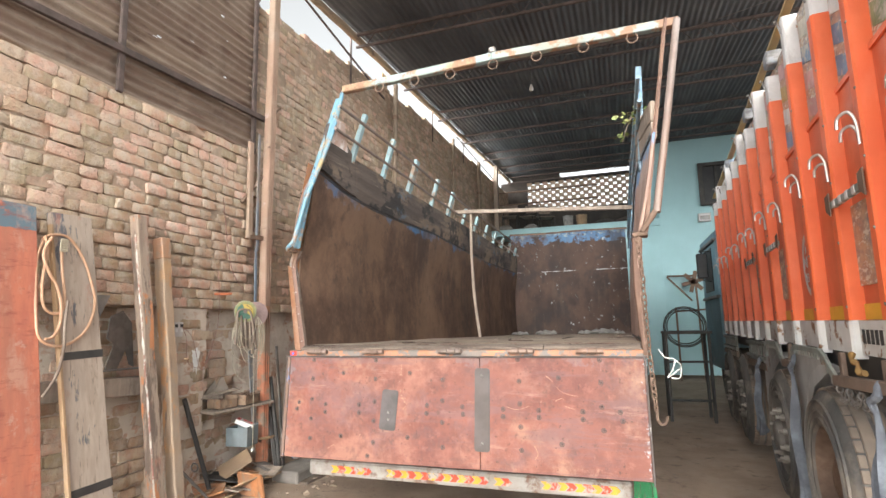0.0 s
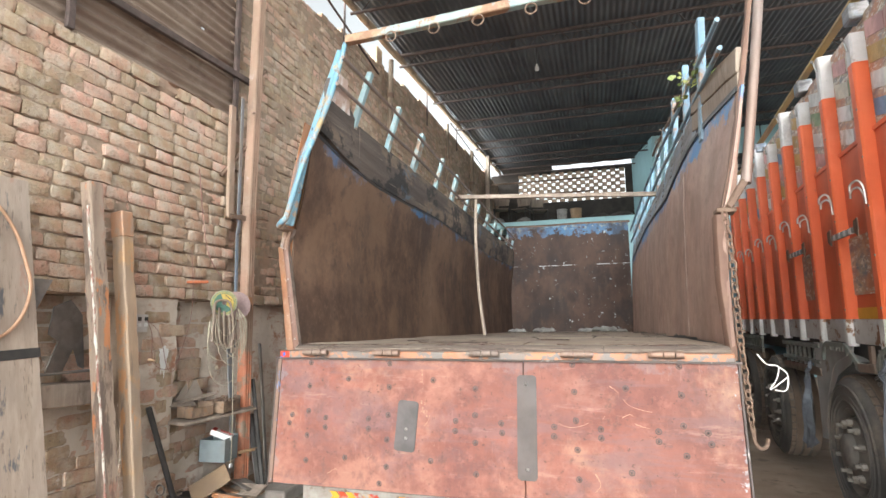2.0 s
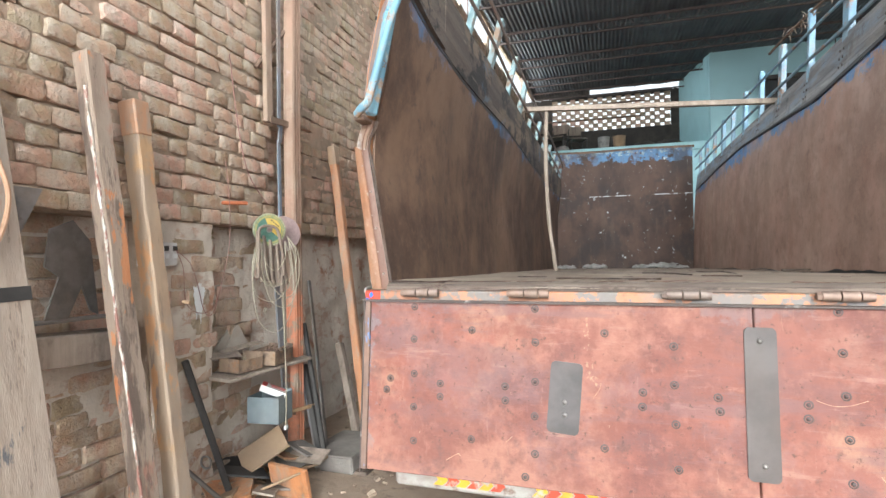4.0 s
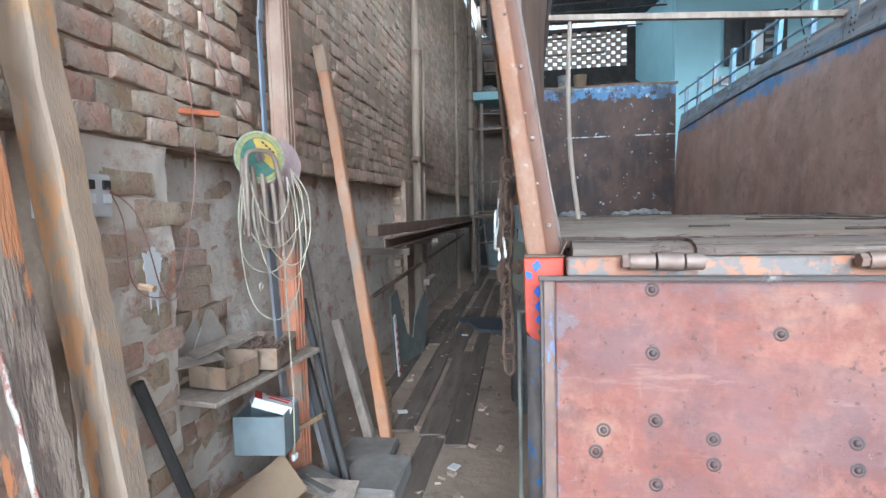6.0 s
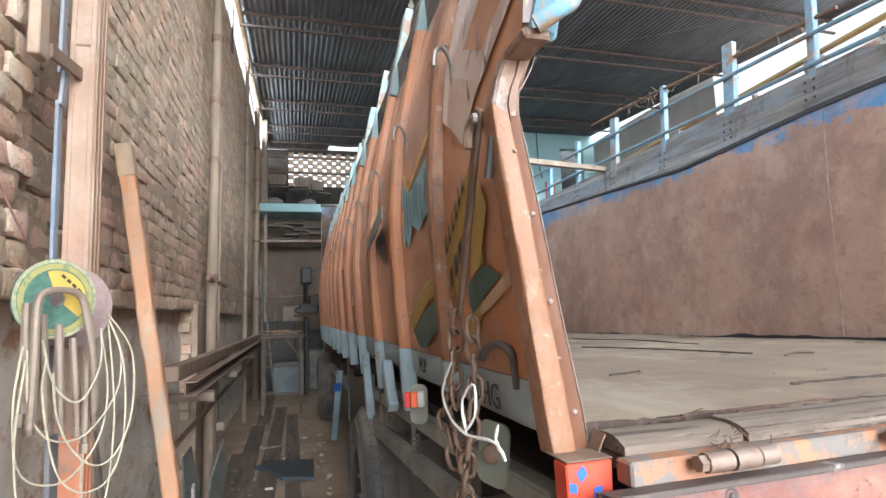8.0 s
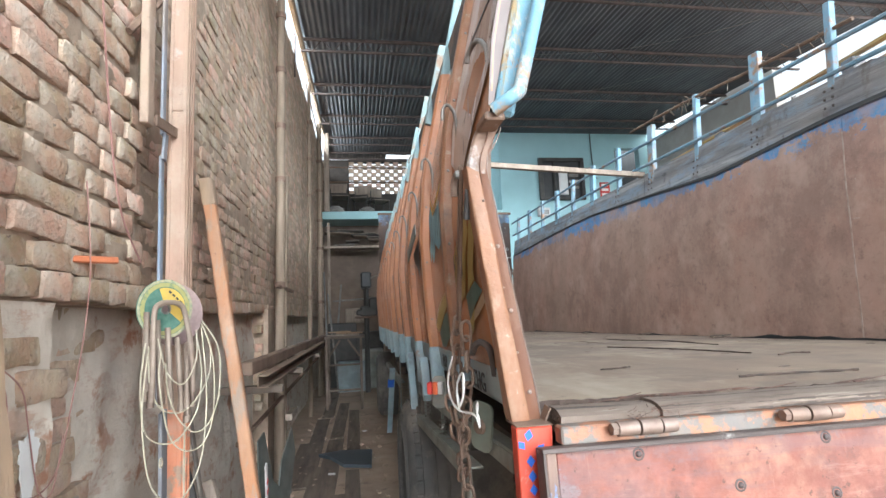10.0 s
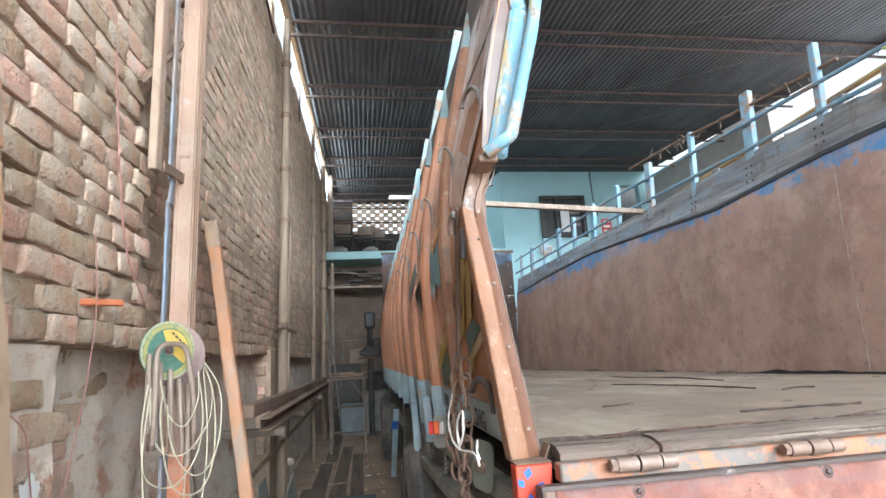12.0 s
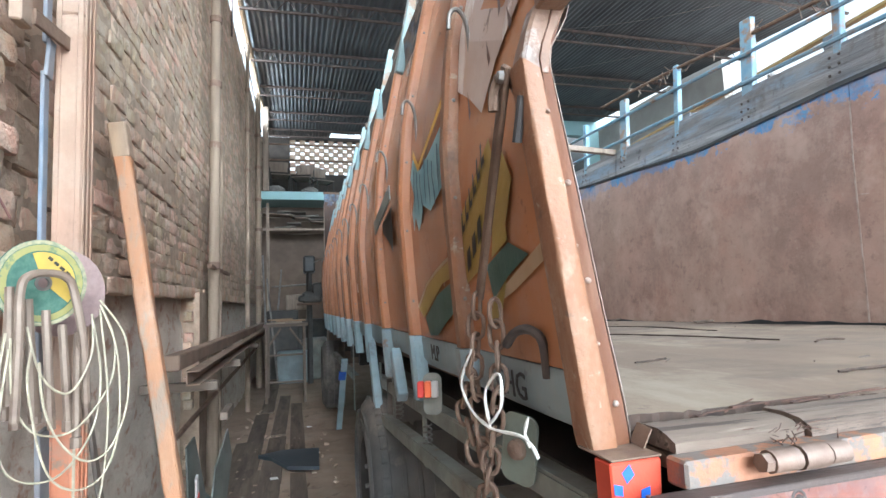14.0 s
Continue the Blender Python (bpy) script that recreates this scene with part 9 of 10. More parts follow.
# reflected sky laid on the panel as pale decals
decal([(3.096, 2.2), (3.1, 1.96), (3.2, 1.9), (3.34, 1.82), (3.42, 1.74), (3.5, 1.8), (3.6, 1.86), (3.6, 2.2)], M_GLARE, "sky glare painted pale on the side, scratched", out=0.0)
decal([(3.17, 2.412), (3.6, 2.412), (3.6, 2.6), (3.45, 2.82), (3.34, 2.82)], M_GLARE, "rear corner sheet painted pale as sky glare")
decal([(3.09, 2.2), (3.6, 2.2), (3.6, 2.215), (3.09, 2.215)], M_BLACK, "dark sheet joint", out=0.002)
decal([(3.09, 2.215), (3.6, 2.215), (3.6, 2.41), (3.17, 2.41)], M_GLARE, "upper strip painted pale as sky glare")
bm = bmesh.new()
rows = []
for k in range(13):
    z = 1.85 + 0.08 * k
    y = 3.094 if z < 2.22 else 3.094 + 0.4136 * (z - 2.22)
    rows.append([(side_at(y, z).x, y, z), (-2.205 + 0.225 * (z - 1.82) if z < 2.22 else -2.115 + 0.04 * (z - 2.22), y - 0.002, z)])
sheet(bm, rows, 0.004)
part("corner_flange", bm, M_MAUVE, outer, "pale turned edge of the side sheet", smooth=True)
for y0, z0, ln in ((3.33, 1.9, 0.1), (3.38, 1.82, 0.07), (3.45, 2.0, 0.12), (3.27, 1.84, 0.06), (3.5, 1.75, 0.08), (3.36, 2.12, 0.1)):
    decal([(y0, z0), (y0 - 0.01, z0 + 0.015), (y0 + 0.02, z0 + ln), (y0 + 0.012, z0 + ln * 0.5)], M_DENT, "dark scraped dent", out=0.001)
for word, y, z, size in (("CHG", 3.39, 1.172, 0.072), ("M.P", 3.96, 1.182, 0.066)):
    bm = lettering(word, size, Matrix(((0, 0, -1, 0), (-1, 0, 0, y), (0, 1, 0, z), (0, 0, 0, 1))))
    for v in bm.verts:
        v.co.x += side_at(v.co.y, v.co.z).x - 0.006
    part("lettering", bm, M_BLACK, outer, "dark hand-painted letters")

# creeper on the side rail
M_GREENLEAF = surface("fresh_green_leaf", (0.1, 0.17, 0.03), (0.16, 0.22, 0.05), (0.3, 0.28, 0.1), 0.5, scale=20, spread=0.35, island=True)
plant = thing("creeper", (0.1, 3.75, 2.6), "sprig of green creeper wound round the side posts", "plant")
bm = bmesh.new()
tube(bm, spline([(0.1, 3.72, 2.86), (0.07, 3.75, 2.8), (0.05, 3.78, 2.72), (0.0, 3.79, 2.62), (-0.03, 3.78, 2.52)], 5), 0.004, 5)
tube(bm, spline([(0.12, 3.73, 2.84), (0.09, 3.76, 2.76), (0.03, 3.8, 2.7), (-0.02, 3.82, 2.64)], 5), 0.003, 5)
tube(bm, spline([(0.08, 3.7, 2.8), (0.1, 3.75, 2.7), (0.06, 3.74, 2.6)], 5), 0.003, 5)
part("stem", bm, M_RODS, plant, smooth=True)
bm = bmesh.new()
for c, spread, count in (((0.01, 3.79, 2.7), 0.04, 16), ((0.09, 3.75, 2.74), 0.035, 12), ((-0.03, 3.78, 2.56), 0.035, 9)):
    for k in range(count):
        p = Vector(c) + Vector((rng.gauss(0, 0.8), rng.gauss(0, 0.5), rng.gauss(0, 0.7))) * spread
        s = rng.uniform(0.014, 0.03)
        m = Matrix.Translation(p) @ Euler((rng.random() * 6, rng.random() * 6, rng.random() * 6)).to_matrix().to_4x4()
        vs = [bm.verts.new(m @ Vector(q)) for q in ((0, -s, 0), (s * 0.6, -s * 0.2, s * 0.15), (s * 0.4, s * 0.5, 0.1 * s), (0, s, 0), (-s * 0.4, s * 0.5, 0.1 * s), (-s * 0.6, -s * 0.2, s * 0.15))]
        bm.faces.new(vs)
ob = part("leaves", bm, M_GREENLEAF, plant)
ob["kind"] = "stuff"
bm = bmesh.new()
for k in range(60):
    t = rng.random()
    p = Vector((0.1 + rng.gauss(0, 0.01), 4.3 + 1.9 * t, 2.87 + 0.17 * t + rng.gauss(0, 0.006)))
    tube(bm, [p, p + Vector((rng.gauss(0, 0.02), rng.gauss(0, 0.03), rng.gauss(-0.02, 0.03)))], 0.003, 4)
solid("dry_twigs", bm, M_RODS, "dry twigs caught along the side rail", "twigs", kind="stuff")
# rags and litter at the bulkhead, debris on the bed
CRACKS = (((-1.09, 4.92), (-1.03, 4.56), (-0.97, 4.27), (-0.925, 3.96)), ((-0.9, 3.84), (-0.787, 3.9), (-0.73, 3.87)), ((-1.715, 3.7), (-1.65, 3.715), (-1.583, 3.735)), ((-1.5, 3.3), (-1.3, 3.315), (-1.12, 3.3)), ((-0.6, 4.6), (-0.58, 5.2), (-0.62, 5.9)))
for c, s in (((-0.45, 10.3, 1.1), 0.22), ((-0.75, 10.35, 1.09), 0.16), ((-1.5, 10.3, 1.09), 0.2), ((-1.95, 10.0, 1.09), 0.16), ((-0.2, 10.2, 1.09), 0.12)):
    bm = bmesh.new()
    bmesh.ops.create_icosphere(bm, subdivisions=3, radius=1.0)
    for v in bm.verts:
        q = v.co.copy()
        v.co = Vector(c) + Vector((q.x * s, q.y * s * 0.6, max(q.z, -0.1) * s * 0.25)) + noise.noise_vector(q * 2.5) * s * 0.3
        v.co.z = max(v.co.z, bed_z(c[1]) + 0.008)
    solid("rag", bm, M_RAG, "crumpled grey rag on the truck bed", "rag", "rags on the bed", smooth=True)
bm = bmesh.new()
for k in range(60):
    p = Vector((rng.uniform(-2.1, -0.1), rng.uniform(3.3, 10.4), 0.0))
    p.z = bed_z(p.y) + 0.012
    tube(bm, [p, p + Vector((rng.uniform(-0.05, 0.05), rng.uniform(-0.05, 0.05), 0.0))], 0.0018, 4)
solid("bed_litter", bm, M_SILLWOOD, "wood splinters scattered on the bed", "litter", kind="stuff")
for pts in CRACKS:
    bm = bmesh.new()
    fine = spline([(x, y, bed_z(y) + 0.0105) for x, y in pts], 8)
    tube(bm, [(x + 0.006 * noise.noise(Vector((x * 30, y * 30, 1))), y + 0.008 * noise.noise(Vector((x * 30, y * 30, 2))), z + 0.009 * noise.noise(Vector((x * 2, y * 1.5, x > -0.916))) - 0.001) for x, y, z in fine], [0.0035 + 0.0025 * noise.noise(Vector((k * 0.7, pts[0][0], 0))) for k in range(len(fine))], 5)
    part("crack", bm, M_SPLITDARK, truck, "splintered crack in the bed sheet")
for x0, x1, y in ((-0.15, -0.03, 6.2), (-0.2, -0.03, 5.2), (-0.15, -0.03, 7.4)):
    bm = bmesh.new()
    beam(bm, (x0, y, bed_z(y) + 0.014), (x1, y + 0.05, bed_z(y) + 0.02), 0.025, 0.012, (0, 1, 0), 0.002)
    rough_up(bm, 0.008, 18)
    solid("wood_splinter", bm, M_SILLWOOD, "loose splintered strip of plywood on the bed", "splinter", "splinters on the bed")

# ---- end of the shed ----
bulb = thing("light_bulb", (-1.25, 8.0, 5.0), "bare bulb hanging from a roof purlin", "lamp")
bm = bmesh.new()
tube(bm, [(-1.25, 8.0, 5.38), (-1.25, 8.0, 5.06)], 0.012, 6)
part("cord", bm, M_DARKSTEEL, bulb)
bm = bmesh.new()
lathe(bm, ((0.001, 0.0), (0.025, 0.008), (0.036, 0.035), (0.03, 0.065), (0.018, 0.09), (0.018, 0.11)), 14, Matrix.Translation((-1.25, 8.0, 4.95)))
part("glass", bm, surface("milky_bulb_glass", (0.6, 0.55, 0.5), (0.55, 0.5, 0.45), None, 0.2, scale=5, bump=0.0), bulb, smooth=True)
for p0, p1 in (((-3.36, 4.6, 5.1), (-3.36, 7.0, 4.75)), ((-3.36, 5.95, 4.5), (-3.36, 5.95, 5.2)), ((-3.36, 9.2, 4.8), (-3.36, 9.2, 5.45)), ((-3.36, 11.3, 5.0), (-3.36, 11.3, 5.6)), ((-3.36, 10.8, 5.45), (-3.36, 14.8, 5.4))):
    bm = bmesh.new()
    tube(bm, [p0, p1], 0.014, 6)
    solid("roof_strut", bm, M_PURLIN, "thin rusty strut between wall top and roof", "strut", "roof struts", "structure", smooth=True)
bm = bmesh.new()
box(bm, -3.5, -3.39, 7.0, 7.2, 4.9, 5.2, 0.01)
solid("brick_stub", bm, M_BRICK_ONE, "short brick stub on the wall top", "brick stub")

tv = thing("wall_cabinet", (2.45, 13.95, 4.6), "open dark hatch with papers on the turquoise wall", "cabinet")
for x0, x1, z0, z1, y0, y1 in ((1.9, 3.03, 4.08, 5.1, 13.96, 14.0),):
    bm = bmesh.new()
    box(bm, x0, x1, y0, y1, z0, z1)
    part("back", bm, M_BLACK, tv)
for x0, x1, z0, z1 in ((1.88, 1.98, 4.06, 5.12), (2.95, 3.05, 4.06, 5.12), (1.98, 2.95, 5.03, 5.12), (1.98, 2.95, 4.06, 4.13), (2.25, 2.3, 4.13, 5.03)):
    bm = bmesh.new()
    box(bm, x0, x1, 13.88, 13.96, z0, z1, 0.005)
    part("frame", bm, M_DARKSTEEL, tv)
bm = bmesh.new()
box(bm, 2.4, 2.62, 13.93, 13.955, 4.2, 4.75)
part("paper", bm, M_PAPER, tv)
for k in range(4):
    bm = bmesh.new()
    box(bm, 2.66, 2.9, 13.93, 13.955, 4.35 + 0.15 * k, 4.42 + 0.15 * k)
    part("print_bar", bm, M_STEEL, tv)
poster = thing("poster", (3.6, 13.98, 4.3), "small red poster with pale lines on the wall", "poster")
bm = bmesh.new()
box(bm, 3.48, 3.74, 13.985, 13.998, 4.1, 4.52)
part("sheet", bm, M_PRINTRED, poster)
for k in range(3):
    bm = bmesh.new()
    box(bm, 3.52, 3.7, 13.98, 13.985, 4.18 + 0.12 * k, 4.24 + 0.12 * k)
    part("print_bar", bm, M_PAPER, poster)
light = thing("wall_floodlight", (1.94, 13.9, 3.74), "small white floodlight fixed to the turquoise wall", "lamp")
bm = bmesh.new()
box(bm, 1.8, 2.08, 13.85, 13.99, 3.66, 3.86, 0.01)
part("housing", bm, M_WHITE, light)
bm = bmesh.new()
box(bm, 1.83, 2.05, 13.845, 13.85, 3.69, 3.8)
part("glass", bm, M_STEEL, light)
bm = bmesh.new()
tube(bm, spline([(3.3, 13.96, 5.8), (3.32, 13.96, 5.0), (3.4, 13.96, 4.6)], 4), 0.012, 5)
solid("wall_wire", bm, M_DARKSTEEL, "dark cable hanging down the turquoise wall", "wire", "wires on the wall", smooth=True)
for y in (7.7, 9.5, 11.3):
    bm = bmesh.new()
    pts = [(-1.0 + 0.6 * k, y - 0.2 * k, roof_z(y - 0.2 * k) - 0.03 - 0.25 * math.sin(math.pi * k / 7)) for k in range(8)]
    tube(bm, spline(pts, 3), 0.004, 4)
    solid("roof_wire", bm, M_STEEL, "thin slack wire strung under the roof", "wire", "wires under the roof", smooth=True)

# things on the mezzanine
for x, y, tilt in ((-2.95, 14.5, 6), (-2.45, 14.7, -14), (-2.0, 15.0, 20)):
    ch = thing("steel_frame_chair", (x, y, 3.84), "stacked old steel frame chair on the mezzanine", "chair", "chairs on the mezzanine")
    m = Matrix.Translation((x, y, 3.84)) @ Matrix.Rotation(radians(tilt), 4, "Z")
    for sx in (-0.2, 0.2):
        bm = bmesh.new()
        tube(bm, [m @ Vector(p) for p in ((sx, -0.2, 0), (sx, -0.2, 0.44), (sx, 0.22, 0.44), (sx, 0.28, 0.85))], 0.014, 6)
        part("side_frame", bm, M_DARKSTEEL, ch, smooth=True)
        bm = bmesh.new()
        tube(bm, [m @ Vector(p) for p in ((sx, 0.25, 0), (sx, 0.15, 0.44))], 0.014, 6)
        part("leg", bm, M_DARKSTEEL, ch, smooth=True)
    bm = bmesh.new()
    box(bm, -0.21, 0.21, -0.22, 0.22, 0.44, 0.46, 0.004, m)
    part("seat", bm, M_GREYPLANK, ch)
    bm = bmesh.new()
    box(bm, -0.21, 0.21, 0.25, 0.27, 0.62, 0.85, 0.004, m)
    part("backrest", bm, M_GREYPLANK, ch)
for x, r in ((-1.34, 0.14), (-0.98, 0.15)):
    bm = bmesh.new()
    lathe(bm, ((0.001, 0.0), (r * 0.85, 0.0), (r, 0.34), (r * 1.05, 0.345), (r * 0.96, 0.35), (r * 0.9, 0.3), (0.001, 0.3)), 18, Matrix.Translation((x, 14.5, 3.84)))
    solid("plastic_bucket", bm, M_CARD if r > 0.145 else M_RAG, "dull pale bucket on the mezzanine edge", "bucket", "buckets on the mezzanine", smooth=True)
for x, y, s in ((-0.4, 14.8, 0.3), (-2.3, 14.15, 0.17), (-3.05, 14.25, 0.22), (0.2, 15.2, 0.4)):
    bm = bmesh.new()
    bmesh.ops.create_icosphere(bm, subdivisions=3, radius=1.0)
    for v in bm.verts:
        q = v.co.copy()
        v.co = Vector((x, y, 3.84 + s * 0.3)) + Vector((q.x * s, q.y * s * 0.7, q.z * s * 0.45)) + noise.noise_vector(q * 2) * s * 0.25
        v.co.z = max(v.co.z, 3.842)
    solid("cloth_bundle", bm, M_RAG if x < -1 else M_DARKWALL, "grey cloth bundle lying on the mezzanine", "bundle", "bundles on the mezzanine", smooth=True)
for z in (4.55, 4.9):
    bm = bmesh.new()
    tube(bm, [(-3.3, 14.05, z), (-0.5, 14.1, z)], 0.02, 6)
    solid("mezzanine_rail", bm, M_RUST, "rusty rail along the mezzanine edge", "rail", kind="structure")
bm = bmesh.new()
box(bm, -3.28, -3.16, 13.95, 14.1, 3.84, 5.7, 0.01)
solid("mezzanine_post", bm, M_GREYPLANK, "grey post at the mezzanine corner", "post", kind="structure")

# store shelf and junk below the mezzanine
store = thing("store_shelf", (-2.6, 14.3, 0), "dusty timber store shelf loaded with sheet offcuts", "shelf")
bm = bmesh.new()
box(bm, -3.3, -0.6, 14.05, 14.6, 3.0, 3.05)
part("board", bm, M_GREYPLANK, store)
for x in (-3.2, -2.0, -0.8):
    bm = bmesh.new()
    box(bm, x - 0.03, x + 0.03, 14.08, 14.14, 0, 3.6)
    part("upright", bm, M_GREYPLANK, store)
for k in range(14):
    bm = bmesh.new()
    x, w = rng.uniform(-3.0, -1.2), rng.uniform(0.15, 0.4)
    box(bm, x - w, x + w, 14.1, 14.5, 3.05 + 0.028 * k, 3.07 + 0.028 * k, 0.002, None)
    bmesh.ops.rotate(bm, verts=bm.verts, cent=(x, 14.3, 3.1), matrix=Matrix.Rotation(rng.uniform(-0.08, 0.08), 3, "Y"))
    solid("sheet_offcut", bm, (M_DARKSTEEL, M_STONE, M_GREYPLANK)[k % 3], "dusty sheet offcut stacked on the store shelf", "offcut", "offcuts on the shelf")
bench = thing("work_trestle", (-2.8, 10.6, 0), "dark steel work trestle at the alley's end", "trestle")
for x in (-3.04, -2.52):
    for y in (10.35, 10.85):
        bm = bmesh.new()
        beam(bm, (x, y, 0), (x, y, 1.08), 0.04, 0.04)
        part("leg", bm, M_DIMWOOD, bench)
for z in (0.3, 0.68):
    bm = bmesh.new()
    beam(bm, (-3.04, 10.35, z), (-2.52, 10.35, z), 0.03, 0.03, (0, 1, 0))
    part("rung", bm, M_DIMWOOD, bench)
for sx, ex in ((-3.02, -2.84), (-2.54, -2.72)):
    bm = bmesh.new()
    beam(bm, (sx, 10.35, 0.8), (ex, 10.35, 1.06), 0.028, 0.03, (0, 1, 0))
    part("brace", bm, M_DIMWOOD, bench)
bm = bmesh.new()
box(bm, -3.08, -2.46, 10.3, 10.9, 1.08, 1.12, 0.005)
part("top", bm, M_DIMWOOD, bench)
for x, y, z0, w, h, mat in ((-2.7, 12.6, 0, 0.28, 0.55, M_GREYBLUE), (-2.3, 12.9, 0, 0.22, 0.75, M_CHASSIS), (-2.9, 13.3, 0, 0.3, 1.3, M_DARKSTEEL), (-2.35, 13.4, 0, 0.3, 1.1, M_DARKSTEEL), (-2.62, 13.35, 1.3, 0.2, 0.3, M_GREYPLANK)):
    bm = bmesh.new()
    box(bm, x - w, x + w, y - 0.25, y + 0.25, z0, z0 + h, 0.02)
    rough_up(bm, 0.02, 3)
    solid("stored_crate", bm, mat, "dim dusty crate stored at the alley's end", "crate", "crates at the alley's end")
drill = thing("pillar_drill", (-2.4, 12.2, 0), "dark pillar drill standing at the alley's end", "machine")
bm = bmesh.new()
tube(bm, [(-2.4, 12.2, 0), (-2.4, 12.2, 2.2)], 0.05, 10)
part("column", bm, M_DARKSTEEL, drill, smooth=True)
bm = bmesh.new()
box(bm, -2.5, -2.3, 11.9, 12.35, 1.95, 2.25, 0.03)
part("head", bm, M_BLACK, drill)
bm = bmesh.new()
tube(bm, [(-2.4, 11.98, 1.95), (-2.4, 11.98, 1.65)], 0.03, 8)
part("spindle", bm, M_DARKSTEEL, drill, smooth=True)
bm = bmesh.new()
box(bm, -2.62, -2.2, 11.75, 12.3, 1.38, 1.42, 0.005)
part("table", bm, M_RUST, drill)
bm = bmesh.new()
for dx, dz, w, h in ((0.0, 1.42, 0.16, 0.2), (0.1, 1.5, 0.1, 0.26), (-0.14, 1.44, 0.08, 0.12)):
    box(bm, -2.36 + dx - w, -2.36 + dx + w, 11.85, 12.2, dz, dz + h, 0.03)
rough_up(bm, 0.03, 7)
part("vice", bm, M_DARKSTEEL, drill, "dark vice and belt guard on the table")
bm = bmesh.new()
tube(bm, [(-2.38, 11.93, 2.1), (-2.2, 11.9, 2.18), (-2.16, 11.9, 2.16)], 0.012, 6)
part("lever", bm, M_STEEL, drill, "bright feed lever", smooth=True)
bm = bmesh.new()
tube(bm, [(-3.05, 12.3, 1.73), (-2.2, 12.3, 1.77)], 0.016, 8)
solid("cross_pipe", bm, M_STEEL, "pale steel pipe fixed across the alley's end", "pipe", kind="structure", smooth=True)
for k, (x, y, z, ln, turn) in enumerate(((-2.8, 10.6, 1.125, 0.5, 12), (-2.7, 10.7, 1.15, 0.42, -8), (-2.85, 10.5, 1.175, 0.34, 30))):
    bm = bmesh.new()
    box(bm, -ln / 2, ln / 2, -0.06, 0.06, 0, 0.022, 0.003, pose(x, y, z - 0.005, 0, 0, turn))
    rough_up(bm, 0.004, 9)
    solid("board_offcut", bm, (M_GREYPLANK, M_CARD, M_TIMBER)[k], "short board offcut stacked on the trestle", "offcut", "offcuts on the trestle")
for p0, p1 in (((-3.1, 12.0, 0), (-3.2, 12.3, 2.3)), ((-2.95, 12.2, 0), (-3.15, 12.7, 1.9)), ((-3.1, 13.2, 0), (-2.9, 13.1, 2.1))):
    bm = bmesh.new()
    tube(bm, [p0, p1], 0.018, 6)
    solid("steel_pipe", bm, M_STEEL, "thin steel pipe stored at the alley's end", "pipe", "leaning bars", smooth=True)

# ---- between the trucks ----
table = thing("steel_table", (0.75, 8.4, -0.09), "tall dark steel work table between the trucks", "table")
for x in (0.45, 1.0):
    for y in (8.15, 8.6):
        bm = bmesh.new()
        beam(bm, (x, y, -0.09), (x, y, 1.1), 0.04, 0.04)
        part("leg", bm, M_DARKSTEEL, table)
bm = bmesh.new()
box(bm, 0.42, 1.04, 8.1, 8.65, 1.1, 1.14, 0.004)
part("top", bm, M_DARKSTEEL, table)
for z in (0.2, 0.72):
    bm = bmesh.new()
    beam(bm, (0.45, 8.15, z), (1.0, 8.15, z), 0.03, 0.03, (0, 1, 0))
    part("rung", bm, M_DARKSTEEL, table)
stand = thing("rod_stand", (1.35, 13.4, -0.09), "dark iron stand with a star-shaped handle", "stand")
for a, b in (((1.1, 13.5, -0.09), (1.1, 13.5, 1.6)), ((1.6, 13.4, -0.09), (1.55, 13.4, 2.1)), ((0.98, 13.8, 2.36), (1.6, 13.8, 2.35)), ((0.98, 13.8, 2.34), (1.5, 13.8, 1.75)), ((1.05, 13.4, 1.5), (2.0, 13.4, 1.55))):
    bm = bmesh.new()
    beam(bm, a, b, 0.04, 0.04, (0, 1, 0))
    part("bar", bm, M_RUST, stand)
for k in range(3):
    bm = bmesh.new()
    a = radians(60 * k + 15)
    beam(bm, (1.54 - 0.26 * math.cos(a), 13.7, 2.2 - 0.26 * math.sin(a)), (1.54 + 0.26 * math.cos(a), 13.7, 2.2 + 0.26 * math.sin(a)), 0.03, 0.09, (0, 1, 0))
    part("star_arm", bm, M_RUST, stand)
for r in (0.42, 0.38, 0.45):
    bm = bmesh.new()
    tube(bm, [(1.22 + r * math.cos(a), 13.2 - 0.1 * r, 1.15 + r * math.sin(a)) for a in [k * math.pi / 12 for k in range(24)]], 0.014, 5, closed=True)
    part("hoop", bm, M_DARKSTEEL, stand, smooth=True)
cab = thing("blue_truck_cab", (2.0, 9.9, -0.09), "weathered blue truck cab ahead of the orange body", "truck cab")
M_CABBLUE = surface("weathered_blue_cab_paint", (0.16, 0.3, 0.38), (0.2, 0.36, 0.44), (0.12, 0.2, 0.24), 0.5, scale=5, wear=(0.4, 0.4, 0.38), wear_at=0.64, wear_scale=4)
bm = bmesh.new()
box(bm, 1.32, 3.4, 9.0, 10.6, 0.5, 2.7, 0.05)
part("shell", bm, M_CABBLUE, cab)
bm = bmesh.new()
box(bm, 1.305, 1.325, 9.4, 10.2, 1.75, 2.45, 0.01)
part("window", bm, M_BLACK, cab)
for z in (1.62, 2.5):
    bm = bmesh.new()
    box(bm, 1.28, 1.33, 9.0, 10.5, z, z + 0.05, 0.01)
    part("moulding", bm, M_STEEL, cab)
bm = bmesh.new()
box(bm, 1.08, 1.24, 9.3, 9.38, 1.95, 2.35, 0.02)
mirror = part("mirror", bm, M_BLACK, cab, "black wing mirror")
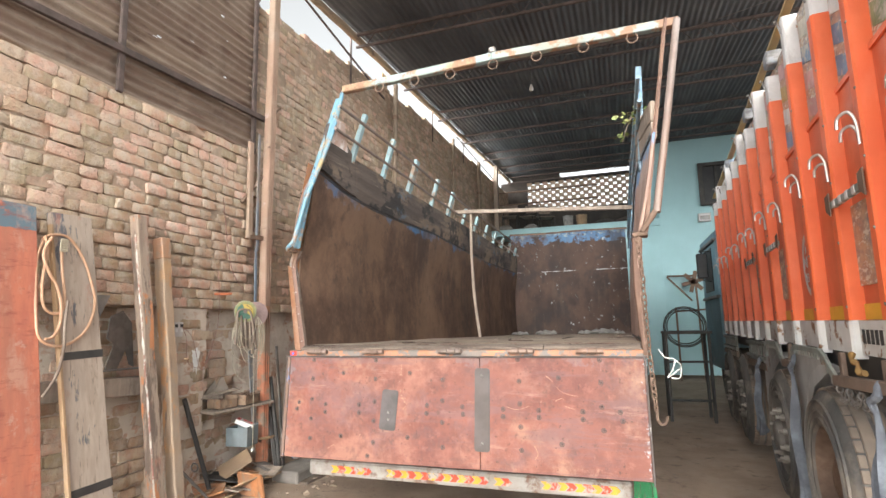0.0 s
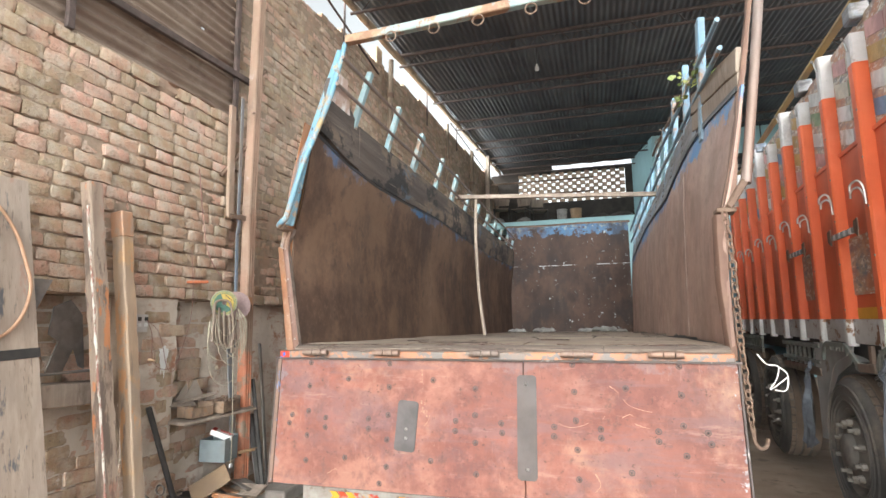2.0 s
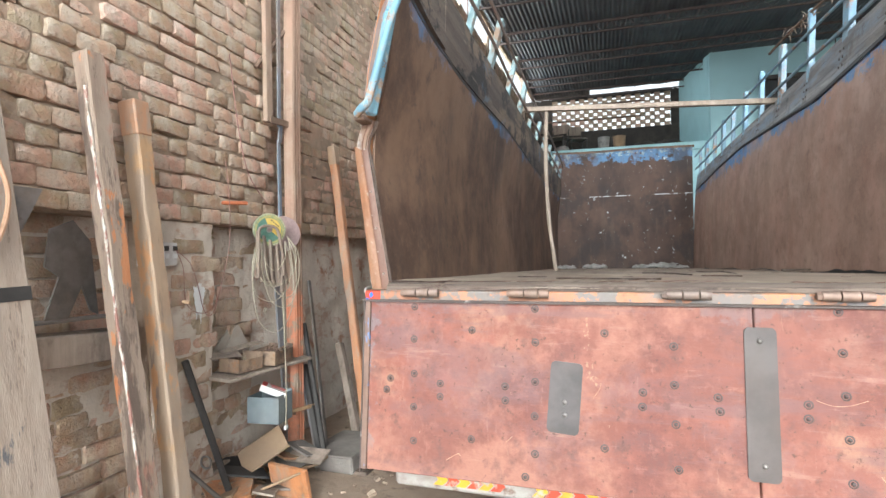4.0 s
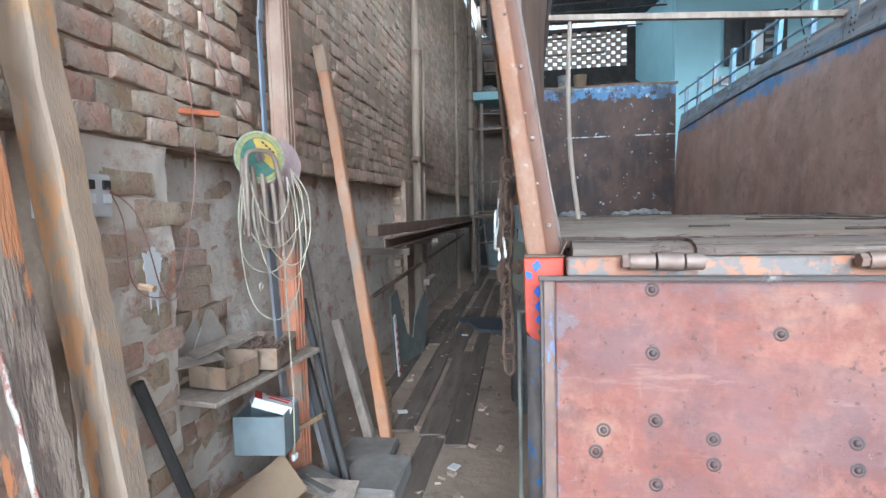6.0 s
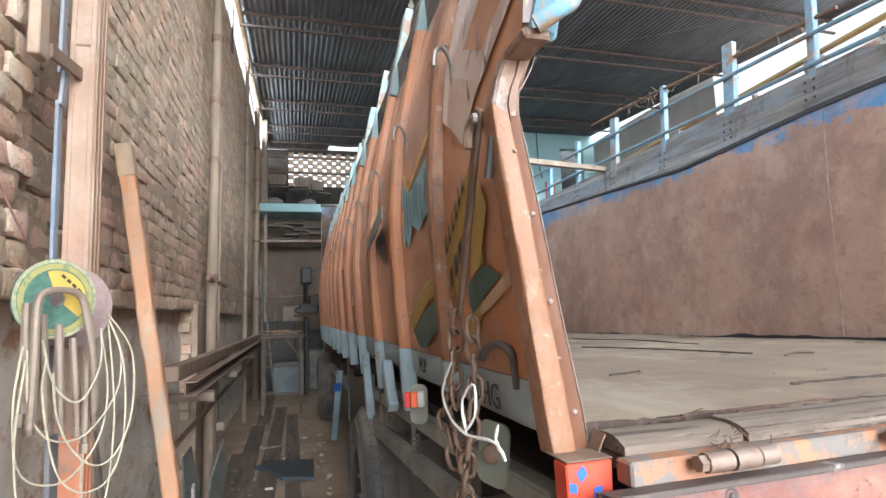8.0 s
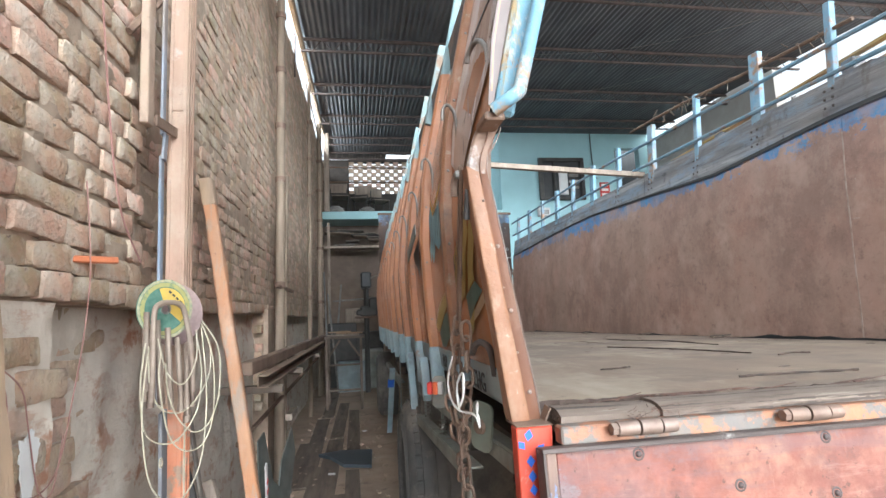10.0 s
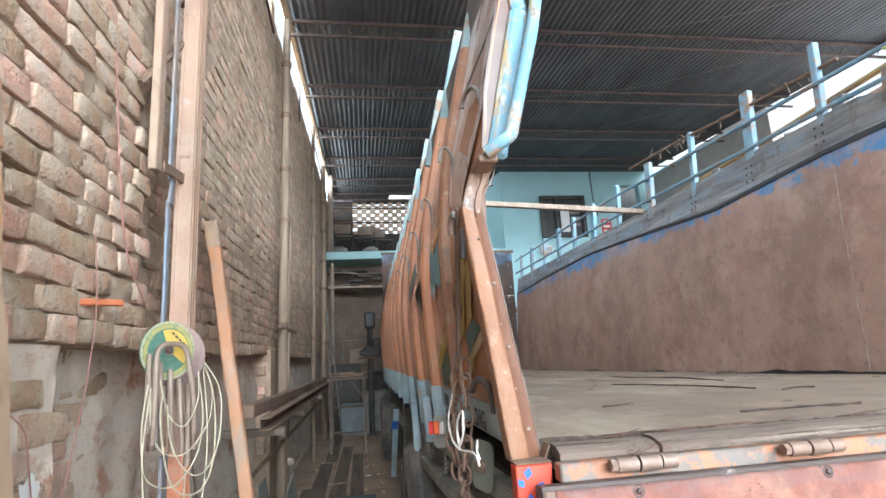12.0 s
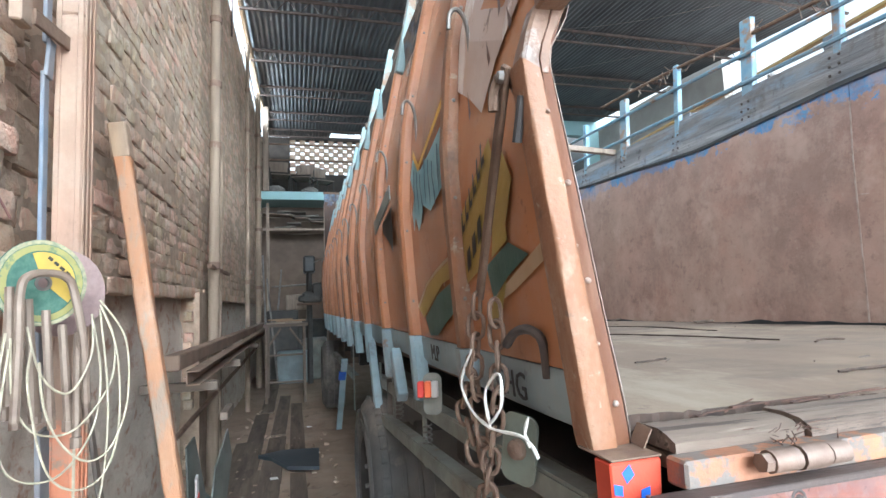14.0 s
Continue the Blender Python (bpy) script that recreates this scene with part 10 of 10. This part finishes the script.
bm = bmesh.new()
tube(bm, [(1.32, 9.5, 2.4), (1.16, 9.34, 2.38), (1.16, 9.34, 1.92), (1.32, 9.5, 1.9)], 0.012, 6)
part("mirror_arm", bm, M_DARKSTEEL, cab, smooth=True)
for x in (1.45, 3.1):
    bm = bmesh.new()
    lathe(bm, ((0.25, 0), (0.5, 0.0), (0.52, 0.05), (0.52, 0.22), (0.25, 0.22)), 24, Matrix.Translation((x, 9.8, 0.43)) @ Matrix.Rotation(radians(90), 4, "Y"))
    part("tyre", bm, M_RUBBER, cab, smooth=True)
# rags tied under the orange truck: a knot, then pleated cloth fanning out
M_BLUERAG = surface("grey_blue_rag", (0.19, 0.21, 0.24), (0.11, 0.12, 0.14), (0.09, 0.09, 0.1), 0.95, scale=10, bump=0.3)
for y, z1, z0, wide, lean in ((2.45, 0.9, 0.3, 0.12, 0.2), (1.1, 1.0, 0.12, 0.05, -0.03), (-0.3, 0.98, 0.3, 0.19, -0.02)):
    bm = bmesh.new()
    rows = []
    for i in range(15):
        f = i / 14
        w = 0.018 + wide * (0.25 + 0.75 * math.sin(min(f * 2.2, 1.57))) * min(1, max(0.0, f - 0.12) * 4)
        w *= 1 - 0.75 * max(0.0, f - 0.72) / 0.28
        rows.append([(-0.055 + 0.022 * math.sin(j * 1.9 + f * 2) * min(1, f * 3) + 0.01 * math.sin(f * 9), y + lean * f + w * (j / 8 - 0.5) + 0.01 * math.sin(f * 7), z1 + (z0 - z1) * f - 0.03 * math.sin(j * 2.3) * f) for j in range(9)])
    sheet(bm, rows, 0.004)
    rag = opart("hanging_rag", bm, M_BLUERAG, None, "pleated grey blue rag knotted to the side rail", smooth=True)
    bm = bmesh.new()
    tube(bm, spline([(-0.03, y + 0.015, z1 + 0.06), (-0.05, y - 0.02, z1 + 0.01), (-0.06, y + 0.02, z1 - 0.02), (-0.05, y, z1 - 0.07)], 4), [0.006, 0.011, 0.015, 0.013, 0.017, 0.018, 0.013, 0.017, 0.016, 0.013, 0.011, 0.008, 0.007], 7)
    rough_up(bm, 0.003, 30)
    opart("knot", bm, M_BLUERAG, rag, smooth=True)
for k in range(2):
    for j in range(9):
        bm = bmesh.new()
        c = Vector((0.0, 0.9 + 0.25 * k + 0.03 * j, 0.98 - 0.1 * math.sin(math.pi * j / 8)))
        tube(bm, [c + Vector((0.006 * math.sin(a) * (j % 2), 0.02 * math.cos(a), 0.011 * math.sin(a))) for a in [i * math.pi / 5 for i in range(10)]], 0.0035, 5, closed=True)
        opart("chain_link", bm, M_STEEL, None)
# green tinsel at the bumper's end
bm = bmesh.new()
for k in range(70):
    x, y = rng.uniform(-0.11, 0.0), rng.uniform(3.2, 3.3)
    tube(bm, [(x, y, 0.44), (x + rng.gauss(0, 0.01), y, 0.3), (x + rng.gauss(0, 0.02), y, rng.uniform(0.1, 0.25))], 0.0025, 4)
solid("tinsel_fringe", bm, surface("green_tinsel", (0.02, 0.16, 0.06), (0.03, 0.22, 0.08), None, 0.3, scale=20, bump=0.0), "green tinsel fringe hanging at the bumper end", "fringe", kind="stuff")

# ---- the nearest bricks, one by one ----
variants = {}
for x, yc, zc, length, tilt in single_bricks:
    key = (length, rng.randrange(5))
    if key not in variants:
        variants[key] = mesh_from("brick", brick_shape(length, COURSE - 0.012, 0.06, str(key)), BRICK_QUADS, M_BRICK_ONE)
    ob = new("brick", variants[key])
    ob.parent = wall_left
    ob.matrix_basis = pose(x, yc, zc, tilt)
